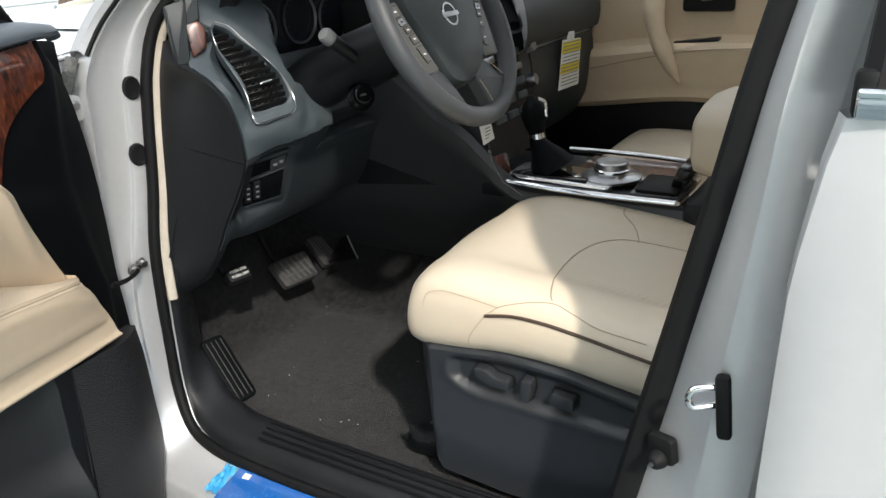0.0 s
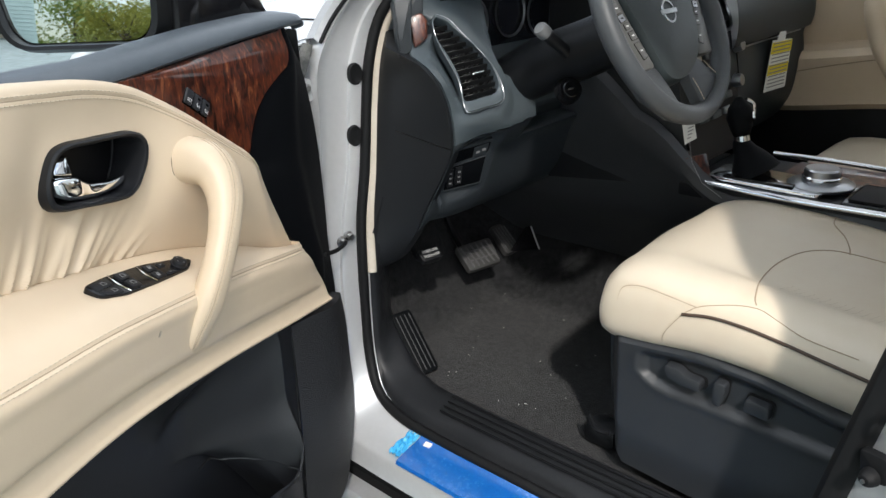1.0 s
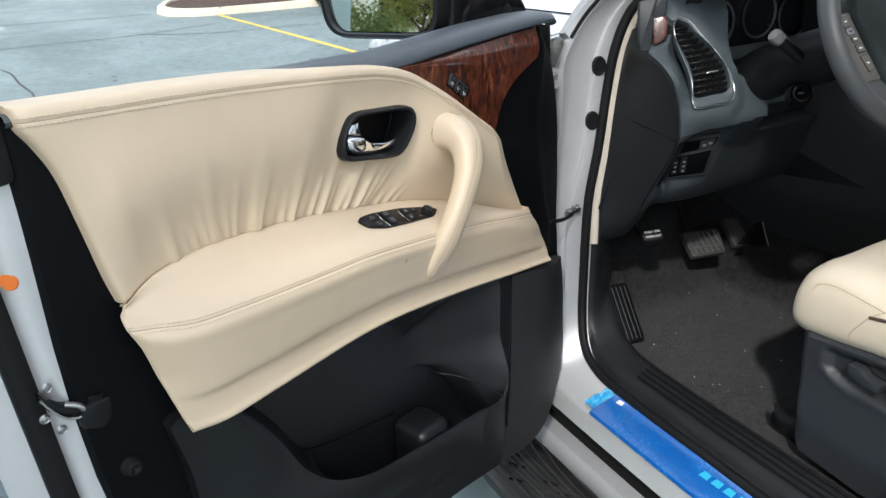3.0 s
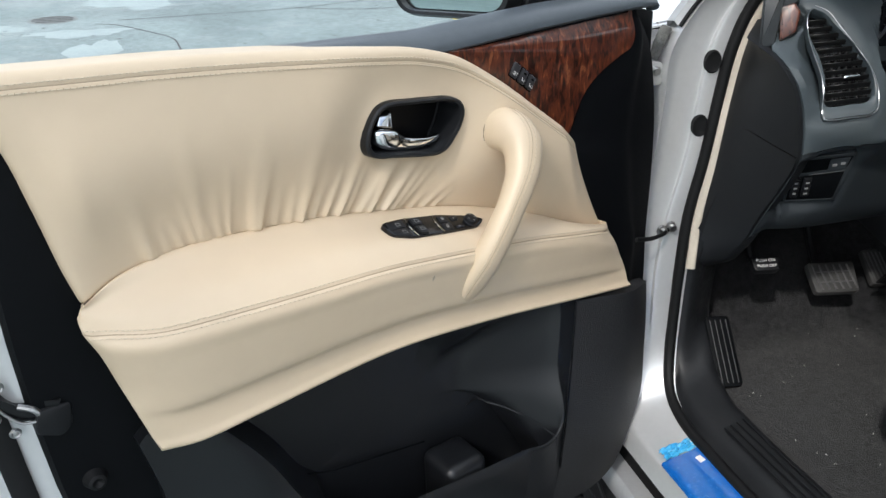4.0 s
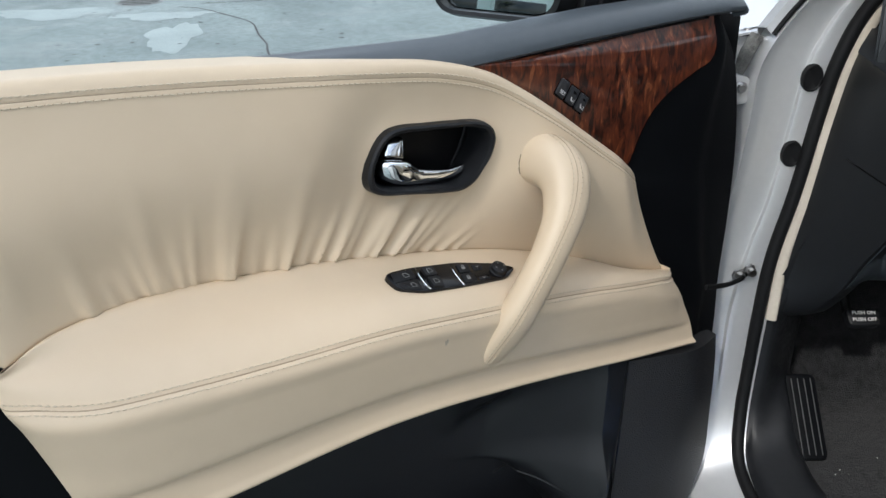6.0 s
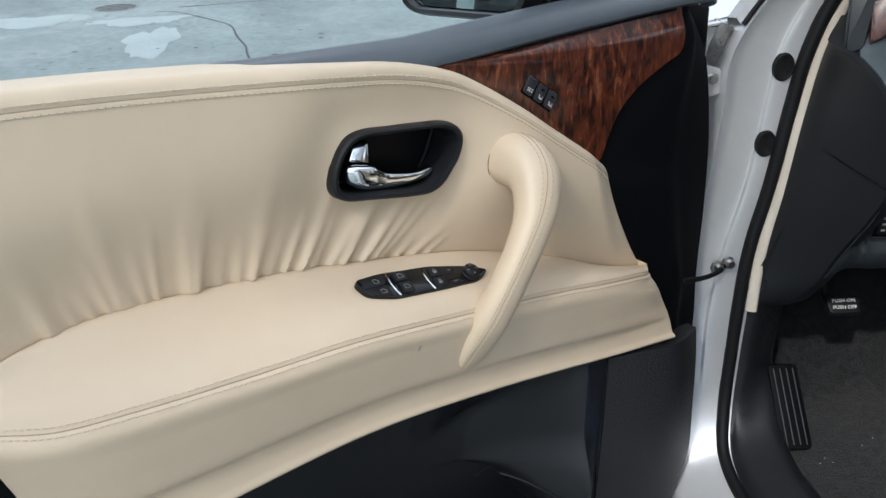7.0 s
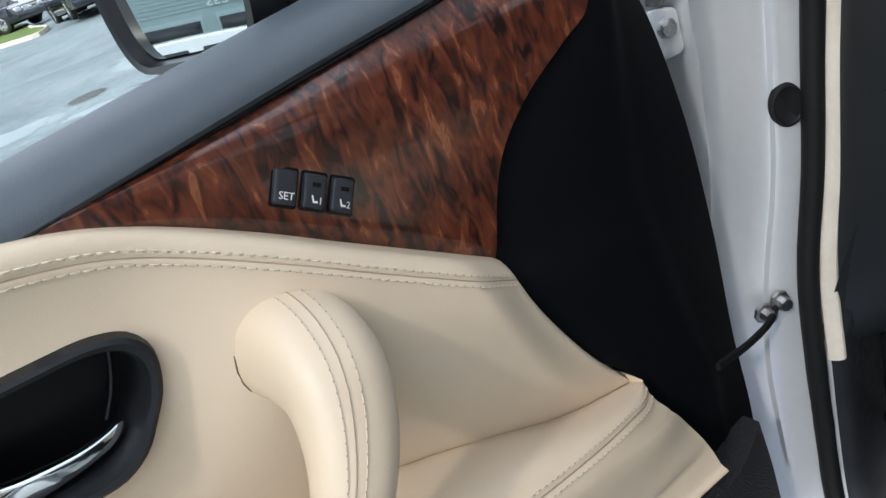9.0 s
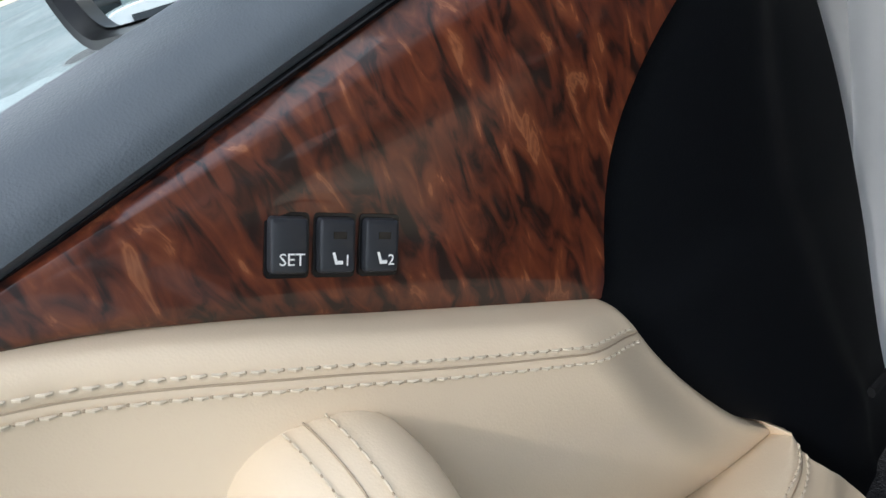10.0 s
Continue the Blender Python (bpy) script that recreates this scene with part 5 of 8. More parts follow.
_rows = [[r, r + Vector((0.012, 0.022, 0)), r + Vector((0.10, 0.045, 0)), r + Vector((0.30, 0.06, 0))] for r in _R[96:]]
part("wing_flange", sheet([[Vector((x, y, z)) for z in np.linspace(0.66, 1.455, 12)] for x, y in ((-1.268, 0.02), (-1.272, -0.06), (-1.278, -0.110), (-1.283, -0.150))]), JAMBPAINT, BODY, "silver inner flange of the front wing")
part("pillar_flange", sheet(_rows), JAMBPAINT, BODY, "silver flange behind the rear door's edge")
REAR = empty("rear_door", (0.4, -0.18, 0.60), "closed silver rear door of the SUV", "car door")
_rows = []
for _z in np.linspace(0.62, 1.478, 22):
    _x0 = float(np.interp(_z, [0.62, 0.95, 1.08, 1.33, 1.46, 1.50], [-0.030, -0.040, -0.040, -0.036, -0.020, -0.008]))
    _b = 0.030 * math.sin(math.pi * (_z - 0.5) / 1.25)
    _rows.append(spline([(_x0 + 0.006, -0.150, _z), (_x0 - 0.002, -0.172, _z), (_x0 + 0.004, -0.183 - _b * 0.9, _z), (_x0 + 0.05, -0.187 - _b, _z), (0.45, -0.190 - _b, _z), (1.0, -0.180 - _b, _z)], 40))
part("outer_skin", sheet(_rows), PAINT, REAR, "silver painted skin with a softly rolled edge")
part("belt_moulding", box((0.50, -0.205, 1.492), (1.01, 0.016, 0.026), 0.004), CHROME, REAR, "chrome window-sill moulding")
part("window_glass", sheet([[Vector((x, -0.188 + (z - 1.5) * 0.25, z)) for x in (0.03, 0.5, 1.0)] for z in (1.50, 1.70, 1.90)]), SCREEN, REAR, "dark tinted window")
part("window_frame", tube([(0.012, -0.196, 1.485), (0.020, -0.165, 1.62), (0.045, -0.11, 1.85)], 0.018, 8, 12), RUBBER, REAR)
part("corner_clip", box((0.002, -0.199, 1.498), (0.020, 0.020, 0.040), 0.006), RUBBER, REAR)

# roof, far side and rear, to close the cabin
_rows = [[Vector((x, y, z)) for x in np.linspace(-0.95, 1.6, 12)] for y, z in ((-0.05, 1.80), (0.02, 1.88), (0.3, 1.94), (0.65, 1.95), (1.0, 1.94), (1.28, 1.88), (1.34, 1.78))]
_bm = sheet(_rows)
bmesh.ops.solidify(_bm, geom=_bm.faces[:], thickness=0.03)
part("roof", _bm, PAINT, BODY, "silver roof")
_bm = box((1.60, 0.62, 1.25), (0.04, 1.45, 1.40), 0.01)
part("cabin_rear_wall", _bm, BLACK, BODY)
_bm = box((0.18, 1.42, 1.0), (2.90, 0.06, 0.9), 0.02)
part("far_side_panel", _bm, PAINT, BODY)
part("centre_pillar_trim", sheet([spline([p + Vector((0.02, 0.004, 0)), p + Vector((0.01, 0.05, 0)), p + Vector((0.06, 0.10, 0))], 8) for p in _P[104:]]), BLACK, BODY)
# Unseen black walls and floor plate, added to stop light leaking into the footwell.
part("kick_light_block", box((-1.44, 0.085, 1.02), (0.38, 0.02, 0.86), 0.004), BLACK, BODY)
part("kick_light_block", box((-1.44, 1.345, 1.02), (0.38, 0.02, 0.86), 0.004), BLACK, BODY)
part("underbody", box((-0.02, 0.62, 0.600), (3.20, 1.36, 0.03), 0.004), BLACK, BODY)
part("firewall", box((-1.62, 0.62, 0.95), (0.05, 1.45, 0.90), 0.01), BLACK, BODY)

# front wing, bonnet and headlamp, seen past the door
_rows = []
for _x in np.linspace(-1.275, -2.26, 30):
    _t = (-1.275 - _x) / 0.985
    _in = 0.10 * smooth01((_t - 0.6) / 0.4)
    _drop = 0.035 * smooth01((_t - 0.55) / 0.45)
    _rows.append(spline([(_x, -0.150 + _in, 0.62), (_x, -0.180 + _in, 0.85), (_x, -0.190 + _in, 1.10), (_x, -0.182 + _in, 1.30 - _drop * 0.6), (_x, -0.150 + _in, 1.405 - _drop * 0.8),
                         (_x, -0.085 + _in, 1.452 - _drop), (_x, 0.02 + _in, 1.472 - _drop), (_x, 0.30, 1.50 - _drop), (_x, 0.62, 1.515 - _drop)], 44))
def across_car(rows):
    """The same grid on the far side of the car."""
    return [[Vector((p.x, 1.24 - p.y, p.z)) for p in r] for r in rows]


part("front_wing", sheet(_rows), PAINT, BODY, "silver front wing and bonnet")
part("front_wing", sheet(across_car(_rows)), PAINT, BODY, "silver front wing and bonnet")
part("bonnet_gap", tube([r[30] + Vector((0, 0, 0.0005)) for r in _rows], 0.003, 6), RUBBER, BODY)
_last = _rows[-1]
_rows = [[Vector((-2.26 - 0.17 * math.sin(v * math.pi / 2), p.y + (0.62 - p.y) * 0.22 * v * v, p.z - 0.10 * v * v)) for p in _last] for v in (0, 0.2, 0.4, 0.6, 0.8, 1.0)]
part("nose", sheet(_rows), PAINT, BODY)
part("nose", sheet(across_car(_rows)), PAINT, BODY)
part("front_panel", box((-2.405, 0.62, 0.98), (0.05, 1.02, 0.70), 0.03), BLACK, BODY)
part("headlamp", sheet([[Vector((-2.20 - 0.20 * u - 0.014 * math.sin(math.pi * v), -0.098 + 0.16 * u * u - 0.016 * math.sin(math.pi * v), 1.25 + 0.10 * v - 0.02 * u)) for u in np.linspace(0, 1, 12)] for v in np.linspace(0, 1, 8)]), SATIN, BODY, "clear headlamp at the wing's front corner")
_rows = [[Vector((-1.16 - 0.12 * v, y, 1.60 - 0.10 * v)) for y in np.linspace(0.20, 1.25, 10)] for v in (0, 0.5, 1.0)]
part("cowl", sheet(_rows), BLACK, BODY)
_q = [p for p in _Q[:60] if p.z > 1.455]
part("pillar_gap", tube([p + Vector((-0.004, -0.004, 0)) for p in _q], 0.004, 8), RUBBER, BODY)
part("pillar_moulding", sheet([[p + Vector((-0.006, -0.006, 0)), p + Vector((-0.012, -0.012, 0.010)), p + Vector((-0.034, -0.014, 0.008)), p + Vector((-0.044, -0.006, -0.012))] for p in _q]), TRIMGREY, BODY, "grey windscreen pillar moulding")
part("windscreen", sheet([[p + Vector((-0.044, -0.002, -0.006)), p + Vector((-0.16, 0.10, -0.07)), p + Vector((-0.30, 0.30, -0.15))] for p in _q]), SCREEN, BODY, "sloping windscreen")
FOAM = material("grey_foam_wedge", (0.20, 0.20, 0.185), 0.95, grain=(240, 0.004), vary=(90, (0.08, 0.08, 0.075), 0.9))
part("foam_wedge", tube([(-1.236, -0.026, 1.462), (-1.234, -0.040, 1.436), (-1.236, -0.050, 1.404)], [0.011, 0.012, 0.008], 10, 14), FOAM, BODY, "speckled grey foam wedge under the wing")
HINGE = part("wing_bracket", slab(rounded([(-0.016, -0.026), (0.016, -0.022), (0.016, 0.020), (-0.012, 0.026)], 0.007, 4), frame_at((-1.226, -0.052, 1.379), (0.25, 1, 0), (0, 0, 1)), 0.006, 0.001), JAMBPAINT, BODY, "silver wing bracket with a bolt")
part("bolt", lathe([(0.0, 0.009), (0.006, 0.009), (0.007, 0.006), (0.007, 0.001), (0.010, 0.0)], frame_at((-1.225, -0.048, 1.383), (0.25, 1, 0), (0, 0, 1)), 8), STEEL, HINGE)
part("wing_corner", slab([(-0.10, -0.055), (0.0, -0.050), (0.010, 0.010), (-0.02, 0.050), (-0.12, 0.055)], frame_at((-1.262, -0.030, 1.464), (1, 0.1, 0.02), (-0.1, 1, 0.10)), 0.004, 0.001), PAINT, BODY, "silver corner of the front wing")
part("wing_bolt", lathe([(0.0, 0.003), (0.005, 0.003), (0.006, 0.0)], frame_at((-1.272, -0.022, 1.4645), (1, 0, 0), (0, 1, 0)), 12), STEEL, BODY)
for _x, _y, _w in ((-2.05, -0.13, 1), (-2.05, 1.37, -1), (1.05, -0.13, 1), (1.05, 1.37, -1)):
    _f = frame_at((_x, _y, 0.395), (_w, 0, 0), (0, 0, 1))
    WHEEL = part("wheel", lathe([(0.20, 0.0), (0.30, -0.01), (0.375, -0.02), (0.395, 0.03), (0.395, 0.22), (0.36, 0.25)], lambda p, q, r, f=_f, w=_w: f(p, q, -abs(r) if r > 0 else -r), 40), RUBBER, BODY, "wheel with a black tyre")
    part("rim", lathe([(0.0, 0.03), (0.06, 0.03), (0.08, 0.05), (0.19, 0.05), (0.215, 0.0), (0.21, -0.01)], lambda p, q, r, f=_f: f(p, q, -r), 30), SATIN, WHEEL, "silver wheel rim")
_rows = [[Vector((x, y, z)) for x in np.linspace(1.015, 1.62, 8)] for y, z in ((-0.150, 0.80), (-0.185, 0.95), (-0.195, 1.20), (-0.190, 1.40), (-0.165, 1.50), (-0.08, 1.79))]
part("rear_quarter", sheet(_rows), PAINT, BODY, "silver rear quarter panel")

# ---- cabin floor ----
_rng = random.Random(3)
_rows = []
for _j in range(46):
    _y = 0.082 + 0.90 * _j / 45
    _row = []
    for _i in range(70):
        _x = -0.05 - 1.50 * _i / 69
        _z = 0.708 + 0.30 * smooth01((-1.22 - _x) / 0.34)
        _z += 0.24 * smooth01((_y - 0.56) / 0.24) + 0.0025 * noise.noise(Vector((_x * 9, _y * 9, 0)))
        _row.append(Vector((_x, _y, _z)))
    _rows.append(_row)
thing("floor", sheet(_rows), CARPET, "dark grey cabin carpet with bits of lint", "floor", kind="structure")
_bm = bmesh.new()
for _i in range(34):
    _x, _y = _rng.uniform(-1.25, -0.62), _rng.uniform(0.12, 0.62)
    _z = 0.713 + 0.24 * smooth01((_y - 0.56) / 0.24) + 0.0025 * noise.noise(Vector((_x * 9, _y * 9, 0))) + 0.30 * smooth01((-1.22 - _x) / 0.34)
    _a, _l = _rng.uniform(0, 6.3), _rng.uniform(0.0015, 0.006)
    tube([(_x, _y, _z), (_x + math.cos(_a) * _l, _y + math.sin(_a) * _l, _z + 0.0005)], 0.0004, 4, bm=_bm)
thing("carpet_lint", _bm, PAPER, "pale lint and grit scattered on the carpet", "debris", kind="stuff")
# Pale grey; on the pedal ribs it paints the light they catch.
RIBGREY = material("pale_grey_rib", (0.09, 0.09, 0.092), 0.6, vary=(60, (0.04, 0.04, 0.042), 0.8))
REST = thing("footrest", slab(rounded([(-0.085, -0.028), (0.075, -0.028), (0.075, 0.028), (-0.085, 0.028)], 0.012, 4), frame_at((-1.150, 0.128, 0.770), (0.60, -0.12, -0.62), (0.16, 0.97, 0.0)), 0.016, 0.004), BLACKSOFT, "black plastic footrest with pale ribs", "footrest")
for _k in range(4):
    _f = frame_at((-1.150, 0.128, 0.770), (0.60, -0.12, -0.62), (0.16, 0.97, 0.0))
    part("rib", tube([_f(-0.075, -0.018 + 0.012 * _k, 0.0), _f(0.066, -0.018 + 0.012 * _k, 0.0)], 0.0010, 6), RIBGREY, REST)


# ---- pedals ----
PEDALRUBBER = material("worn_pedal_rubber", (0.030, 0.030, 0.031), 0.62, grain=(300, 0.0004), vary=(40, (0.050, 0.049, 0.048), 0.8))


def pedal(place, w, h, label, ribs, arm):
    f = frame_at(place, (0.22, 0.97, 0), (-0.72, 0.16, 0.66))
    ob = thing("pedal", slab(rounded([(-w / 2, -h / 2), (w / 2, -h / 2), (w / 2 * 1.10, h / 2), (-w / 2 * 1.10, h / 2)], 0.010, 4), f, 0.018, 0.004), PEDALRUBBER if ribs else BLACK, label, "pedal", "foot pedals")
    for i in range(ribs):
        a = -w * 0.40 + w * 0.80 * i / max(1, ribs - 1)
        part("tread_rib", tube([f(a + 0.006, -h * 0.40, 0.001), f(a, 0.0, 0.0016), f(a - 0.004, h * 0.40, 0.001)], 0.0026 if w > 0.07 else 0.0018, 6), RIBGREY, ob)
    for i in range(2 if w > 0.07 else 0):
        b = -h * 0.16 + h * 0.34 * i
        part("tread_rib", tube([f(-w * 0.42, b, 0.0006), f(w * 0.42, b, 0.0006)], 0.0016, 6), RIBGREY, ob)
    part("arm", tube([f(0, 0, -0.014), f(0.0, h * 0.6, -0.06), f(0.0, h * 0.6 + arm, -0.03)], 0.009, 8, 12), BLACK, ob)
    return ob, f


pedal((-1.250, 0.482, 0.853), 0.104, 0.078, "black ribbed rubber brake pedal", 6, 0.20)
pedal((-1.290, 0.646, 0.838), 0.050, 0.095, "narrow black accelerator pedal", 5, 0.18)
PB, PF = pedal((-1.193, 0.238, 0.950), 0.056, 0.034, "black parking brake pedal marked push on push off", 0, 0.15)
lettering("PUSH ON", lambda x, y, z: PF(x, y + 0.007, z + 0.0012), 0.0098, WHITE, PB)
lettering("PUSH OFF", lambda x, y, z: PF(x, y - 0.006, z + 0.0012), 0.0098, WHITE, PB)


# ---- dashboard ----
DASHEND = material("black_dash_end_plastic", (0.01156, 0.01306, 0.01523), 0.5, grain=(480, 0.0001), vary=(6, (0.01496, 0.01659, 0.01904), 0.6), spec=0.35)
BLOCKGREY = material("dark_grey_dash_corner", (0.022, 0.0265, 0.0305), 0.5, grain=(480, 0.0001), vary=(6, (0.027, 0.032, 0.036), 0.6))
CONSOLEHIDE = material("dark_console_leather", (0.0336, 0.0357, 0.0392), 0.44, grain=(420, 0.00008), voronoi=(900, 0.00006), vary=(5, (0.042, 0.0441, 0.0476), 0.6))
DASHBOARD = empty("dashboard", (-1.1, 0.6, 1.05), "charcoal dashboard with silver-edged vents and wood accents", "dashboard")
PROFILE = [(-1.22, 1.575), (-1.12, 1.565), (-1.045, 1.52), (-0.998, 1.455), (-0.962, 1.39), (-0.940, 1.335), (-0.937, 1.298), (-0.952, 1.278), (-0.972, 1.256), (-0.992, 1.233), (-1.008, 1.20), (-1.028, 1.157), (-1.048, 1.120), (-1.078, 1.085), (-1.12, 1.066), (-1.25, 1.06)]
EDGE_Z = [0.980, 1.056, 1.126, 1.198, 1.261, 1.314, 1.356, 1.392, 1.422, 1.440, 1.455, 1.48, 1.60]
EDGE_Y = [0.121, 0.115, 0.108, 0.102, 0.095, 0.085, 0.076, 0.067, 0.057, 0.052, 0.068, 0.11, 0.13]
EDGE_X = [-1.174, -1.114, -1.069, -1.018, -0.981, -0.975, -0.9755, -0.986, -1.0096, -1.040, -1.060, -1.075, -1.20]
VF = frame_at((-0.9768, 0.1541, 1.3957), (0.373, 0.923, 0.097), (-0.47, 0.098, 0.877))
VA, VB = VF(1, 0, 0) - VF(0, 0, 0), VF(0, 1, 0) - VF(0, 0, 0)
VC = VA.cross(VB)
VENTLINE = [(-0.032, 0.130), (-0.012, 0.117), (0.004, 0.089), (0.0225, 0.0566), (0.038, 0.0271), (0.0495, -0.0064), (0.052, -0.037), (0.0475, -0.061), (0.036, -0.070), (0.005, -0.0715), (-0.024, -0.073), (-0.0375, -0.0705), (-0.0405, -0.060), (-0.038, -0.044), (-0.0345, -0.023), (-0.0345, -0.001), (-0.038, 0.022), (-0.0435, 0.0473), (-0.048, 0.0736), (-0.0485, 0.0985), (-0.044, 0.1192)]
SF = frame_at((-1.0125, 0.170, 1.230), (0.45, 0.89, 0.06), (0.40, -0.10, 0.90))
SA, SB = SF(1, 0, 0) - SF(0, 0, 0), SF(0, 1, 0) - SF(0, 0, 0)
SC = SA.cross(SB)
BLOCKLINE = [(-0.046, 0.023), (0.058, 0.034), (0.052, -0.010), (0.040, -0.083), (-0.050, -0.085)]


def seated(p):
    """Draws the dash skin to the vent's and the switch block's planes, and opens a hollow behind the vent."""
    for f, a, b, c, line, hollow, reach in ((VF, VA, VB, VC, VENTLINE, 0.04, 0.035), (SF, SA, SB, SC, BLOCKLINE, 0.008, 0.03)):
        v = p - f(0, 0, 0)
        x, y, h = v.dot(a), v.dot(b), v.dot(c)
        if abs(h) > 0.12 or abs(x) > 0.12 or abs(y) > 0.2:
            continue
        hit, gap = inside(x, y, line), edge_gap(x, y, line)
        if hit:
            p = p + c * (-0.002 - hollow * smooth01((gap - 0.003) / 0.004) - h)
        else:
            p = p + c * (-0.002 - h) * smooth01((reach - gap) / reach)
    return p


def dash_column(y, inset=0.0):
    """The dash face at y: it sweeps back towards the door, and is set back round the instruments behind a rounded lip."""
    out = []
    w = smooth01((0.175 - y) / 0.085)
    for p in spline([(x, 0, z) for x, z in PROFILE], 150):
        left = float(np.interp(p.z, [1.376, 1.384, 1.391, 1.427, 1.476, 1.533], [0.300, 0.245, 0.226, 0.220, 0.236, 0.270]))
        k = smooth01((y - left) / 0.013) * smooth01((0.585 - y) / 0.02) * smooth01((p.z - 1.376) / 0.012)
        side = smooth01((y - 0.293) / 0.012) * smooth01((0.62 - y) / 0.02) * smooth01((1.395 - p.z) / 0.02) * smooth01((p.z - 1.255) / 0.012)
        x = p.x + float(np.interp(y, [0.09, 0.126, 0.154, 0.195, 0.24], [-0.043, -0.026, -0.012, 0.004, 0.010]))
        ye, xe = float(np.interp(p.z, EDGE_Z, EDGE_Y)), float(np.interp(p.z, EDGE_Z, EDGE_X))
        yy = y + (ye - 0.09) * w
        if p.z < 1.50:
            x += (max(xe + 0.006 + 0.42 * (yy - ye), x - 0.03) - x) * w
        q = Vector((x - 0.125 * k - 0.060 * side + inset, yy, p.z))
        out.append(seated(q) if k + side < 0.01 and inset > -0.001 else q)
    return out


DASHLOW = material("dark_lower_dash_plastic", (0.02625, 0.03188, 0.03687), 0.48, grain=(480, 0.0001), vary=(6, (0.0325, 0.03812, 0.04375), 0.6), spec=0.4)
_ys = [(0.118, -0.060), (0.108, -0.036), (0.0995, -0.018), (0.0955, -0.008), (0.0955, -0.002)] + [(y, 0) for y in [0.105, 0.12, 0.14, 0.16] + [0.175 + 0.0035 * k for k in range(42)] + [0.335, 0.36, 0.42, 0.48, 0.54, 0.56, 0.57, 0.575, 0.58, 0.585, 0.60, 0.62, 0.65, 0.70]]
_top, _low, _gap = [], [], []
for _y, _off in _ys:
    _c = dash_column(_y, _off)
    _z = float(np.interp(_y, [0.09, 0.12, 0.31, 0.70], [1.270, 1.277, 1.302, 1.302]))
    _k = min(range(150), key=lambda n: abs(_c[n].z - _z) if n > 20 else 9)
    _top.append(even(_c[:_k + 1], 90))
    _low.append(even([p + Vector((-0.004, 0, 0)) for p in _c[_k:]], 60))
    _gap.append(_c[_k] + Vector((-0.0015, 0, 0)))
part("dash_panel", sheet(_top), DASH, DASHBOARD, "charcoal upper dash panel")
part("lower_dash_panel", sheet(_low), DASHLOW, DASHBOARD, "black lower dash panel")
part("panel_gap", tube(_gap[6:42], 0.0015, 6), GLOSSBLACK, DASHBOARD)
DASHFAR = material("dark_green_grey_dash_skin", (0.020, 0.027, 0.029), 0.45, grain=(480, 0.0002), voronoi=(1000, 0.00014), vary=(6, (0.025, 0.033, 0.035), 0.6))
_far = [(-1.15, 1.60), (-0.90, 1.590), (-0.80, 1.565), (-0.748, 1.515), (-0.728, 1.455), (-0.726, 1.405), (-0.735, 1.376), (-0.752, 1.370), (-0.748, 1.355), (-0.742, 1.300), (-0.752, 1.220), (-0.79, 1.140), (-0.90, 1.06), (-1.0, 1.02)]
part("glovebox_panel", sheet([[Vector((p.x - 0.05 * smooth01((y - 1.29) / 0.05), y, p.z)) for p in spline([(x, 0, z) for x, z in _far], 60)] for y in np.linspace(0.78, 1.345, 28)]), DASHFAR, DASHBOARD, "dark grey passenger dash and glovebox")
part("trim_line", tube([(-0.744, 0.82, 1.371), (-0.744, 1.0, 1.372), (-0.744, 1.24, 1.372)], 0.0022, 6, 20), SATIN, DASHBOARD)
part("glovebox_gap", tube([(-0.748, 0.84, 1.362), (-0.742, 0.845, 1.30), (-0.756, 0.85, 1.21)], 0.002, 6, 20), GLOSSBLACK, DASHBOARD)
_l = [(-1.204, 0.052, 0.957), (-1.190, 0.046, 1.00), (-1.186, 0.050, 1.09), (-1.185, 0.070, 1.20), (-1.184, 0.090, 1.33), (-1.180, 0.106, 1.42), (-1.172, 0.124, 1.475)]
_r = [(-1.225, 0.110, 0.950), (-1.180, 0.114, 0.977), (-1.150, 0.114, 1.010), (-1.114, 0.112, 1.056), (-1.069, 0.105, 1.126), (-1.018, 0.099, 1.198), (-0.981, 0.092, 1.261), (-0.973, 0.082, 1.314), (-0.9745, 0.073, 1.356), (-0.985, 0.064, 1.392), (-1.0096, 0.054, 1.422), (-1.048, 0.044, 1.443), (-1.085, 0.040, 1.456)]
_rows = coons([_l[0], (-1.216, 0.080, 0.952), _r[0]], [_l[-1], (-1.13, 0.090, 1.468), _r[-1]], _l, _r, 24, 60)
for _row in _rows:
    for _i, _p in enumerate(_row):
        _p.y -= 0.006 * math.sin(math.pi * _i / 23)
part("end_panel", sheet(skirt(_rows, (-0.004, 0.03, 0))), DASHEND, DASHBOARD, "black end panel of the dashboard")
_k = min(range(60), key=lambda n: abs(_rows[n][-1].z - 1.264))
_sm = []
for _i in range(7, 24):
    _g = _k + (23 - _i) * 0.10
    _sm.append(_rows[int(_g)][_i].lerp(_rows[int(_g) + 1][_i], _g - int(_g)) + Vector((0, -0.0004, 0)))
part("seam", tube(_sm, 0.0011, 6), GLOSSBLACK, DASHBOARD)

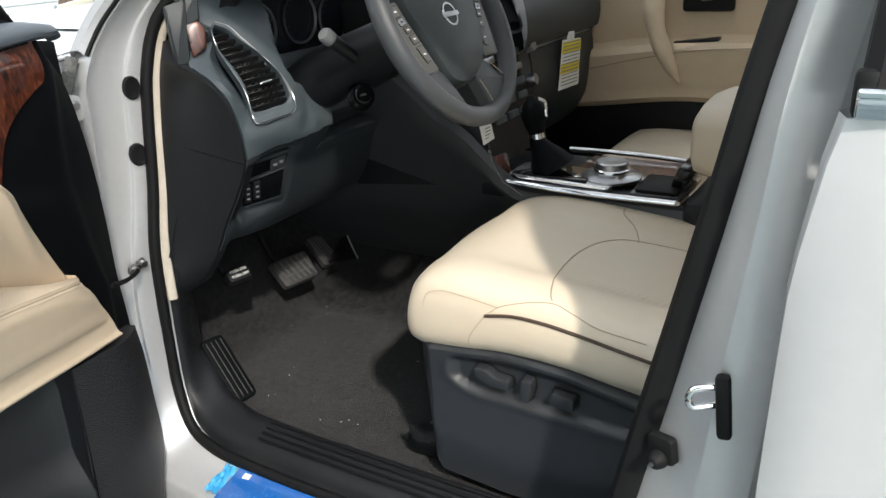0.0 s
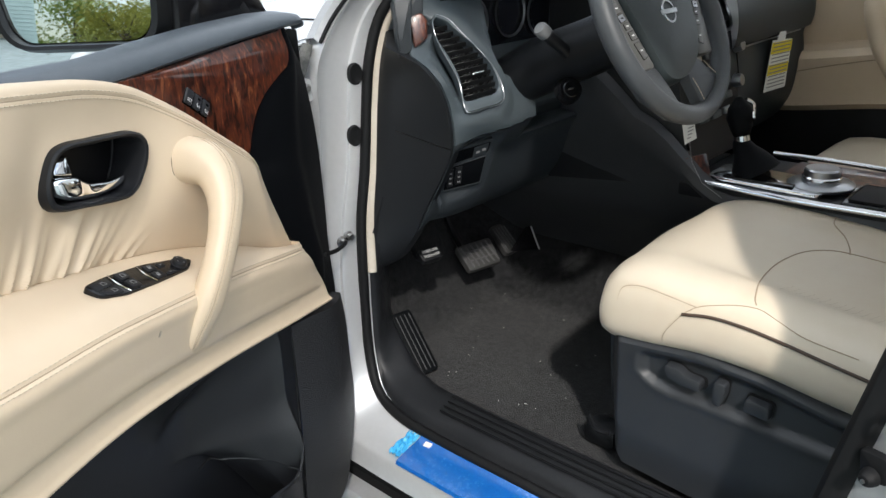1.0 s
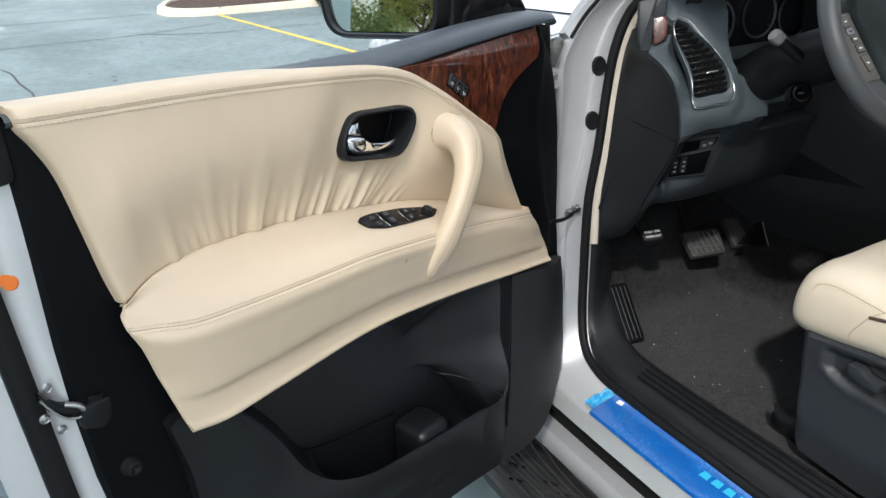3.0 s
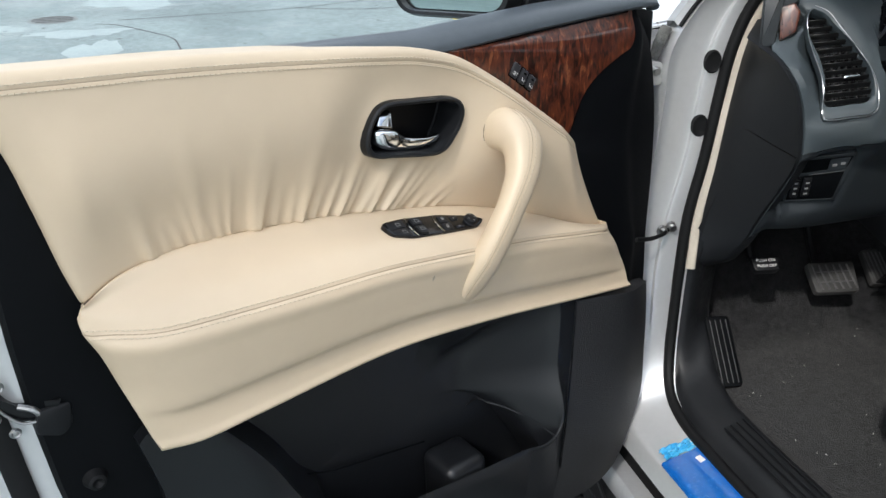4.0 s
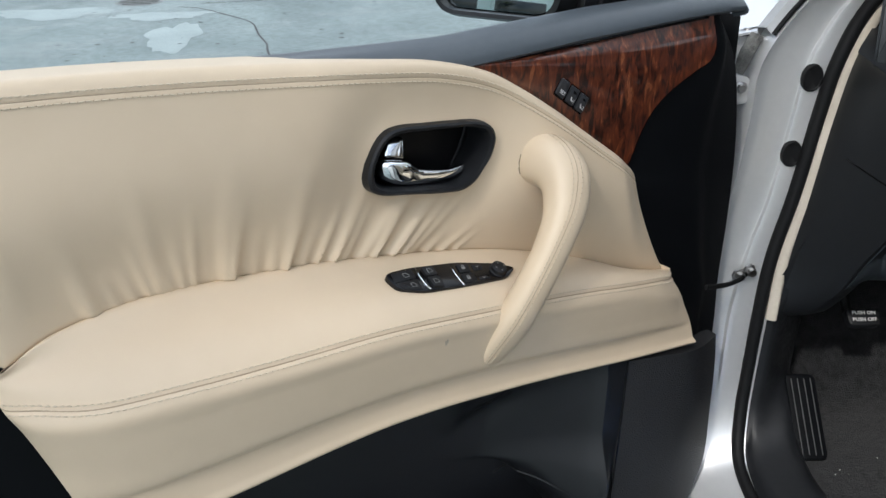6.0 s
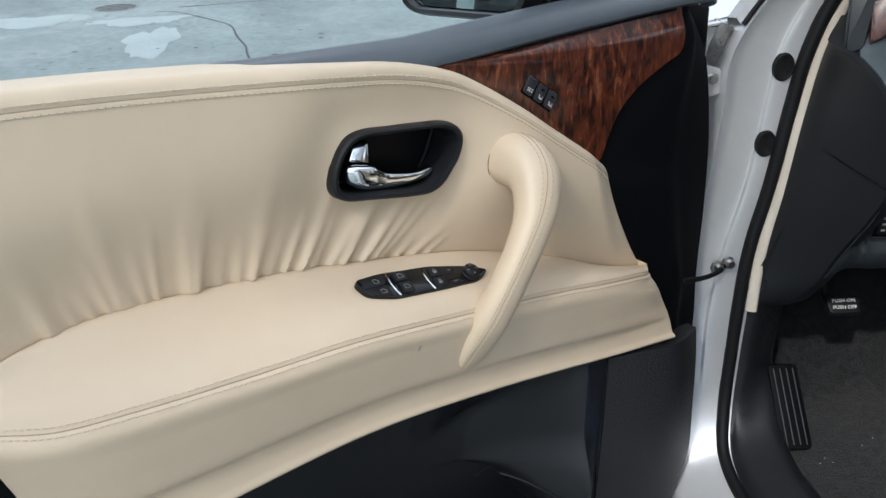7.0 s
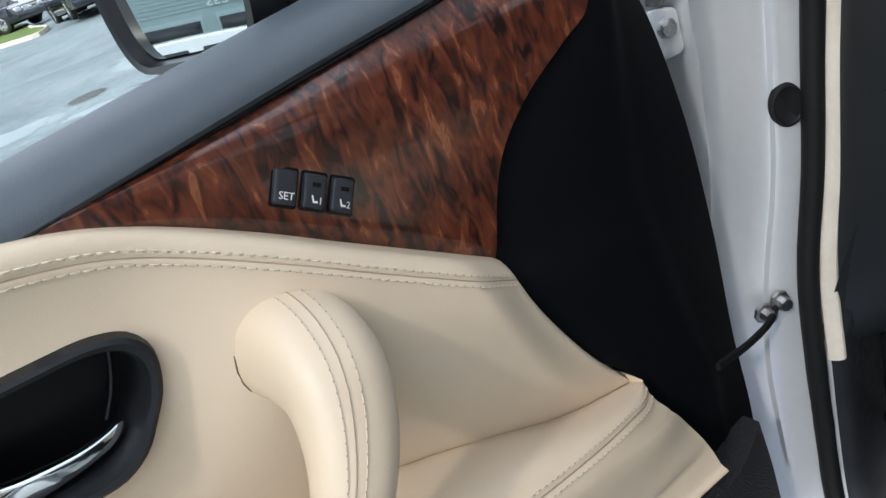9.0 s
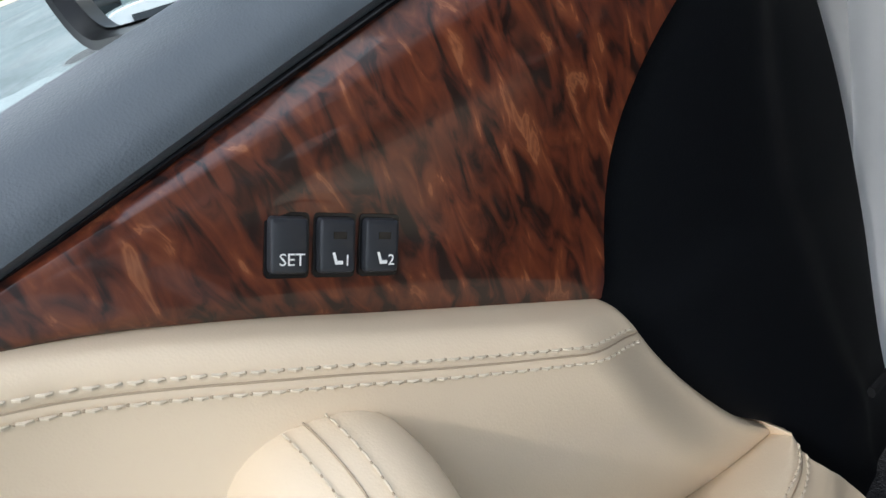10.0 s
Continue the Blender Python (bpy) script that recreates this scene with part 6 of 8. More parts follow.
# side vent
VENTBLACK = material("satin_black_louvre_plastic", (0.007, 0.0075, 0.0085), 0.36, spec=0.4, vary=(30, (0.010, 0.0105, 0.0115), 0.5))
_o = VENTLINE
_cx, _cy = 0.004, 0.0
_o = [(p.x, p.y) for p in spline([(x, y, 0) for x, y in _o + _o[:1]], 85)[:-1]]
_i = [(_cx + (x - _cx) * 0.85 - 0.008 * smooth01((y - 0.03) / 0.08), 0.012 + y * 0.83) for x, y in _o]
VENT = part("side_vent", ringplate(_o, _i, lambda a, b, c: VF(a, b, c + 0.004), -0.012, 0.006, -0.030), DASH, DASHBOARD, "charcoal surround of the side air vent")
for _sc, _cc in ((0.975, 0.0085),):
    _pt = [VF(_cx + (x - _cx) * _sc, y * _sc, _cc) for x, y in _o]
    part("vent_chrome_line", tube(_pt + _pt[:1], 0.0010, 8), SATIN, VENT, "thin satin silver line round the vent")
_bm = bmesh.new()
_bm.faces.new([_bm.verts.new(VF(a, b, -0.020)) for a, b in _i])
part("vent_cavity", _bm, GLOSSBLACK, VENT)
_va, _vb, _vc = VF(1, 0, 0) - VF(0, 0, 0), VF(0, 1, 0) - VF(0, 0, 0), VF(0, 0, 1) - VF(0, 0, 0)
_tilt = (_vb * 0.62 + _vc * 0.78).normalized()
def vent_span(b):
    """The inner outline's left and right sides at a height."""
    cross = []
    for (x0, y0), (x1, y1) in zip(_i, _i[1:] + _i[:1]):
        if (y0 > b) != (y1 > b):
            cross.append(x0 + (x1 - x0) * (b - y0) / (y1 - y0))
    return min(cross), max(cross)


for _k in range(12):
    _b = 0.102 - 0.0128 * _k
    _l, _r = vent_span(_b)
    part("louvre", box(VF((_l + _r) / 2, _b, -0.004), (_r - _l, 0.010, 0.0018), 0.0005, axes(_va, _tilt, _va.cross(_tilt)), segments=1), VENTBLACK, VENT)
    if _k > 4:
        for _j in range(6):
            part("vane", box(VF(_l + (_r - _l) * (_j + 0.5) / 6, _b + 0.004, -0.011), (0.0014, 0.0105, 0.010), 0.0, axes(_va, _vb, _vc)), BLACK, VENT)
_vt = axes(_va, _vb, _vc)
part("vent_tab", box(VF(0.014, 0.0005, 0.002), (0.026, 0.0045, 0.010), 0.0018, _vt), CHROME, VENT, "chrome-tipped louvre tab")
part("vent_wheel", tube([VF(-0.008, -0.0605, 0.0035), VF(0.003, -0.0600, 0.0048), VF(0.014, -0.0590, 0.0035)], 0.0042, 10, 14, flat=0.8), GLOSSBLACK, VENT, "ribbed thumb wheel")
for _a in (-0.022, 0.028):
    part("vent_symbol", box(VF(_a, -0.0600, 0.0058), (0.0050, 0.0050, 0.001), 0, _vt), WHITE, VENT)
_wf = frame_at((-1.0435, 0.0885, 1.4820), (0.62, 0.78, 0.0), (-0.235, 0.03, 0.97))
part("wood_accent", slab(rounded([(-0.020, 0.026), (0.006, 0.033), (0.016, 0.020), (0.014, -0.012), (0.008, -0.018), (-0.012, -0.030), (-0.0135, 0.0)], 0.004, 3), lambda a, b, c: _wf(a, b, c + 0.003), 0.02, 0.004), WOOD, DASHBOARD, "small lacquered wood accent")
part("corner_block", slab(rounded([(-0.042, -0.044), (-0.018, -0.036), (-0.008, 0.070), (-0.046, 0.060)], 0.003, 3), lambda a, b, c: _wf(a, b, c + 0.004), 0.05, 0.004), BLOCKGREY, DASHBOARD, "dark grey dash corner")
part("corner_block", slab(rounded([(-0.024, 0.022), (0.010, 0.034), (0.014, 0.085), (-0.020, 0.080)], 0.004, 3), lambda a, b, c: _wf(a, b, c - 0.002), 0.05, 0.004), BLOCKGREY, DASHBOARD, "dark grey dash corner")

# switch block under the vent
_sa, _sb, _sc = SF(1, 0, 0) - SF(0, 0, 0), SF(0, 1, 0) - SF(0, 0, 0), SF(0, 0, 1) - SF(0, 0, 0)
SWB2 = part("switch_block", slab(rounded(BLOCKLINE, 0.005, 3), lambda a, b, c: SF(a, b, c + 0.004), 0.03, 0.002), DASHLOW, DASHBOARD, "black dash switch block")
for _o in ([(-0.042, 0.019), (0.053, 0.029), (0.046, 0.000), (-0.044, -0.014)], [(-0.044, -0.020), (0.044, -0.007), (0.036, -0.076), (-0.046, -0.079)]):
    _e = rounded(_o, 0.004, 3)
    part("switch_recess", slab(_e, lambda a, b, c: SF(a, b, c + 0.0046), 0.002, 0.0004), BLACKSOFT, SWB2)
    part("recess_edge", tube([SF(x, y, 0.0050) for x, y in _e + _e[:1]], 0.0008, 5), BLOCKGREY, SWB2)
part("switch_cap", slab(rounded([(0.016, 0.021), (0.048, 0.0255), (0.0425, 0.000), (0.014, -0.006)], 0.003, 3), lambda a, b, c: SF(a, b, c + 0.0062), 0.003, 0.0006), DASHLOW, SWB2, "black twin switch")
for _a, _b in ((-0.034, -0.001), (0.024, 0.008), (0.037, 0.012)):
    part("switch_symbol", box(SF(_a, _b, 0.0066), (0.0075, 0.0055, 0.0006), 0.0, axes(_sa, _sb, _sc)), GREYPRINT, SWB2)
for _k in range(2):
    part("rocker_switch", box(SF(-0.034 + 0.019 * _k, -0.046 + 0.003 * _k, 0.006), (0.014, 0.046, 0.006), 0.002, axes(_sa, _sb, _sc)), BLACK, SWB2, "narrow black rocker switch")
    for _j in range(3):
        part("switch_symbol", box(SF(-0.034 + 0.019 * _k, -0.032 - 0.013 * _j, 0.0094), (0.006, 0.004, 0.0006), 0.0, axes(_sa, _sb, _sc)), GREYPRINT, SWB2)

# instruments
_rows = [[Vector((-1.09, 0.22 + 0.36 * u, 1.42 + 0.16 * v)) for u in np.linspace(0, 1, 8)] for v in (0, 0.5, 1)]
CLUSTER = part("instrument_panel", sheet(_rows), SCREEN, DASHBOARD, "dark instrument panel with round dials")
for _y, _z in ((0.285, 1.475), (0.415, 1.485), (0.53, 1.475)):
    _f = frame_at((-1.084, _y, _z), (0, 1, 0), (0, 0, 1))
    part("dial_ring", lathe([(0.048, 0.0), (0.050, 0.004), (0.052, 0.004), (0.053, 0.0)], _f, 40), SATIN, CLUSTER)
    for _k in range(14):
        _t = radians(-40 + 20 * _k)
        part("dial_mark", tube([_f(0.040 * math.cos(_t), 0.040 * math.sin(_t), 0.002), _f(0.045 * math.cos(_t), 0.045 * math.sin(_t), 0.002)], 0.0005, 4), GREYPRINT, CLUSTER)
part("cluster_hood", sheet([spline([(-1.20, y, 1.60), (-1.02, y, 1.605), (-0.985, y, 1.585), (-1.00, y, 1.560), (-1.09, y, 1.575)], 16) for y in np.linspace(0.17, 0.62, 10)]), DASH, DASHBOARD)
part("column_shroud", tube([(-1.02, 0.300, 1.345), (-0.92, 0.292, 1.395), (-0.80, 0.286, 1.440), (-0.735, 0.286, 1.468)], [0.052, 0.056, 0.054, 0.050], 20, 20), BLACK, DASHBOARD, "black steering column shroud")
_f = frame_at((-0.819, 0.250, 1.366), (0.5, 0.86, 0.1), (-0.4, 0.1, 0.9))
part("ignition_ring", lathe([(0.0, 0.012), (0.014, 0.012), (0.016, 0.010), (0.021, 0.010), (0.024, 0.004), (0.026, -0.01)], _f, 24), GLOSSBLACK, DASHBOARD, "round ignition switch")
part("ignition_key_slot", box(_f(0, 0, 0.013), (0.003, 0.020, 0.003), 0.0), SATIN, DASHBOARD)
STALKTIP = material("grey_stalk_tip", (0.14, 0.143, 0.147), 0.5)
STALK = part("indicator_stalk", tube([(-0.815, 0.262, 1.420), (-0.822, 0.225, 1.448), (-0.833, 0.184, 1.480)], [0.014, 0.012, 0.011, 0.012, 0.0125], 14, 20), BLACK, DASHBOARD, "indicator stalk with a pale grey tip")
part("stalk_tip", lathe([(0.0, 0.006), (0.011, 0.005), (0.0135, 0.0), (0.0135, -0.014), (0.010, -0.018)], frame_at((-0.834, 0.180, 1.483), (0.94, -0.20, 0.0), (0.12, 0.56, 0.75)), 20), STALKTIP, STALK)

# ---- steering wheel ----
PADGREY = material("warm_grey_button_pad", (0.085, 0.083, 0.078), 0.38, vary=(20, (0.10, 0.097, 0.09), 0.5))
WC = Vector((-0.657, 0.288, 1.501))
WF = frame_at(WC, (0.0, 1, 0), (-0.434, 0, 0.901))
WHEELT = empty("steering_wheel", WC, "grey leather steering wheel with buttons on its spokes", "steering wheel")
GREYHIDE = material("grey_wheel_leather", (0.052, 0.057, 0.062), 0.42, grain=(300, 0.0003), voronoi=(700, 0.0003), vary=(10, (0.061, 0.066, 0.071), 0.6))
_ring = [WF(0.178 * math.cos(k), 0.178 * math.sin(k), 0.0) for k in np.linspace(0, 2 * math.pi, 73)[:-1]]
_rows = []
for _k in range(72):
    _t = 2 * math.pi * _k / 72
    _c = Vector((math.cos(_t), math.sin(_t)))
    _rows.append([WF(_c.x * (0.178 + 0.0165 * math.cos(a)), _c.y * (0.178 + 0.0165 * math.cos(a)), 0.0185 * math.sin(a)) for a in np.linspace(0, 2 * math.pi, 17)[:-1]])
_rows.append(_rows[0])
part("rim", sheet(_rows, True), GREYHIDE, WHEELT, "grey leather-wrapped rim")
_wa, _wb, _wc = WF(1, 0, 0) - WC, WF(0, 1, 0) - WC, WF(0, 0, 1) - WC
_hub = rounded([(-0.120, 0.075), (0.085, 0.075), (0.094, 0.010), (0.082, -0.045), (0.056, -0.080), (0.028, -0.100), (-0.007, -0.114), (-0.047, -0.119), (-0.080, -0.108), (-0.092, -0.071), (-0.112, -0.004), (-0.130, 0.030)], 0.02, 4)
_rows = [[WF(-0.02 + (x + 0.02) * k, -0.02 + (y + 0.02) * k, h) for x, y in _hub] for k, h in ((1.0, -0.030), (1.0, -0.002), (0.985, 0.006), (0.95, 0.012), (0.6, 0.019), (0.2, 0.022), (0.0, 0.022))]
AIRBAG = part("airbag_cover", sheet(_rows, True), DASHFAR, WHEELT, "charcoal airbag cover with a chrome emblem")
_ef = frame_at(WF(-0.020, -0.001, 0.0195), _wa, _wb)
part("emblem_ring", lathe([(0.0165, 0.0), (0.0170, 0.0035), (0.0205, 0.0035), (0.0215, 0.0)], _ef, 30), CHROME, AIRBAG)
part("emblem_bar", box(_ef(0, 0, 0.003), (0.052, 0.008, 0.003), 0.001, axes(_wa, _wb, _wc)), SATIN, AIRBAG)
part("print_bar", box(WF(-0.004, -0.046, 0.0185), (0.016, 0.004, 0.001), 0, axes(_wa, _wb, _wc)), TRIMGREY, AIRBAG)
for _s in (-1, 1):
    _x = (lambda v: v) if _s < 0 else (lambda v: -v - 0.035)
    _pad = part("button_pad", slab(rounded([(_x(-0.172), 0.034), (_x(-0.134), 0.040), (_x(-0.124), 0.0), (_x(-0.096), -0.082), (_x(-0.150), -0.085), (_x(-0.160), -0.040)], 0.006, 3), lambda a, b, c: WF(a, b, c + 0.0065), 0.022, 0.003), PADGREY, WHEELT, "brown-grey button pad")
    for _o in ([(-0.158, 0.030), (-0.146, 0.032), (-0.141, 0.016), (-0.158, 0.013)], [(-0.155, 0.010), (-0.139, 0.013), (-0.134, 0.002), (-0.151, -0.001)], [(-0.147, -0.004), (-0.132, -0.002), (-0.128, -0.011), (-0.144, -0.014)], [(-0.142, -0.018), (-0.125, -0.016), (-0.119, -0.030), (-0.138, -0.032)], [(-0.136, -0.038), (-0.118, -0.036), (-0.110, -0.062), (-0.124, -0.066)]):
        _q = rounded([(_x(x), y) for x, y in _o], 0.002, 3)
        _bt = part("button", slab(_q, lambda a, b, c: WF(a, b, c + 0.0082), 0.004, 0.0008), SATIN if _o[0][0] == -0.155 else PADGREY, _pad)
        part("button_gap", tube([WF(x, y, 0.0070) for x, y in _q + _q[:1]], 0.0008, 5), GLOSSBLACK, _pad)
        part("symbol", box(WF(sum(p[0] for p in _q) / len(_q), sum(p[1] for p in _q) / len(_q), 0.0084), (0.007, 0.0022, 0.0005), 0, axes(_wa, _wb, _wc)), WHITE if _o[0][0] != -0.155 else BLACK, _bt)
    part("spoke", slab(rounded([(_x(-0.165), -0.070), (_x(-0.090), -0.080), (_x(-0.068), -0.118), (_x(-0.052), -0.158), (_x(-0.085), -0.172), (_x(-0.150), -0.118)], 0.012, 4) if _s < 0 else rounded([(0.003, -0.108), (0.061, -0.084), (0.092, -0.120), (0.120, -0.128), (0.085, -0.166), (0.018, -0.172)], 0.010, 4), lambda a, b, c: WF(a, b, c + 0.004), 0.020, 0.005), GREYHIDE, WHEELT, "grey leather lower spoke")
for _p in ([(-0.150, -0.092), (-0.132, -0.110), (-0.122, -0.124)], [(0.010, -0.118), (0.018, -0.140), (0.022, -0.160)], [(0.068, -0.094), (0.082, -0.108), (0.098, -0.122)]):
    part("stitching", stitches([WF(x, y, 0.006) for x, y in _p], 0.005, 0.0042, 0.0009, 0.001, _wc), THREAD, WHEELT)

# ---- centre stack, console and its fittings ----
STACK = empty("centre_stack", (-0.78, 0.66, 1.15), "dark centre stack with display and rows of buttons", "car console")
part("stack_face", sheet([spline([(-0.90, y, 1.58), (-0.80, y, 1.50), (-0.755, y, 1.36), (-0.735, y, 1.26), (-0.70, y, 1.16)], 24) for y in np.linspace(0.555, 0.84, 10)]), BLACK, STACK)
part("stack_flank", sheet([[p, p + Vector((-0.02, -0.012, 0)), Vector((-1.06, 0.530, p.z - 0.03))] for p in spline([(-0.90, 0.555, 1.58), (-0.80, 0.555, 1.50), (-0.755, 0.555, 1.36), (-0.735, 0.555, 1.26), (-0.70, 0.555, 1.12)], 24)]), BLACK, STACK)
part("stack_flank", sheet([[p, p + Vector((-0.02, 0.012, 0)), Vector((-1.06, 0.865, p.z - 0.03))] for p in spline([(-0.90, 0.84, 1.58), (-0.80, 0.84, 1.50), (-0.755, 0.84, 1.36), (-0.735, 0.84, 1.26), (-0.70, 0.84, 1.12)], 24)]), BLACK, STACK)
_k0 = frame_at((-0.760, 0.70, 1.385), (0, 1, 0), (-0.30, 0, 0.95))
part("display", box((-0.785, 0.715, 1.475), (0.02, 0.19, 0.09), 0.006, Euler((0, radians(-28), 0)).to_matrix()), SCREEN, STACK, "glossy navigation display")
part("display_trim", tube([(-0.765, 0.60, 1.418), (-0.765, 0.72, 1.420), (-0.765, 0.835, 1.424), (-0.80, 0.84, 1.50)], 0.004, 6, 20), SATIN, STACK)
for _r in range(5):
    for _c in range(3):
        part("stack_button", box((-0.752 + 0.012 * _r * 0.6, 0.63 + 0.065 * _c, 1.375 - 0.032 * _r), (0.010, 0.048, 0.016), 0.003, Euler((0, radians(-14), 0)).to_matrix()), DASH if (_r + _c) % 3 else SATIN, STACK)
part("stack_knob", lathe([(0.0, 0.02), (0.013, 0.02), (0.015, 0.014), (0.016, 0.0)], frame_at((-0.742, 0.825, 1.30), (0, 1, 0), (-0.2, 0, 0.97)), 20), SATIN, STACK)
part("stack_knob_upper", lathe([(0.0, 0.02), (0.013, 0.02), (0.015, 0.014), (0.016, 0.0)], frame_at((-0.748, 0.825, 1.38), (0, 1, 0), (-0.2, 0, 0.97)), 20), SATIN, STACK)
part("paper_label", slab([(-0.018, -0.022), (0.018, -0.018), (0.018, 0.022), (-0.016, 0.020)], frame_at((-0.690, 0.495, 1.252), (0.25, 0.95, 0.1), (-0.2, 0, 0.97)), 0.001), PAPER, STACK, "small white paper label")
for _k in range(4):
    part("print_line", box((-0.6875, 0.495, 1.262 - 0.007 * _k), (0.001, 0.024, 0.0018), 0), GREYPRINT, STACK)

CONSOLE = empty("centre_console", (-0.45, 0.62, 0.80), "centre console with wood, chrome rails and shifter", "car console")
_rows = []
for _x in np.linspace(-1.40, 0.10, 40):
    _t = smooth01((-0.60 - _x) / 0.22)
    _top = 1.135 + 0.13 * _t + 0.75 * max(0.0, -0.80 - _x) * smooth01((-0.78 - _x) / 0.1)
    _top = min(_top, 1.42)
    _y = 0.490 + 0.015 * _t
    _in = 0.065 * smooth01((-0.50 - _x) / 0.12)
    _rows.append(spline([(_x, 0.72 + _in, 0.70), (_x, 0.66 + _in, 0.80), (_x, 0.575 + _in * 0.95, 0.95), (_x, _y + 0.02 + _in * 0.5, 1.06), (_x, _y, _top - 0.02), (_x, _y + 0.012, _top), (_x, _y + 0.03, _top + 0.003)], 24))
part("console_side", sheet(_rows), CONSOLEHIDE, CONSOLE, "dark stitched console side")
_kp = frame_at((-1.190, 0.622, 0.862), (0.35, 0.93, 0.0), (-0.20, 0.05, 0.97))
part("kick_plate", slab(rounded([(-0.060, -0.020), (0.030, -0.032), (0.012, 0.036), (-0.004, 0.036)], 0.004, 3), _kp, 0.004, 0.001), GLOSSBLACK, CONSOLE)
part("plate_edge", tube([_kp(0.030, -0.032, 0.001), _kp(0.021, 0.0, 0.001), _kp(0.012, 0.036, 0.001)], 0.0022, 6, 12), TRIMGREY, CONSOLE)
part("stitching", stitches([(-0.69, 0.497, 1.235), (-0.68, 0.496, 1.19), (-0.655, 0.495, 1.15), (-0.60, 0.497, 1.118), (-0.52, 0.497, 1.105)], 0.006, 0.004, 0.0008, 0.0008, (0, -1, 0.2)), TRIMGREY, CONSOLE)
part("console_top", box((-0.40, 0.635, 1.128), (0.62, 0.27, 0.03), 0.006), BLACK, CONSOLE)
part("wood_inlay", box((-0.40, 0.675, 1.1455), (0.30, 0.17, 0.008), 0.003), WOOD, CONSOLE, "lacquered wood inlay")
part("wood_inlay_front", slab(rounded([(-0.02, -0.035), (0.03, -0.03), (0.04, 0.035), (-0.03, 0.035)], 0.008, 3), frame_at((-0.680, 0.530, 1.160), (0.3, 0.95, 0), (-0.4, 0.1, 0.9)), 0.006, 0.002), WOOD, CONSOLE, "small wood panel")
part("chrome_rail", tube([(-0.655, 0.508, 1.148), (-0.50, 0.496, 1.146), (-0.30, 0.498, 1.146)], 0.0075, 10, 30, flat=0.8), CHROME, CONSOLE, "chrome side rail")
part("chrome_rail", tube([(-0.62, 0.79, 1.150), (-0.45, 0.79, 1.150), (-0.28, 0.76, 1.150)], 0.006, 10, 30), CHROME, CONSOLE, "chrome side rail")
part("chrome_end", tube([(-0.300, 0.498, 1.147), (-0.290, 0.56, 1.150), (-0.285, 0.66, 1.152)], 0.010, 8, 16, flat=0.5), CHROME, CONSOLE)
part("shift_plate", slab(rounded([(-0.09, -0.055), (0.14, -0.060), (0.14, 0.05), (-0.09, 0.06)], 0.02, 4), frame_at((-0.575, 0.585, 1.156), (1, 0, -0.02), (0, 1, 0)), 0.012, 0.004), CHROME, CONSOLE, "polished shifter surround")
part("gate", box((-0.560, 0.545, 1.1575), (0.14, 0.02, 0.004), 0.001), GLOSSBLACK, CONSOLE)
part("shift_boot", tube([(-0.585, 0.595, 1.158), (-0.600, 0.593, 1.185), (-0.618, 0.592, 1.215), (-0.620, 0.592, 1.225)], [0.052, 0.040, 0.024, 0.016], 16, 14), BLACKSOFT, CONSOLE, "black leather shift boot")
part("shift_collar", tube([(-0.618, 0.592, 1.222), (-0.621, 0.592, 1.234)], 0.0165, 14), CHROME, CONSOLE)
part("shift_knob", tube([(-0.621, 0.592, 1.232), (-0.626, 0.592, 1.265), (-0.632, 0.592, 1.295), (-0.634, 0.592, 1.312)], [0.016, 0.023, 0.028, 0.022, 0.006], 18, 20), BLACKSOFT, CONSOLE, "black leather shift knob")
part("knob_trim", tube([(-0.612, 0.575, 1.312), (-0.603, 0.592, 1.300), (-0.600, 0.592, 1.270)], 0.004, 8, 14), CHROME, CONSOLE)
_f = frame_at((-0.458, 0.602, 1.150), (1, 0, 0), (0, 1, 0))
DIAL = part("mode_dial", lathe([(0.062, 0.0), (0.062, 0.006), (0.056, 0.010), (0.036, 0.012), (0.034, 0.014), (0.033, 0.034), (0.030, 0.037), (0.012, 0.037), (0.0, 0.036)], _f, 40), SATIN, CONSOLE, "silver rotary mode dial")
part("dial_ring", lathe([(0.0345, 0.014), (0.0365, 0.016), (0.0365, 0.020), (0.034, 0.022)], _f, 40), CHROME, DIAL)
part("cup_holder", box((-0.345, 0.575, 1.1485), (0.10, 0.135, 0.010), 0.006), GLOSSBLACK, CONSOLE, "open black cup holder")
part("cup_well", box((-0.345, 0.575, 1.1560), (0.080, 0.110, 0.004), 0.004), RUBBER, CONSOLE)
part("cup_lid", box((-0.305, 0.60, 1.175), (0.030, 0.09, 0.045), 0.006, Euler((0, radians(20), 0)).to_matrix()), GLOSSBLACK, CONSOLE)
part("console_bin", box((-0.13, 0.61, 1.08), (0.32, 0.26, 0.16), 0.03), BLACK, CONSOLE)
_rows = []
for _x, _k in ((-0.285, 0.30), (-0.284, 0.62), (-0.272, 0.86), (-0.245, 0.97), (-0.20, 1.0), (0.0, 1.02), (0.15, 1.0)):
    _cz = 1.262 + 0.05 * (_x + 0.28)
    _rows.append([Vector((_x, 0.60 + 0.140 * _k * math.copysign(abs(math.cos(a)) ** 0.55, math.cos(a)), _cz + 0.072 * _k * math.copysign(abs(math.sin(a)) ** 0.55, math.sin(a)) + 0.35 * (_x + 0.285) * 0.3)) for a in np.linspace(0, 2 * math.pi, 41)[:-1]])
LID = part("armrest_lid", sheet(_rows, True), SEATHIDE, CONSOLE, "padded beige leather armrest lid")
part("stitching", stitches([(-0.268, 0.50, 1.300), (-0.270, 0.58, 1.302), (-0.268, 0.68, 1.300)], 0.006, 0.004, 0.0008, 0.0008, (-1, 0, 0.3)), THREAD, LID)
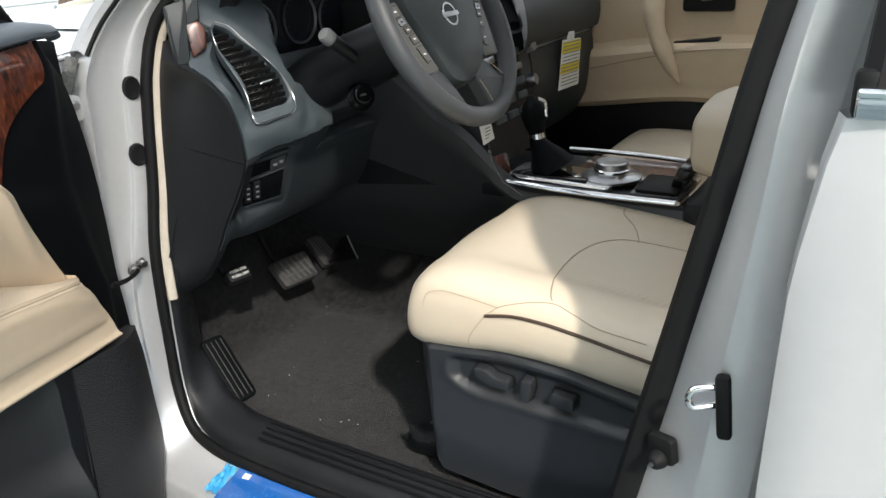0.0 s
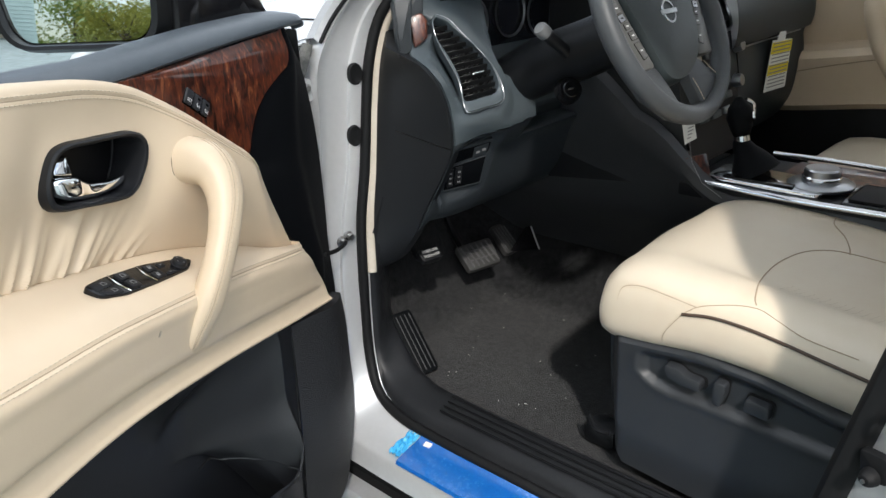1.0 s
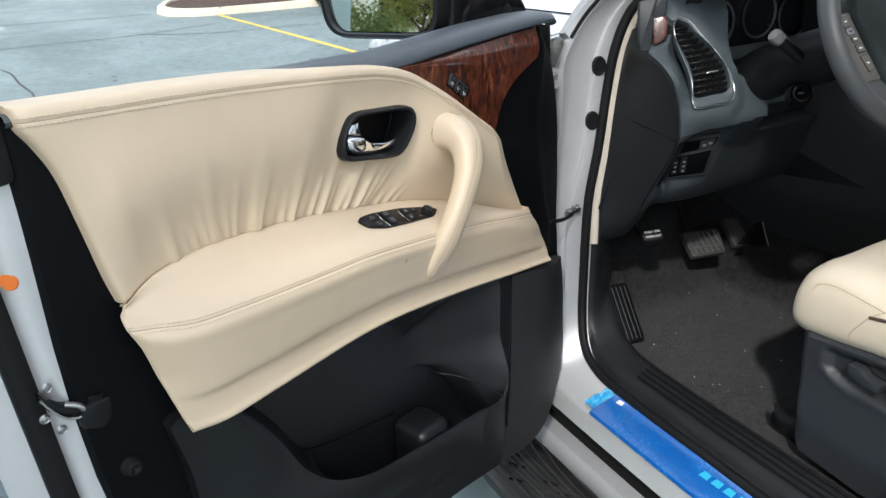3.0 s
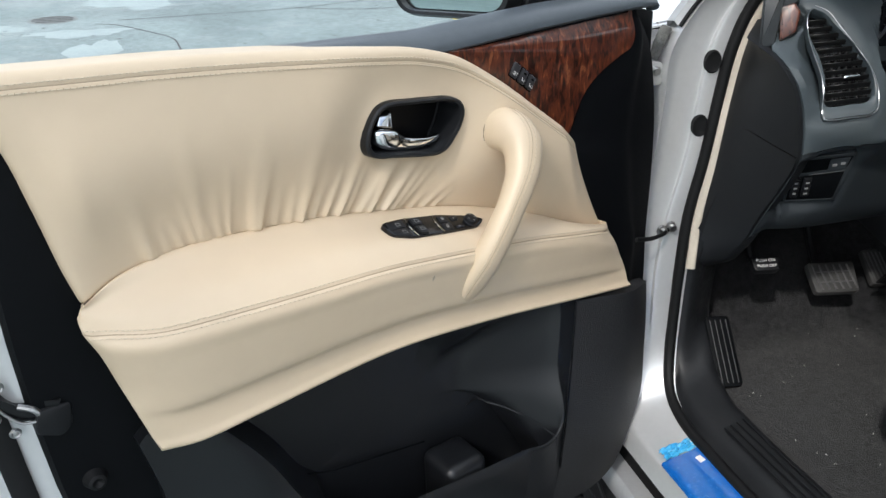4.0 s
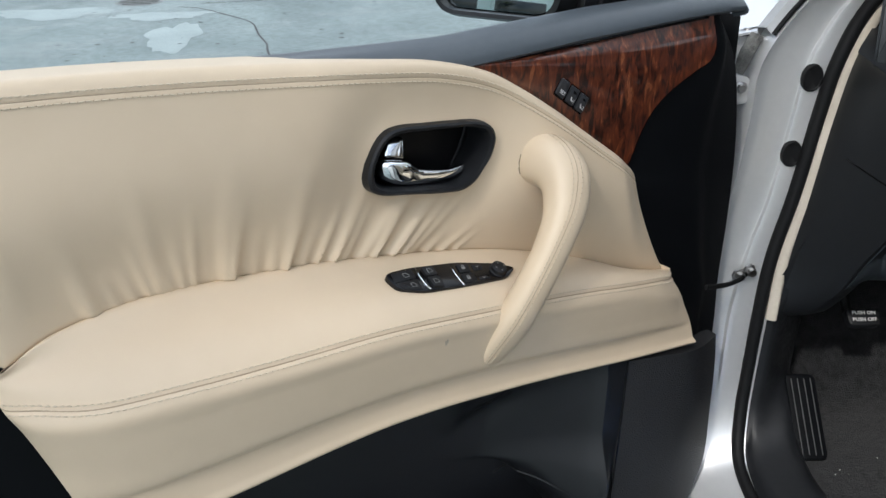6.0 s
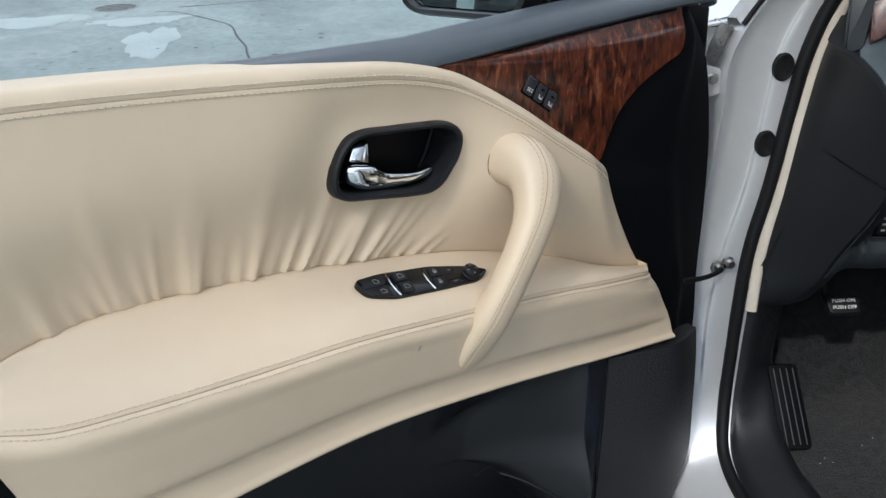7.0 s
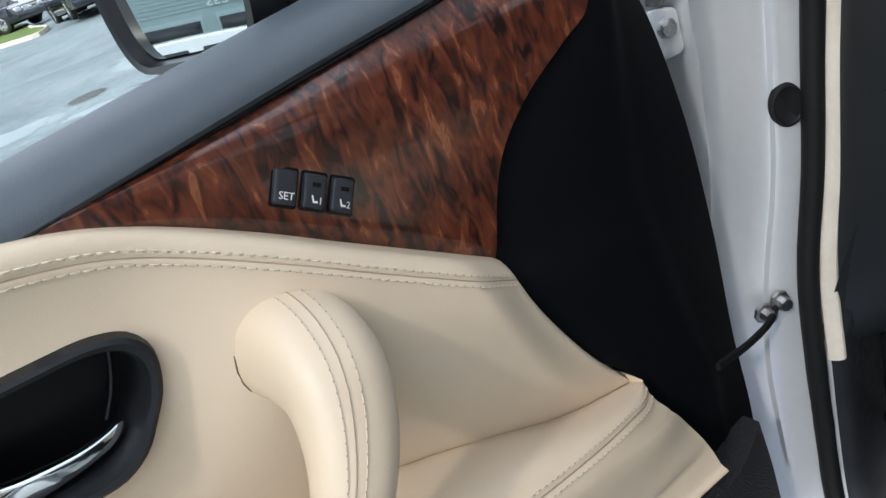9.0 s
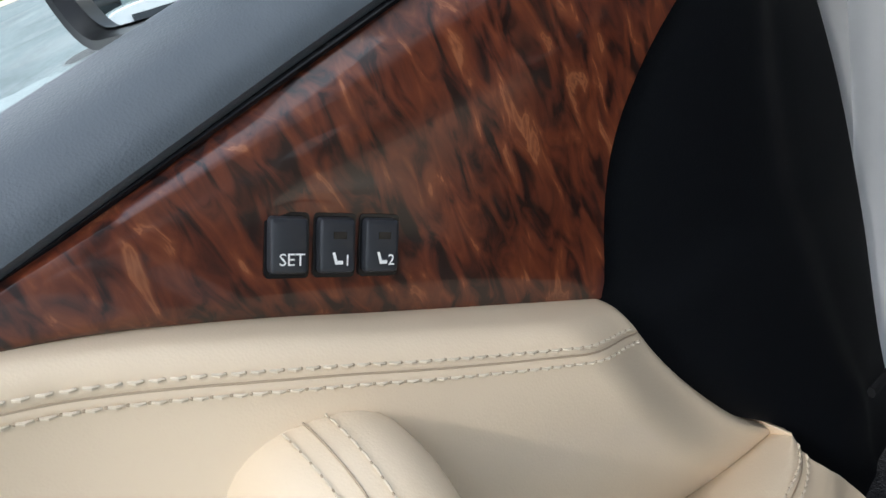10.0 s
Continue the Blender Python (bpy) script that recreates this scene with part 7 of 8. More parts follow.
TAG = thing("hang_tag", slab([(-0.062, -0.062), (0.066, -0.062), (0.056, 0.062), (-0.060, 0.066)], frame_at((-0.728, 1.062, 1.303), (0.05, 1, -0.03), (0.06, 0.02, 1)), 0.0012), PAPER, "white and yellow paper tag hanging from the glovebox", "paper tag")
_f = frame_at((-0.728, 1.062, 1.303), (0.05, 1, -0.03), (0.06, 0.02, 1))
for _b, _h in ((0.046, 0.028), (-0.008, 0.026)):
    part("yellow_band", slab([(-0.060, _b - _h / 2), (0.060, _b - _h / 2), (0.057, _b + _h / 2), (-0.059, _b + _h / 2)], lambda a, b, c: _f(a, b, c + 0.0008), 0.0006), YELLOW, TAG)
for _k in range(13):
    part("print_line", slab([(-0.052, 0.056 - 0.009 * _k), (0.050, 0.056 - 0.009 * _k), (0.050, 0.0585 - 0.009 * _k), (-0.052, 0.0585 - 0.009 * _k)], lambda a, b, c: _f(a, b, c + 0.0014), 0.0004), GREYPRINT, TAG)
part("tag_tab", slab([(-0.034, 0.060), (0.014, 0.060), (0.010, 0.084), (-0.026, 0.084)], _f, 0.001), PAPER, TAG)

# ---- driver's seat ----
SEAT = empty("driver_seat", (-0.35, 0.30, 0.72), "beige leather power driver's seat on a black base", "car seat", "front seats")
_rows = []
for _x, _w, _zt, _zb in ((-0.628, 0.30, 1.045, 1.010), (-0.640, 0.72, 1.060, 0.998), (-0.638, 0.90, 1.078, 0.988), (-0.625, 0.97, 1.098, 0.985), (-0.600, 1.0, 1.118, 0.985), (-0.54, 1.02, 1.132, 0.992), (-0.45, 1.03, 1.130, 1.004), (-0.35, 1.04, 1.122, 1.004), (-0.25, 1.05, 1.112, 0.992), (-0.12, 1.05, 1.100, 0.98), (0.05, 1.04, 1.09, 0.97)):
    _m = smooth01((_x + 0.62) / 0.20)
    _hw = 0.236 * _w
    _dip = 0.020 * smooth01((_x + 0.55) / 0.15)
    _mid = 0.300
    _sec = [(_mid - _hw * 0.90, _zb), (_mid - _hw * 1.0, _zb + 0.022), (_mid - _hw * 1.02, (_zb + _zt) / 2), (_mid - _hw * 0.99, _zt - 0.030), (_mid - _hw * 0.90, _zt - 0.006), (_mid - _hw * 0.72, _zt + 0.002), (_mid - _hw * 0.52, _zt - _dip * 0.6), (_mid, _zt - _dip),
            (_mid + _hw * 0.52, _zt - _dip * 0.6), (_mid + _hw * 0.72, _zt + 0.002), (_mid + _hw * 0.90, _zt - 0.006), (_mid + _hw * 1.0, _zt - 0.04), (_mid + _hw * 1.0, _zb + 0.02), (_mid + _hw * 0.90, _zb)]
    _rows.append(spline([(_x + (0.016 * (1 - abs(y - _mid) / 0.25) * -1 if _x < -0.5 else 0), y, z) for y, z in _sec], 52))
_cols = [spline([r[i] for r in _rows], 70) for i in range(52)]
_rows = [[c[k] for c in _cols] for k in range(70)]
part("cushion", sheet([[p.lerp(sum(_rows[0], Vector()) / 52, 0.6) for p in _rows[0]], *_rows]), SEATHIDE, SEAT, "beige leather cushion with perforated centre")
_tree = BVHTree.FromPolygons([p for r in _rows for p in r], [(52 * a + b, 52 * a + b + 1, 52 * a + b + 53, 52 * a + b + 52) for a in range(69) for b in range(51)])


def lay(path, lift=0.0, count=60):
    """A line laid on the cushion's skin."""
    out = []
    for p in spline(path, count):
        q, n, _, _ = _tree.find_nearest(p)
        out.append(q + (n if n.dot(p - Vector((-0.3, 0.3, 1.0))) > 0 else -n) * lift)
    return out


def on_cushion(x, f):
    """The place on the cushion's skin at x and at the fraction f round the section."""
    k = min(range(70), key=lambda j: abs(_rows[j][26].x - x) if j > 8 else 9)
    i = min(50, int(f * 51))
    return _rows[k][i].lerp(_rows[k][i + 1], f * 51 - i)


_pipe = [(-0.476, 0.055, 1.081), (-0.431, 0.055, 1.089), (-0.380, 0.055, 1.088), (-0.326, 0.053, 1.082), (-0.266, 0.051, 1.073), (-0.18, 0.050, 1.060), (-0.08, 0.050, 1.045)]
part("piping", tube(lay(_pipe, 0.0012), 0.0027, 8), PIPING, SEAT, "dark brown piping")


_front = [(-0.593, 0.060, 1.073), (-0.587, 0.064, 1.093), (-0.560, 0.065, 1.103), (-0.517, 0.061, 1.103), (-0.456, 0.0585, 1.097)]
_side = [(-0.4724, 0.055, 1.0846), (-0.456, 0.0585, 1.097), (-0.4386, 0.0615, 1.104), (-0.396, 0.071, 1.113), (-0.3655, 0.074, 1.1135), (-0.341, 0.069, 1.107), (-0.300, 0.062, 1.095), (-0.225, 0.060, 1.086)]
_short = [(-0.4724, 0.055, 1.0846), (-0.489, 0.053, 1.063), (-0.5055, 0.054, 1.036), (-0.508, 0.054, 1.020)]
_arc = [(-0.374, 0.078, 1.118), (-0.3787, 0.084, 1.1205), (-0.387, 0.109, 1.127), (-0.4074, 0.190, 1.114), (-0.4113, 0.278, 1.110), (-0.3946, 0.346, 1.108), (-0.368, 0.377, 1.107), (-0.345, 0.388, 1.105), (-0.24, 0.398, 1.095)]
_arc2 = [(-0.395, 0.500, 1.110), (-0.3855, 0.463, 1.1246), (-0.359, 0.439, 1.114), (-0.340, 0.405, 1.106), (-0.3342, 0.385, 1.1034)]
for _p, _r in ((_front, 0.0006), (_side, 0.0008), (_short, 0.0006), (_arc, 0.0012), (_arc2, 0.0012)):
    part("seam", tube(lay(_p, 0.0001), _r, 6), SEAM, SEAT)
_st = stitches(lay([Vector(p) + Vector((0, -0.003, 0.004)) for p in _front], 0.0003), 0.006, 0.004, 0.0005, 0.0004, (0, -0.6, 0.8))
stitches(lay([Vector(p) + Vector((0, 0.001, -0.005)) for p in _front], 0.0003), 0.006, 0.004, 0.0005, 0.0004, (0, -0.6, 0.8), _st)
part("stitching", stitches(lay([Vector(p) + Vector((-0.003, 0, 0)) for p in _short], 0.0003), 0.006, 0.004, 0.0006, 0.0004, (0, -1, 0.2), _st), THREAD, SEAT)
_bm = bmesh.new()
for _i in range(34):
    _x = -0.350 + 0.0046 * _i
    for _j in range(7):
        _q = on_cushion(_x, 0.300 + 0.0075 * _j + (0.004 if _i % 2 else 0))
        lathe([(0.0, 0.0004), (0.00065, 0.0003)], frame_at(_q, (1, 0, 0), (0, 1.0, -0.12)), 5, _bm)
part("perforations", _bm, SEAM, SEAT, "rows of fine perforations")
_sk = []
for _x in np.concatenate([np.linspace(-0.632, -0.50, 90), np.linspace(-0.497, 0.05, 90)]):
    _zt = float(np.interp(_x, [-0.632, -0.617, -0.45, -0.35, -0.238, 0.05], [0.985, 0.998, 1.018, 1.012, 0.990, 0.955]))
    _zb = float(np.interp(_x, [-0.632, -0.60, -0.577, -0.45, -0.24, 0.05], [0.84, 0.78, 0.745, 0.735, 0.745, 0.77]))
    _in = 0.05 * smooth01((-0.585 - _x) / 0.045)
    _zr = float(np.interp(_x, [-0.556, -0.540, -0.520, -0.495, -0.44, -0.345, -0.24, 0.05], [0.948, 0.938, 0.929, 0.924, 0.925, 0.920, 0.915, 0.90]))
    _col = []
    for _k in range(64):
        _z = _zt + 0.004 + (_zb - _zt - 0.004) * _k / 63
        _y = 0.060 + _in + 0.012 * smooth01((_zb + 0.09 - _z) / 0.10) + 0.012 * (1 - smooth01((_zt + 0.004 - _z) / 0.014))
        _y += 0.004 * math.sin(math.pi * min(1, max(0, (_zt - _z) / (_zt - _zb))))
        _dip = smooth01((_z - _zr) / 0.014) * smooth01((_zt - 0.014 - _z) / 0.018) * smooth01((_x + 0.556) / 0.022)
        _lip = math.exp(-((_z - _zr + 0.004) / 0.006) ** 2) * smooth01((_x + 0.556) / 0.02) + math.exp(-((_x + 0.558) / 0.009) ** 2) * smooth01((_z - 0.93) / 0.02) * smooth01((_zt - 0.02 - _z) / 0.02)
        _col.append(Vector((_x, _y + 0.013 * _dip - 0.0018 * _lip, _z)))
    _sk.append([Vector((_x, 0.10 + _in, _zt - 0.004)), *_col, Vector((_x, 0.09 + _in, _zb - 0.004))])
_sk = [[p + Vector((0.012, 0.20, 0)) for p in _sk[0]], [p + Vector((0.002, 0.05, 0)) for p in _sk[0]], *_sk]
BASE = part("seat_base", sheet(_sk), SEATPLASTIC, SEAT, "black plastic seat base with a sunk switch field")
_sf = frame_at((-0.468, 0.066, 0.966), (1, 0.0, -0.09), (0.09, 0, 1))
for _o, _h in (([(-0.034, 0.014), (-0.010, 0.016), (0.004, 0.008), (0.029, 0.008), (0.031, -0.010), (-0.004, -0.012), (-0.028, -0.006)], 0.013),
               ([(0.050, 0.021), (0.068, 0.021), (0.070, 0.004), (0.066, -0.021), (0.052, -0.021), (0.049, 0.002)], 0.012),
               ([(0.100, 0.013), (0.138, 0.013), (0.140, -0.010), (0.100, -0.011)], 0.011)):
    _q = rounded(_o, 0.006, 4)
    _cx, _cy = sum(p[0] for p in _q) / len(_q), sum(p[1] for p in _q) / len(_q)
    _sw = part("seat_switch", slab(_q, lambda a, b, c, h=_h: _sf(a, b, c + h), 0.026, 0.0035), SEATPLASTIC, BASE, "black power seat switch")
    part("switch_gap", slab([(_cx + (x - _cx) * 1.13, _cy + (y - _cy) * 1.22) for x, y in _q], lambda a, b, c: _sf(a, b, c - 0.0062), 0.004), RUBBER, _sw)
part("rail", box((-0.42, 0.17, 0.735), (0.50, 0.05, 0.03), 0.006), STEEL, SEAT)
part("rail", box((-0.42, 0.42, 0.735), (0.50, 0.05, 0.03), 0.006), STEEL, SEAT)
part("rail_cover", box((-0.655, 0.145, 0.735), (0.07, 0.055, 0.045), 0.014), BLACK, SEAT)
part("rail_tab", tube([(-0.668, 0.110, 0.782), (-0.640, 0.085, 0.780), (-0.610, 0.080, 0.786)], 0.005, 6, 10), BLACK, SEAT)
part("front_skirt", box((-0.56, 0.31, 0.89), (0.06, 0.40, 0.19), 0.02), BLACK, SEAT)
_rows2 = []
for _z in np.linspace(1.08, 1.78, 20):
    _x = -0.02 + 0.28 * (_z - 1.08)
    _hw = 0.24 - 0.05 * smooth01((_z - 1.5) / 0.28)
    _rows2.append([Vector((_x + 0.065 * math.sin(a) * (1 + 0.3 * abs(math.cos(a))), 0.30 + _hw * math.copysign(abs(math.cos(a)) ** 0.6, math.cos(a)), _z)) for a in np.linspace(0, 2 * math.pi, 41)[:-1]])
part("backrest", sheet(_rows2, True), SEATHIDE, SEAT, "beige leather backrest")

# ---- passenger side ----
PSEAT = empty("passenger_seat", (-0.35, 1.0, 0.72), "beige leather passenger seat", "car seat", "front seats")
_rows2 = []
for _x, _k in ((-0.60, 0.4), (-0.605, 0.75), (-0.585, 0.93), (-0.54, 1.0), (-0.35, 1.03), (-0.1, 1.03), (0.1, 1.0)):
    _rows2.append([Vector((_x, 1.05 + 0.24 * _k * math.copysign(abs(math.cos(a)) ** 0.5, math.cos(a)), 1.035 + 0.068 * _k * math.copysign(abs(math.sin(a)) ** 0.5, math.sin(a)) + 0.02 * (abs(math.cos(a)) ** 3 if math.sin(a) > 0 else 0))) for a in np.linspace(0, 2 * math.pi, 49)[:-1]])
part("cushion", sheet(_rows2, True), SEATHIDE, PSEAT)
part("seat_base", box((-0.28, 1.05, 0.86), (0.56, 0.42, 0.24), 0.03), BLACK, PSEAT)
_rows2 = []
for _z in np.linspace(1.06, 1.78, 16):
    _rows2.append([Vector((0.02 + 0.28 * (_z - 1.08) + 0.065 * math.sin(a), 1.05 + 0.23 * math.copysign(abs(math.cos(a)) ** 0.6, math.cos(a)), _z)) for a in np.linspace(0, 2 * math.pi, 41)[:-1]])
part("backrest", sheet(_rows2, True), SEATHIDE, PSEAT)

PDOOR = empty("passenger_door", (-0.4, 1.32, 0.75), "closed passenger door trimmed in beige leather", "car door")
_rows2 = []
for _z, _y in ((1.56, 1.335), (1.54, 1.315), (1.50, 1.31), (1.42, 1.315), (1.352, 1.325), (1.345, 1.300), (1.338, 1.262), (1.320, 1.250), (1.27, 1.256), (1.22, 1.275), (1.19, 1.272), (1.175, 1.285), (1.17, 1.30)):
    _rows2.append([Vector((x, _y + 0.004 * math.sin(x * 90) * smooth01((x + 0.45) / 0.1) * (1 if 1.36 < _z < 1.5 else 0), _z - 0.035 * smooth01((-0.45 - x) / 0.4) * (1 if _z < 1.4 else 0.3))) for x in np.linspace(-0.92, 0.35, 60)])
part("door_panel", sheet(_rows2), LEATHER, PDOOR, "beige leather door panel and armrest")
part("lower_panel", box((-0.30, 1.315, 0.98), (1.25, 0.05, 0.44), 0.01), BLACK, PDOOR)
part("pull_handle", tube([(-0.575, 1.310, 1.50), (-0.572, 1.275, 1.475), (-0.568, 1.255, 1.42), (-0.553, 1.250, 1.36), (-0.523, 1.250, 1.295), (-0.500, 1.255, 1.250), (-0.488, 1.262, 1.228)], [0.034, 0.032, 0.030, 0.024, 0.024, 0.018, 0.004], 16, 40), LEATHER, PDOOR, "curved beige pull handle")
part("handle_bezel", box((-0.435, 1.305, 1.455), (0.135, 0.02, 0.085), 0.009), BLACK, PDOOR)
part("lever", tube([(-0.45, 1.290, 1.448), (-0.42, 1.284, 1.452), (-0.375, 1.288, 1.462)], 0.009, 10, 14), CHROME, PDOOR)
part("switch_panel", box((-0.452, 1.278, 1.340), (0.12, 0.034, 0.010), 0.003, Euler((0, radians(-6), 0)).to_matrix()), GLOSSBLACK, PDOOR)
part("seam", tube([(-0.9, 1.252, 1.22), (-0.6, 1.250, 1.292), (-0.4, 1.2485, 1.322), (0.3, 1.2485, 1.324)], 0.0016, 6, 50), SEAM, PDOOR)


# ---- outside ----
ASPHALT = bpy.data.materials.new("worn_wet_asphalt")
ASPHALT.use_nodes = True
_n, _l = ASPHALT.node_tree.nodes, ASPHALT.node_tree.links
_b = _n["Principled BSDF"]
_tc = _n.new("ShaderNodeTexCoord")


def _noise(scale, detail=4, distort=0.0):
    t = _n.new("ShaderNodeTexNoise")
    t.inputs["Scale"].default_value, t.inputs["Detail"].default_value, t.inputs["Distortion"].default_value = scale, detail, distort
    _l.new(_tc.outputs["Object"], t.inputs["Vector"])
    return t


def _ramp(src, stops):
    r = _n.new("ShaderNodeValToRGB")
    r.color_ramp.elements[0].position, r.color_ramp.elements[0].color = stops[0][0], (*stops[0][1], 1)
    r.color_ramp.elements[1].position, r.color_ramp.elements[1].color = stops[1][0], (*stops[1][1], 1)
    _l.new(src.outputs[0], r.inputs[0])
    return r


def _mix(kind, fac, a, b):
    m = _n.new("ShaderNodeMix")
    m.data_type, m.blend_type = "RGBA", kind
    m.inputs[0].default_value = fac
    _l.new(a.outputs[0] if a.bl_idname != "ShaderNodeMix" else a.outputs[2], m.inputs[6])
    _l.new(b.outputs[0] if b.bl_idname != "ShaderNodeMix" else b.outputs[2], m.inputs[7])
    return m


_base = _ramp(_noise(0.35, 6, 0.6), ((0.35, (0.130, 0.172, 0.177)), (0.66, (0.188, 0.242, 0.247))))
_spot = _ramp(_noise(9, 5), ((0.36, (0.72, 0.72, 0.72)), (0.60, (1.0, 1.0, 1.0))))
_fine = _ramp(_noise(240, 3), ((0.30, (0.62, 0.62, 0.62)), (0.65, (1.12, 1.12, 1.12))))
_m1 = _mix("MULTIPLY", 0.8, _base, _spot)
_m2 = _mix("MULTIPLY", 0.7, _m1, _fine)
_l.new(_m2.outputs[2], _b.inputs["Base Color"])
_wet = _ramp(_noise(0.55, 4, 0.4), ((0.42, (0.80, 0.80, 0.80)), (0.66, (0.36, 0.36, 0.36))))
_l.new(_wet.outputs[0], _b.inputs["Roughness"])
_bp = _n.new("ShaderNodeBump")
_bp.inputs["Distance"].default_value = 0.004
_l.new(_noise(160, 3).outputs[0], _bp.inputs["Height"])
_l.new(_bp.outputs[0], _b.inputs["Normal"])
CRACKMAT = material("dark_crack_filler", (0.035, 0.038, 0.04), 0.8, grain=(60, 0.003))
PALEPATCH = material("pale_wet_concrete_patch", (0.228, 0.284, 0.292), 0.5, grain=(120, 0.002), vary=(2.2, (0.180, 0.230, 0.236), 0.95))
YLINE = material("worn_yellow_paint", (0.55, 0.42, 0.06), 0.75, grain=(60, 0.002), vary=(9, (0.40, 0.33, 0.12), 0.8))
CONCRETE = material("pale_kerb_concrete", (0.52, 0.49, 0.40), 0.85, grain=(60, 0.004), vary=(3, (0.42, 0.39, 0.31), 0.8))
MULCH = material("brown_bark_mulch", (0.075, 0.045, 0.032), 0.95, grain=(45, 0.03), vary=(14, (0.035, 0.022, 0.017), 0.9))
GRASSM = material("lawn_green", (0.075, 0.13, 0.025), 0.9, grain=(40, 0.02), vary=(3, (0.11, 0.15, 0.03), 0.8))


def ground_z(x, y):
    r = math.hypot(x + 0.5, y)
    far = max(0.0, r - 11.0)
    rise = 0.065 * far if far < 40 else 2.6 + 0.01 * (far - 40)
    a = math.degrees(math.atan2(y, -x - 0.5))
    return rise * smooth01((a + 52) / 26) * smooth01((100 - a) / 40)


_rad = [0, 0.6, 1.2, 2, 3, 4, 5, 6, 7, 8, 9, 10, 11, 12, 13, 14, 15, 16, 18, 20, 22, 25, 28, 32, 36, 40, 46, 52, 60, 75, 100, 160, 300, 700, 1500]
_rows = [[Vector((-0.5 + r * math.cos(k), r * math.sin(k), ground_z(-0.5 + r * math.cos(k), r * math.sin(k)))) for k in np.linspace(0, 2 * math.pi, 121)[:-1]] for r in _rad]
_bm = sheet(_rows[1:], True)
_bm.verts.ensure_lookup_table()
_bm.faces.new(_bm.verts[:120])
thing("ground", _bm, ASPHALT, "worn grey asphalt car park, damp in places", "ground", kind="structure")


def on_ground(pts, lift=0.004):
    return [Vector((x, y, ground_z(x, y) + lift)) for x, y in pts]


def strip(path, width, lift=0.004, count=40):
    pts = spline([(x, y, 0) for x, y in path], count)
    rows = []
    for i, p in enumerate(pts):
        t = (pts[min(i + 1, count - 1)] - pts[max(0, i - 1)]).normalized()
        q = Vector((-t.y, t.x, 0))
        w = width * (0.6 + 0.8 * noise.noise(p * 3.1) ** 2 if width < 0.05 else 1)
        rows.append(on_ground([((p + q * w / 2).x, (p + q * w / 2).y), ((p - q * w / 2).x, (p - q * w / 2).y)], lift))
    return sheet(rows)


def blot(x, y, rx, ry, mat_, name, label, category, seed, lift=0.003):
    rng = random.Random(seed)
    ph = [rng.uniform(0, 6.3) for _ in range(6)]
    pts = []
    for k in np.linspace(0, 2 * math.pi, 49)[:-1]:
        w = 1 + 0.16 * math.sin(3 * k + ph[0]) + 0.10 * math.sin(5 * k + ph[1]) + 0.07 * math.sin(9 * k + ph[2]) + 0.04 * math.sin(15 * k + ph[3])
        pts.append((x + rx * w * math.cos(k), y + ry * w * math.sin(k)))
    bm = bmesh.new()
    bm.faces.new([bm.verts.new(p) for p in on_ground(pts, lift)])
    return thing(name, bm, mat_, label, category, kind="structure")


CRACKS = [[(-14.49, -2.94), (-14.31, -2.61), (-13.48, -2.01), (-12.85, -1.64), (-11.90, -1.48), (-11.26, -1.35), (-10.63, -1.31), (-9.67, -1.23), (-7.5, -1.4)],
          [(-17.6, -3.6), (-17.53, -1.78), (-17.42, 1.01)], [(-14.75, -2.6), (-14.85, -1.43), (-14.98, 0.48), (-15.35, 1.84)], [(-14.98, 0.48), (-14.4, 1.6), (-14.2, 3.4)],
          [(-19.75, -6.0), (-19.73, -3.51), (-19.4, -1.0)], [(-22.5, -6.5), (-21.5, -4.0)], [(-12.8, 4.2), (-12.2, 6.2), (-11.0, 8.0)]]
for _k, _p in enumerate(CRACKS):
    thing("asphalt_crack", strip(_p, 0.045, 0.004, 70), CRACKMAT, "dark crack in the asphalt", "crack", "cracks in the asphalt")
blot(-12.0, -2.70, 1.0, 0.36, PALEPATCH, "pale_patch", "pale damp patch on the asphalt", "patch", 1)
blot(-17.2, -2.5, 1.35, 0.85, PALEPATCH, "pale_patch", "pale damp patch on the asphalt", "patch", 2)
blot(-13.7, -3.1, 0.35, 0.75, PALEPATCH, "pale_patch", "pale damp patch on the asphalt", "patch", 3)
blot(-14.2, -4.9, 0.5, 0.9, PALEPATCH, "pale_patch", "pale damp patch on the asphalt", "patch", 4)
_mx, _my = -15.1, -3.7
_mf = frame_at((_mx, _my, ground_z(_mx, _my) + 0.003), (1, 0, (ground_z(_mx + 0.2, _my) - ground_z(_mx - 0.2, _my)) / 0.4), (0, 1, (ground_z(_mx, _my + 0.2) - ground_z(_mx, _my - 0.2)) / 0.4))
COVER = material("dark_cast_iron", (0.10, 0.115, 0.118), 0.6, grain=(60, 0.002), vary=(9, (0.15, 0.17, 0.175), 0.8))
MANHOLE = thing("manhole_cover", lathe([(0.0, 0.004), (0.36, 0.004), (0.37, 0.001), (0.40, 0.001), (0.41, 0.0)], _mf, 32), COVER, "round cast iron manhole cover with ribs", "manhole cover")
for _k in range(9):
    _w = math.sqrt(0.34 ** 2 - (0.08 * (_k - 4)) ** 2)
    part("rib", slab([(-0.020 + 0.08 * (_k - 4), -_w), (0.020 + 0.08 * (_k - 4), -_w), (0.020 + 0.08 * (_k - 4), _w), (-0.020 + 0.08 * (_k - 4), _w)], lambda x, y, z: _mf(x, y, z + 0.012), 0.009, 0.002), CRACKMAT if _k % 2 else COVER, MANHOLE)
_rng = random.Random(11)
_bm = bmesh.new()
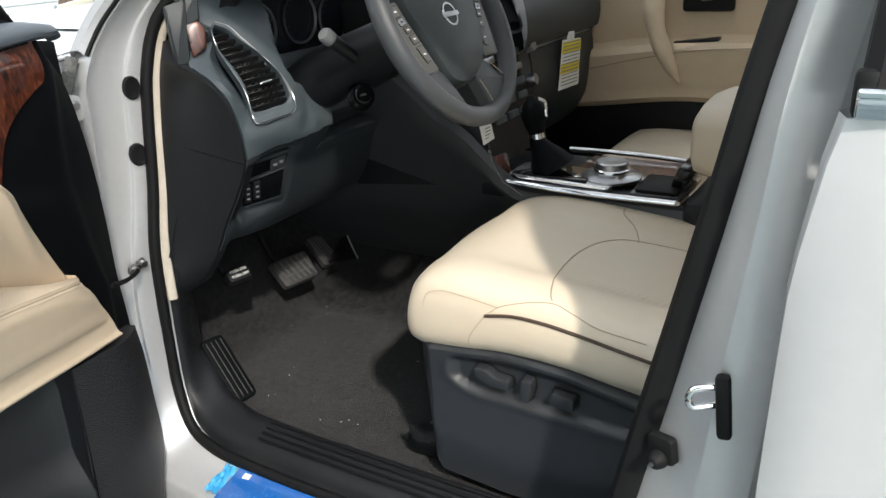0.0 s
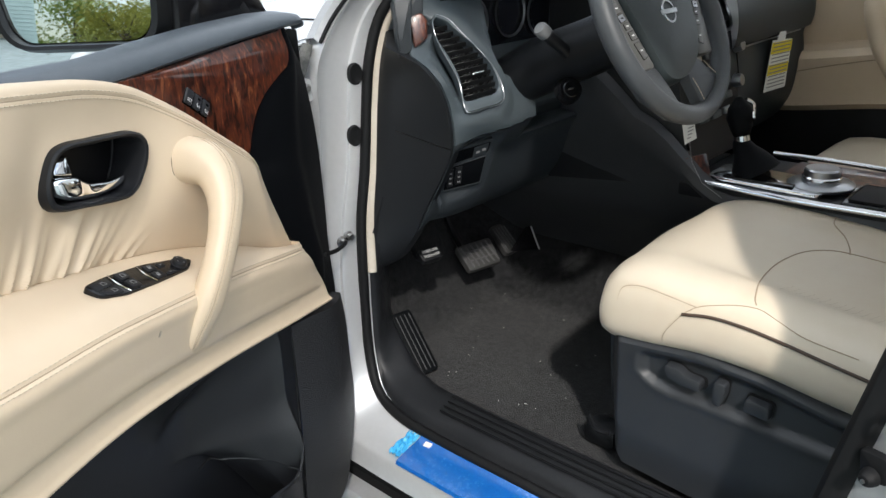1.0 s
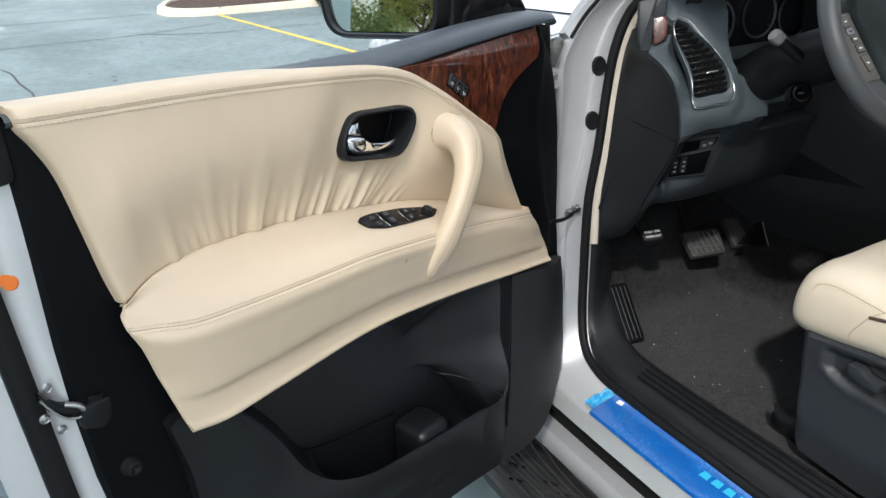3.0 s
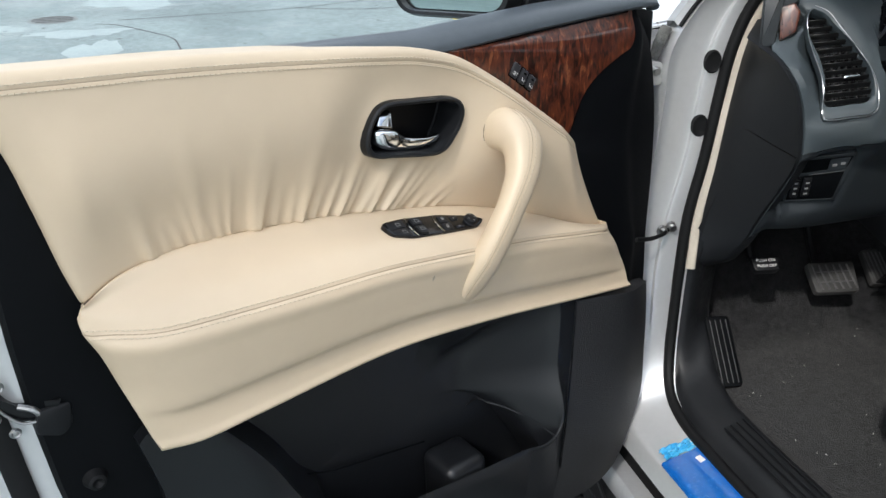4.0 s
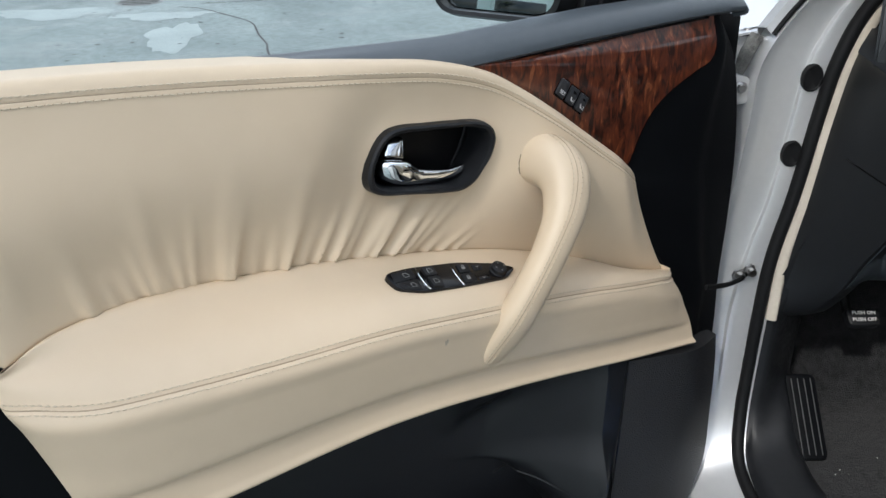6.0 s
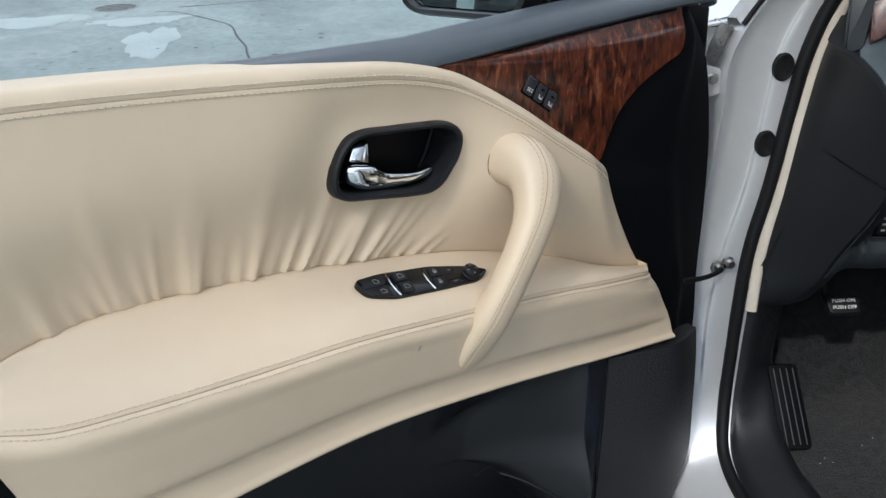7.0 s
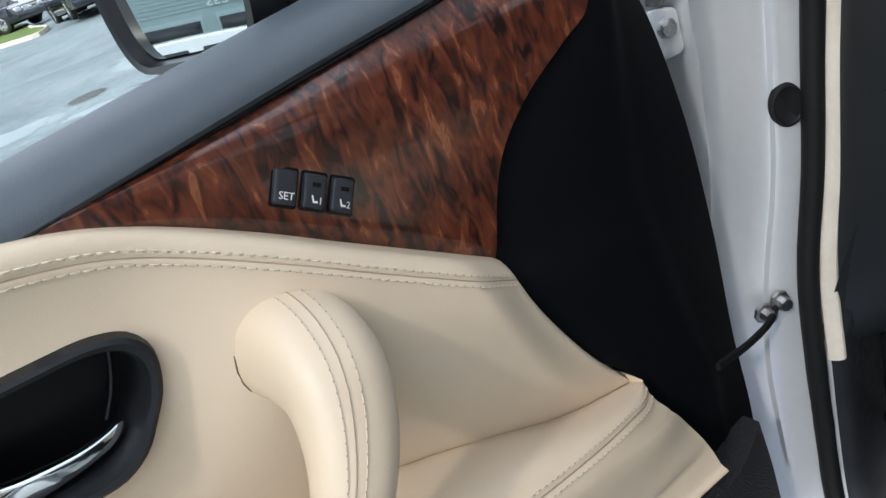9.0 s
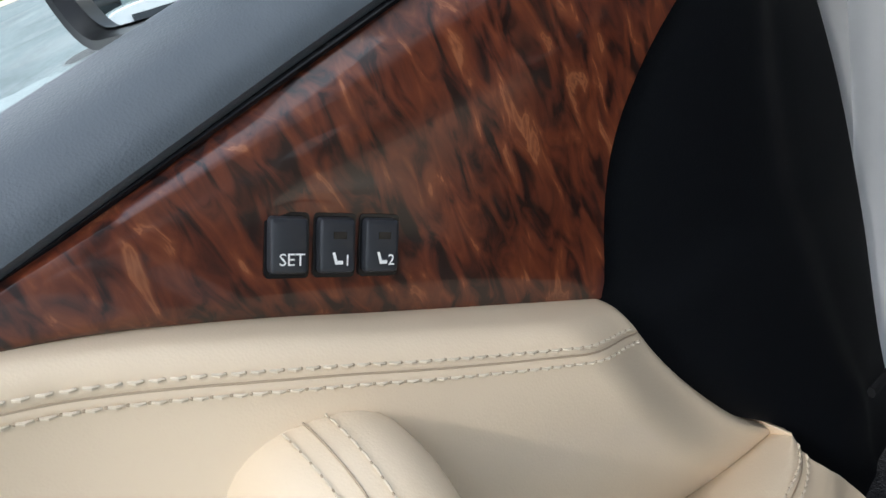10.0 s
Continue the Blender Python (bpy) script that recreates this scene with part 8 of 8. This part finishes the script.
for _i in range(160):
    _x, _y = _rng.uniform(-16, -6.5), _rng.uniform(-7, 5)
    _r = _rng.uniform(0.012, 0.045)
    _z = ground_z(_x, _y) + 0.005
    _bm.faces.new([_bm.verts.new((_x + _r * _rng.uniform(0.6, 1.2) * math.cos(k), _y + _r * _rng.uniform(0.6, 1.2) * math.sin(k), _z)) for k in np.linspace(0, 2 * math.pi, 8)[:-1]])
thing("asphalt_spots", _bm, CRACKMAT, "small dark spots and chips on the asphalt", "debris", kind="stuff")
thing("parking_line", strip([(-16.45, 2.2), (-13.2, 2.85), (-10.2, 3.4), (-7.0, 4.0)], 0.10, 0.004), YLINE, "worn yellow painted parking line", "road marking", "parking lines")
thing("parking_line", strip([(-13.9, 9.0), (-10.5, 9.7), (-7.0, 10.4)], 0.10, 0.004), YLINE, "worn yellow painted parking line", "road marking", "parking lines")


def kerb(path, label, fill, fill_label, fill_name):
    """A closed kerb round a planted island."""
    n = 90
    pts = spline([(x, y, 0) for x, y in path + path[:1]], n)
    cx, cy = sum(p[0] for p in path) / len(path), sum(p[1] for p in path) / len(path)
    rows = []
    for p in pts:
        w = Vector((cx - p.x, cy - p.y, 0)).normalized()
        g = ground_z(p.x, p.y)
        rows.append([Vector((q.x, q.y, g + h)) for q, h in ((p, 0), (p + w * 0.02, 0.13), (p + w * 0.05, 0.155), (p + w * 0.17, 0.155), (p + w * 0.18, 0.12))])
    ob = thing("kerb", sheet(rows), CONCRETE, label, "kerb", "kerbs")
    for i in range(6, n, 14):
        a = rows[i]
        part("joint", tube([q + Vector((0, 0, 0.002)) for q in a[1:4]], 0.008, 5), CRACKMAT, ob)
    bm = bmesh.new()
    bm.faces.new([bm.verts.new(r[4]) for r in rows[:-1]])
    thing(fill_name, bm, fill, fill_label, "planting bed", kind="structure")


kerb([(-17.35, 1.15), (-16.85, 1.25), (-16.45, 1.75), (-16.30, 2.6), (-16.15, 4.05), (-16.0, 6.5), (-16.0, 10.0), (-17.5, 12.0), (-19.2, 10.0), (-19.2, 6.0), (-19.0, 3.0), (-18.2, 1.5)], "pale concrete kerb round a mulched island", MULCH, "brown bark mulch in the island", "mulch_bed")
kerb([(-30.6, -8.3), (-30.3, -7.6), (-31.5, -7.4), (-34, -8.4), (-38, -10), (-40, -14), (-34, -13)], "pale concrete kerb round a grass island", GRASSM, "short green grass in the island", "grass_bed")
LEAF = material("leaf_green", (0.085, 0.16, 0.030), 0.6, vary=(0.8, (0.19, 0.21, 0.04), 0.9))
TWIG = material("pale_dry_twigs", (0.30, 0.23, 0.15), 0.9, vary=(20, (0.20, 0.15, 0.10), 0.7))
BARK = material("grey_brown_bark", (0.10, 0.075, 0.055), 0.9, grain=(30, 0.02), vary=(8, (0.06, 0.045, 0.035), 0.8))
_rng = random.Random(5)
_bm = bmesh.new()
for _i in range(46):
    _o = Vector((-17.6 + _rng.uniform(-0.12, 0.12), 3.75 + _rng.uniform(-0.12, 0.12), ground_z(-17.6, 3.75) + 0.10))
    _t = Vector((_rng.uniform(-0.35, 0.35), _rng.uniform(-0.35, 0.35), _rng.uniform(0.35, 0.8)))
    tube([_o, _o + _t * 0.5 + Vector((0, 0, 0.08)), _o + _t], [0.008, 0.006, 0.003], 5, 6, bm=_bm)
thing("dry_shrub", _bm, TWIG, "clump of dry ornamental grass in the mulch", "shrub")


# ---- parked vehicles ----
GLASSDARK = material("dark_car_glass", (0.012, 0.015, 0.017), 0.06, coat=0.4)
TYRE = material("tyre_rubber", (0.012, 0.012, 0.012), 0.8, grain=(90, 0.002))
ALLOY = material("alloy_wheel", (0.55, 0.56, 0.57), 0.25, 1.0)
LAMPCLEAR = material("lamp_glass", (0.65, 0.66, 0.67), 0.12, coat=0.6)
LAMPRED = material("red_lamp_glass", (0.25, 0.01, 0.01), 0.15, coat=0.6)


def vehicle(place, heading, paint, length, width, height, label, bonnet=0.28, group="parked vehicles"):
    """A parked car standing at place with its nose towards heading (degrees from +x)."""
    h = radians(heading)
    fx, fy = Vector((math.cos(h), math.sin(h), 0)), Vector((-math.sin(h), math.cos(h), 0))
    o = Vector(place)
    ob = empty("parked_car", o, label, "car", group)

    def at(x, y, z):
        return o + fx * x + fy * y + Vector((0, 0, z))
    L, W, H = length / 2, width / 2, height
    side = [(-L, 0.55), (-L + 0.03, 0.80), (-L + 0.06, 1.0), (-L + 0.16, H * 0.93), (-L + 0.40, H), (L - length * bonnet - 0.95, H), (L - length * bonnet - 0.55, H * 0.96), (L - length * bonnet, H * 0.63), (L - 0.35, H * 0.57), (L - 0.08, H * 0.50), (L, H * 0.38), (L, 0.45)]
    top = [(p.x, p.y) for p in spline([(a, b, 0) for a, b in side], 60)]
    rows = []
    for x, z in top:
        wt = W * (0.80 if z > H * 0.75 else 0.80 + 0.18 * min(1, (H * 0.75 - z) / (H * 0.15)))
        wt *= 1 - 0.10 * smooth01((abs(x) - L + 0.35) / 0.35)
        base = W * (1 - 0.08 * smooth01((abs(x) - L + 0.35) / 0.35))
        mid = min(z, H * 0.58)
        rows.append([at(x, -base * 0.96, 0.30), at(x, -base, 0.45), at(x, -base * 1.0, mid * 0.85), at(x, -base * 0.98, mid), at(x, -wt, z - 0.02), at(x, -wt * 0.85, z), at(x, 0, z + 0.02),
                     at(x, wt * 0.85, z), at(x, wt, z - 0.02), at(x, base * 0.98, mid), at(x, base, mid * 0.85), at(x, base, 0.45), at(x, base * 0.96, 0.30)])
    bm = sheet(rows)
    bm.verts.ensure_lookup_table()
    bm.faces.new(bm.verts[:13])
    bm.faces.new(bm.verts[-13:])
    body = part("body", bm, paint, ob)
    zr, zb = H * 0.93, H * 0.62
    for s in (-1, 1):
        x0, x1 = -L + 0.45, L - length * bonnet - 0.45
        n = 3
        for k in range(n):
            a, b = x0 + (x1 - x0) * k / n + 0.04, x0 + (x1 - x0) * (k + 1) / n - 0.04
            part("side_window", sheet([[at(a, s * (W * 0.995), zb), at(b, s * (W * 0.995), zb)], [at(a, s * (W * 0.84), zr), at(b - 0.12, s * (W * 0.84), zr)]]), GLASSDARK, ob)
    part("windscreen", sheet([[at(L - length * bonnet - 0.02, y * W * 0.80, H * 0.66) for y in (-1, 0, 1)], [at(L - length * bonnet - 0.55, y * W * 0.70, H * 0.97) for y in (-1, 0, 1)]]), GLASSDARK, ob)
    part("rear_window", sheet([[at(-L + 0.04, y * W * 0.76, H * 0.62) for y in (-1, 0, 1)], [at(-L + 0.13, y * W * 0.68, H * 0.92) for y in (-1, 0, 1)]]), GLASSDARK, ob)
    for x in (-L * 0.60, L * 0.62):
        for s in (-1, 1):
            f = frame_at(at(x, s * (W - 0.20), 0.37), fx, (0, 0, 1))
            g = -s
            wheel = part("wheel", lathe([(0.22, 0.0), (0.36, 0.0), (0.375, g * 0.03), (0.375, g * 0.18), (0.34, g * 0.21), (0.25, g * 0.215)], f, 28), TYRE, ob, "black tyre on an alloy wheel")
            part("rim", lathe([(0.25, g * 0.200), (0.23, g * 0.205), (0.06, g * 0.185), (0.0, g * 0.19)], f, 24), ALLOY, wheel)
            for k in range(6):
                t = k * math.pi / 3
                part("spoke", box(f(0.14 * math.cos(t), 0.14 * math.sin(t), g * 0.205), (0.17, 0.02, 0.05), 0.005, axes(f(math.cos(t), math.sin(t), 0) - f(0, 0, 0), f(0, 0, 1) - f(0, 0, 0), f(-math.sin(t), math.cos(t), 0) - f(0, 0, 0))), ALLOY, wheel)
    for s in (-1, 1):
        part("headlamp", box(at(L - 0.10, s * W * 0.72, H * 0.46), (0.20, 0.34, 0.16), 0.05, axes(fx, fy, (0, 0, 1))), LAMPCLEAR, ob)
        part("tail_lamp", box(at(-L + 0.06, s * W * 0.84, H * 0.56), (0.10, 0.18, 0.34), 0.03, axes(fx, fy, (0, 0, 1))), LAMPRED, ob)
        part("tailpipe", tube([at(-L + 0.25, s * W * 0.78, 0.34), at(-L - 0.04, s * W * 0.78, 0.33)], 0.045, 12, 4), CHROME, ob, "chrome tailpipe")
        part("mirror", box(at(L - length * bonnet - 0.35, s * (W + 0.10), H * 0.66), (0.12, 0.20, 0.14), 0.04, axes(fx, fy, (0, 0, 1))), paint, ob)
    part("grille", box(at(L - 0.01, 0, H * 0.42), (0.05, W * 1.0, 0.24), 0.03, axes(fx, fy, (0, 0, 1))), CHROME, ob, "chrome grille")
    for k in range(4):
        part("grille_slot", box(at(L + 0.015, 0, H * 0.42 - 0.08 + 0.052 * k), (0.01, W * 0.9, 0.022), 0.0, axes(fx, fy, (0, 0, 1))), GLOSSBLACK, ob)
    part("bumper", box(at(L - 0.05, 0, 0.46), (0.16, W * 1.85, 0.20), 0.06, axes(fx, fy, (0, 0, 1))), paint, ob)
    part("rear_bumper", box(at(-L + 0.04, 0, 0.52), (0.16, W * 1.9, 0.20), 0.06, axes(fx, fy, (0, 0, 1))), paint, ob)
    part("underbody", box(at(0, 0, 0.33), (length * 0.86, W * 1.7, 0.18), 0.03, axes(fx, fy, (0, 0, 1))), RUBBER, ob)
    part("spare_wheel", lathe([(0.0, 0.0), (0.34, 0.0), (0.36, 0.05), (0.36, 0.16), (0.33, 0.20), (0.0, 0.20)], frame_at(at(-L + 0.65, 0, 0.16), fx, fy), 24), TYRE, ob)
    part("plate", box(at(-L - 0.02, 0, 0.86), (0.01, 0.30, 0.15), 0.0, axes(fx, fy, (0, 0, 1))), PAPER, ob)
    part("plate_bar", box(at(-L - 0.027, 0, 0.86), (0.004, 0.20, 0.05), 0.0, axes(fx, fy, (0, 0, 1))), GREYPRINT, ob)
    return ob


NAVY = material("dark_blue_black_paint", (0.012, 0.016, 0.024), 0.15, 0.2, coat=1.0, vary=(2, (0.015, 0.020, 0.030), 0.6))
WHITEPAINT = material("white_car_paint", (0.74, 0.75, 0.75), 0.22, coat=0.9, vary=(2, (0.70, 0.71, 0.71), 0.6))


def stand(x, y):
    return (x, y, ground_z(x, y) + 0.005)


vehicle(stand(-17.45, 4.95), 188.0, NAVY, 4.9, 1.95, 1.85, "black SUV parked nose to the island, seen from behind")
vehicle(stand(-16.2, 7.55), 188.0, WHITEPAINT, 4.7, 1.85, 1.50, "white saloon car parked beside a black SUV", 0.26)
vehicle(stand(-31.9, -5.95), 22.0, NAVY, 4.8, 1.92, 1.70, "dark blue SUV parked across the car park")
vehicle(stand(-31.0, -3.0), 22.0, NAVY, 4.9, 1.95, 1.80, "black SUV parked in a far row")
vehicle(stand(-36.5, -10.5), 60.0, NAVY, 4.7, 1.85, 1.50, "dark saloon car parked beyond a grass island", 0.26)


# ---- trees ----
def tree_mesh(seed, tall, spread, leaves, tint):
    rng = random.Random(seed)
    bm = tube([(0, 0, 0), (0.05, 0.03, tall * 0.25), (-0.03, 0.06, tall * 0.5), (0.02, 0.0, tall * 0.8)], [0.20, 0.15, 0.10, 0.03], 10, 14)
    tips = []
    for i in range(16):
        z = tall * rng.uniform(0.25, 0.7)
        t = rng.uniform(0, 6.3)
        r = spread * rng.uniform(0.55, 1.0) * (1.05 - 0.5 * abs(z / tall - 0.45))
        e = Vector((math.cos(t) * r, math.sin(t) * r, z + tall * rng.uniform(0.1, 0.28)))
        tube([(0, 0, z), (e.x * 0.45, e.y * 0.45, z + (e.z - z) * 0.55), e], [0.06, 0.04, 0.012], 6, 6, bm=bm)
        tips += [e, Vector((e.x * 0.6, e.y * 0.6, z + (e.z - z) * 0.7))]
    tips.append(Vector((0, 0, tall * 0.9)))
    verts, faces = [], []
    for i in range(leaves):
        c = rng.choice(tips)
        q = c + Vector((rng.gauss(0, 1), rng.gauss(0, 1), rng.gauss(0, 0.8))) * spread * 0.22
        a = Vector((rng.uniform(-1, 1), rng.uniform(-1, 1), rng.uniform(-0.6, 0.6))).normalized() * rng.uniform(0.06, 0.12)
        b = a.orthogonal().normalized() * a.length * 0.55
        n = len(verts)
        verts += [q - a, q + b, q + a, q - b]
        faces.append((n, n + 1, n + 2, n + 3))
    me = bpy.data.meshes.new("crown")
    me.from_pydata([tuple(v) for v in verts], [], faces)
    me.materials.append(tint)
    return bm, me


def tree(seed, tall, spread, leaves, tint, label, places):
    bm, me = tree_mesh(seed, tall, spread, leaves, tint)
    first = empty("tree", (0, 0, 0), label, "tree", "trees round the car park")
    part("trunk", bm, BARK, first)
    crown = new("crown", me)
    crown.parent = first
    for k, (x, y, s) in enumerate(places):
        m = Matrix.Translation((x, y, ground_z(x, y) - 0.05)) @ Euler((0, 0, k * 1.9)).to_matrix().to_4x4()
        if k == 0:
            first.matrix_basis = m
        else:
            copy_thing(first, m)


YELLOWLEAF = material("yellow_green_leaf", (0.30, 0.27, 0.05), 0.6, vary=(0.6, (0.17, 0.19, 0.04), 0.9))
tree(1, 7.5, 2.6, 9000, LEAF, "leafy green tree at the car park's edge", [(-15.0, -42, 1), (-13.0, -52, 1), (-5.0, -55, 1), (4.0, -50, 1), (-10.0, -62, 1), (-34, -24, 1), (-42, -18, 1), (-45, -6, 1), (-50, 6, 1), (-48, 20, 1), (-30, 30, 1), (8, -30, 1), (-38, 34, 1)])
tree(2, 5.5, 2.1, 7000, YELLOWLEAF, "yellowing young tree at the car park's edge", [(-8.0, -40, 1), (-17.0, -50, 1), (0.5, -44, 1), (-46, -14, 1), (-47, 12, 1), (14, -24, 1)])

# Unseen tree, added and turned so that its shade covers the door.
_bm, _me = tree_mesh(9, 11.5, 4.0, 26000, LEAF)
SHADE = empty("tree", (0, 0, 0), "unseen tall leafy tree added to shade the open door", "tree", "trees round the car park")
part("trunk", _bm, BARK, SHADE)
_cr = new("crown", _me)
_cr.parent = SHADE
SHADE.matrix_basis = Matrix.Translation((1.936, -8.608, -0.05)) @ Euler((0, 0, 0.35)).to_matrix().to_4x4()

# ---- service building, seen in the mirror ----
SIDING = material("white_ribbed_siding", (0.38, 0.46, 0.45), 0.55, vary=(0.7, (0.33, 0.41, 0.40), 0.7), grain=(30, 0.002))
BO = Vector((-17.4, -25.6, 0))
BO.z = ground_z(BO.x, BO.y)
BX = Vector((0.829, -0.559, 0)).normalized()
BY = Vector((0.559, 0.829, 0)).normalized()
BUILD = empty("service_building", BO, "white ribbed service building with dark garage windows", "building")


def bl(a, b, c):
    return BO + BX * a + BY * c + Vector((0, 0, b))


part("wall", box(bl(0, 3.0, -3.0), (19.0, 6.0, 6.0), 0.02, axes(BX, BY, (0, 0, 1))), SIDING, BUILD)
for _k in range(26):
    part("siding_rib", box(bl(0, 2.35 + 0.14 * _k, 0.012), (19.0, 0.03, 0.03), 0.006, axes(BX, BY, (0, 0, 1))), SIDING, BUILD)
part("roof_edge", box(bl(0, 6.05, -2.9), (19.4, 6.4, 0.25), 0.03, axes(BX, BY, (0, 0, 1))), TRIMGREY, BUILD)
for _a in (-7.2, -4.4, -1.6, 1.2, 4.0, 6.8):
    _d = part("garage_door", box(bl(_a, 1.05, 0.03), (2.3, 0.06, 2.1), 0.01, axes(BX, BY, (0, 0, 1))), SIDING, BUILD)
    part("pane", box(bl(_a, 1.55, 0.07), (2.1, 0.03, 0.75), 0.01, axes(BX, BY, (0, 0, 1))), GLASSDARK, _d)
for _a in (-5.8, -0.2, 5.4):
    part("wall_lamp", box(bl(_a, 2.4, 0.12), (0.35, 0.22, 0.18), 0.03, axes(BX, BY, (0, 0, 1))), PAPER, BUILD)
SIGNMAT = material("pale_sign_letters", (0.78, 0.82, 0.82), 0.4)
lettering("Service Express", lambda x, y, z: bl(-x * 1.1 - 0.75, 2.55 + y, 0.06 + z), 0.64, SIGNMAT, BUILD, "sign_lettering", 0.03, label="raised white letters reading Service Express")
vehicle(stand(-7.6, -9.5), -48.0, WHITEPAINT, 4.6, 1.85, 1.45, "white saloon car parked near the service building", 0.26)
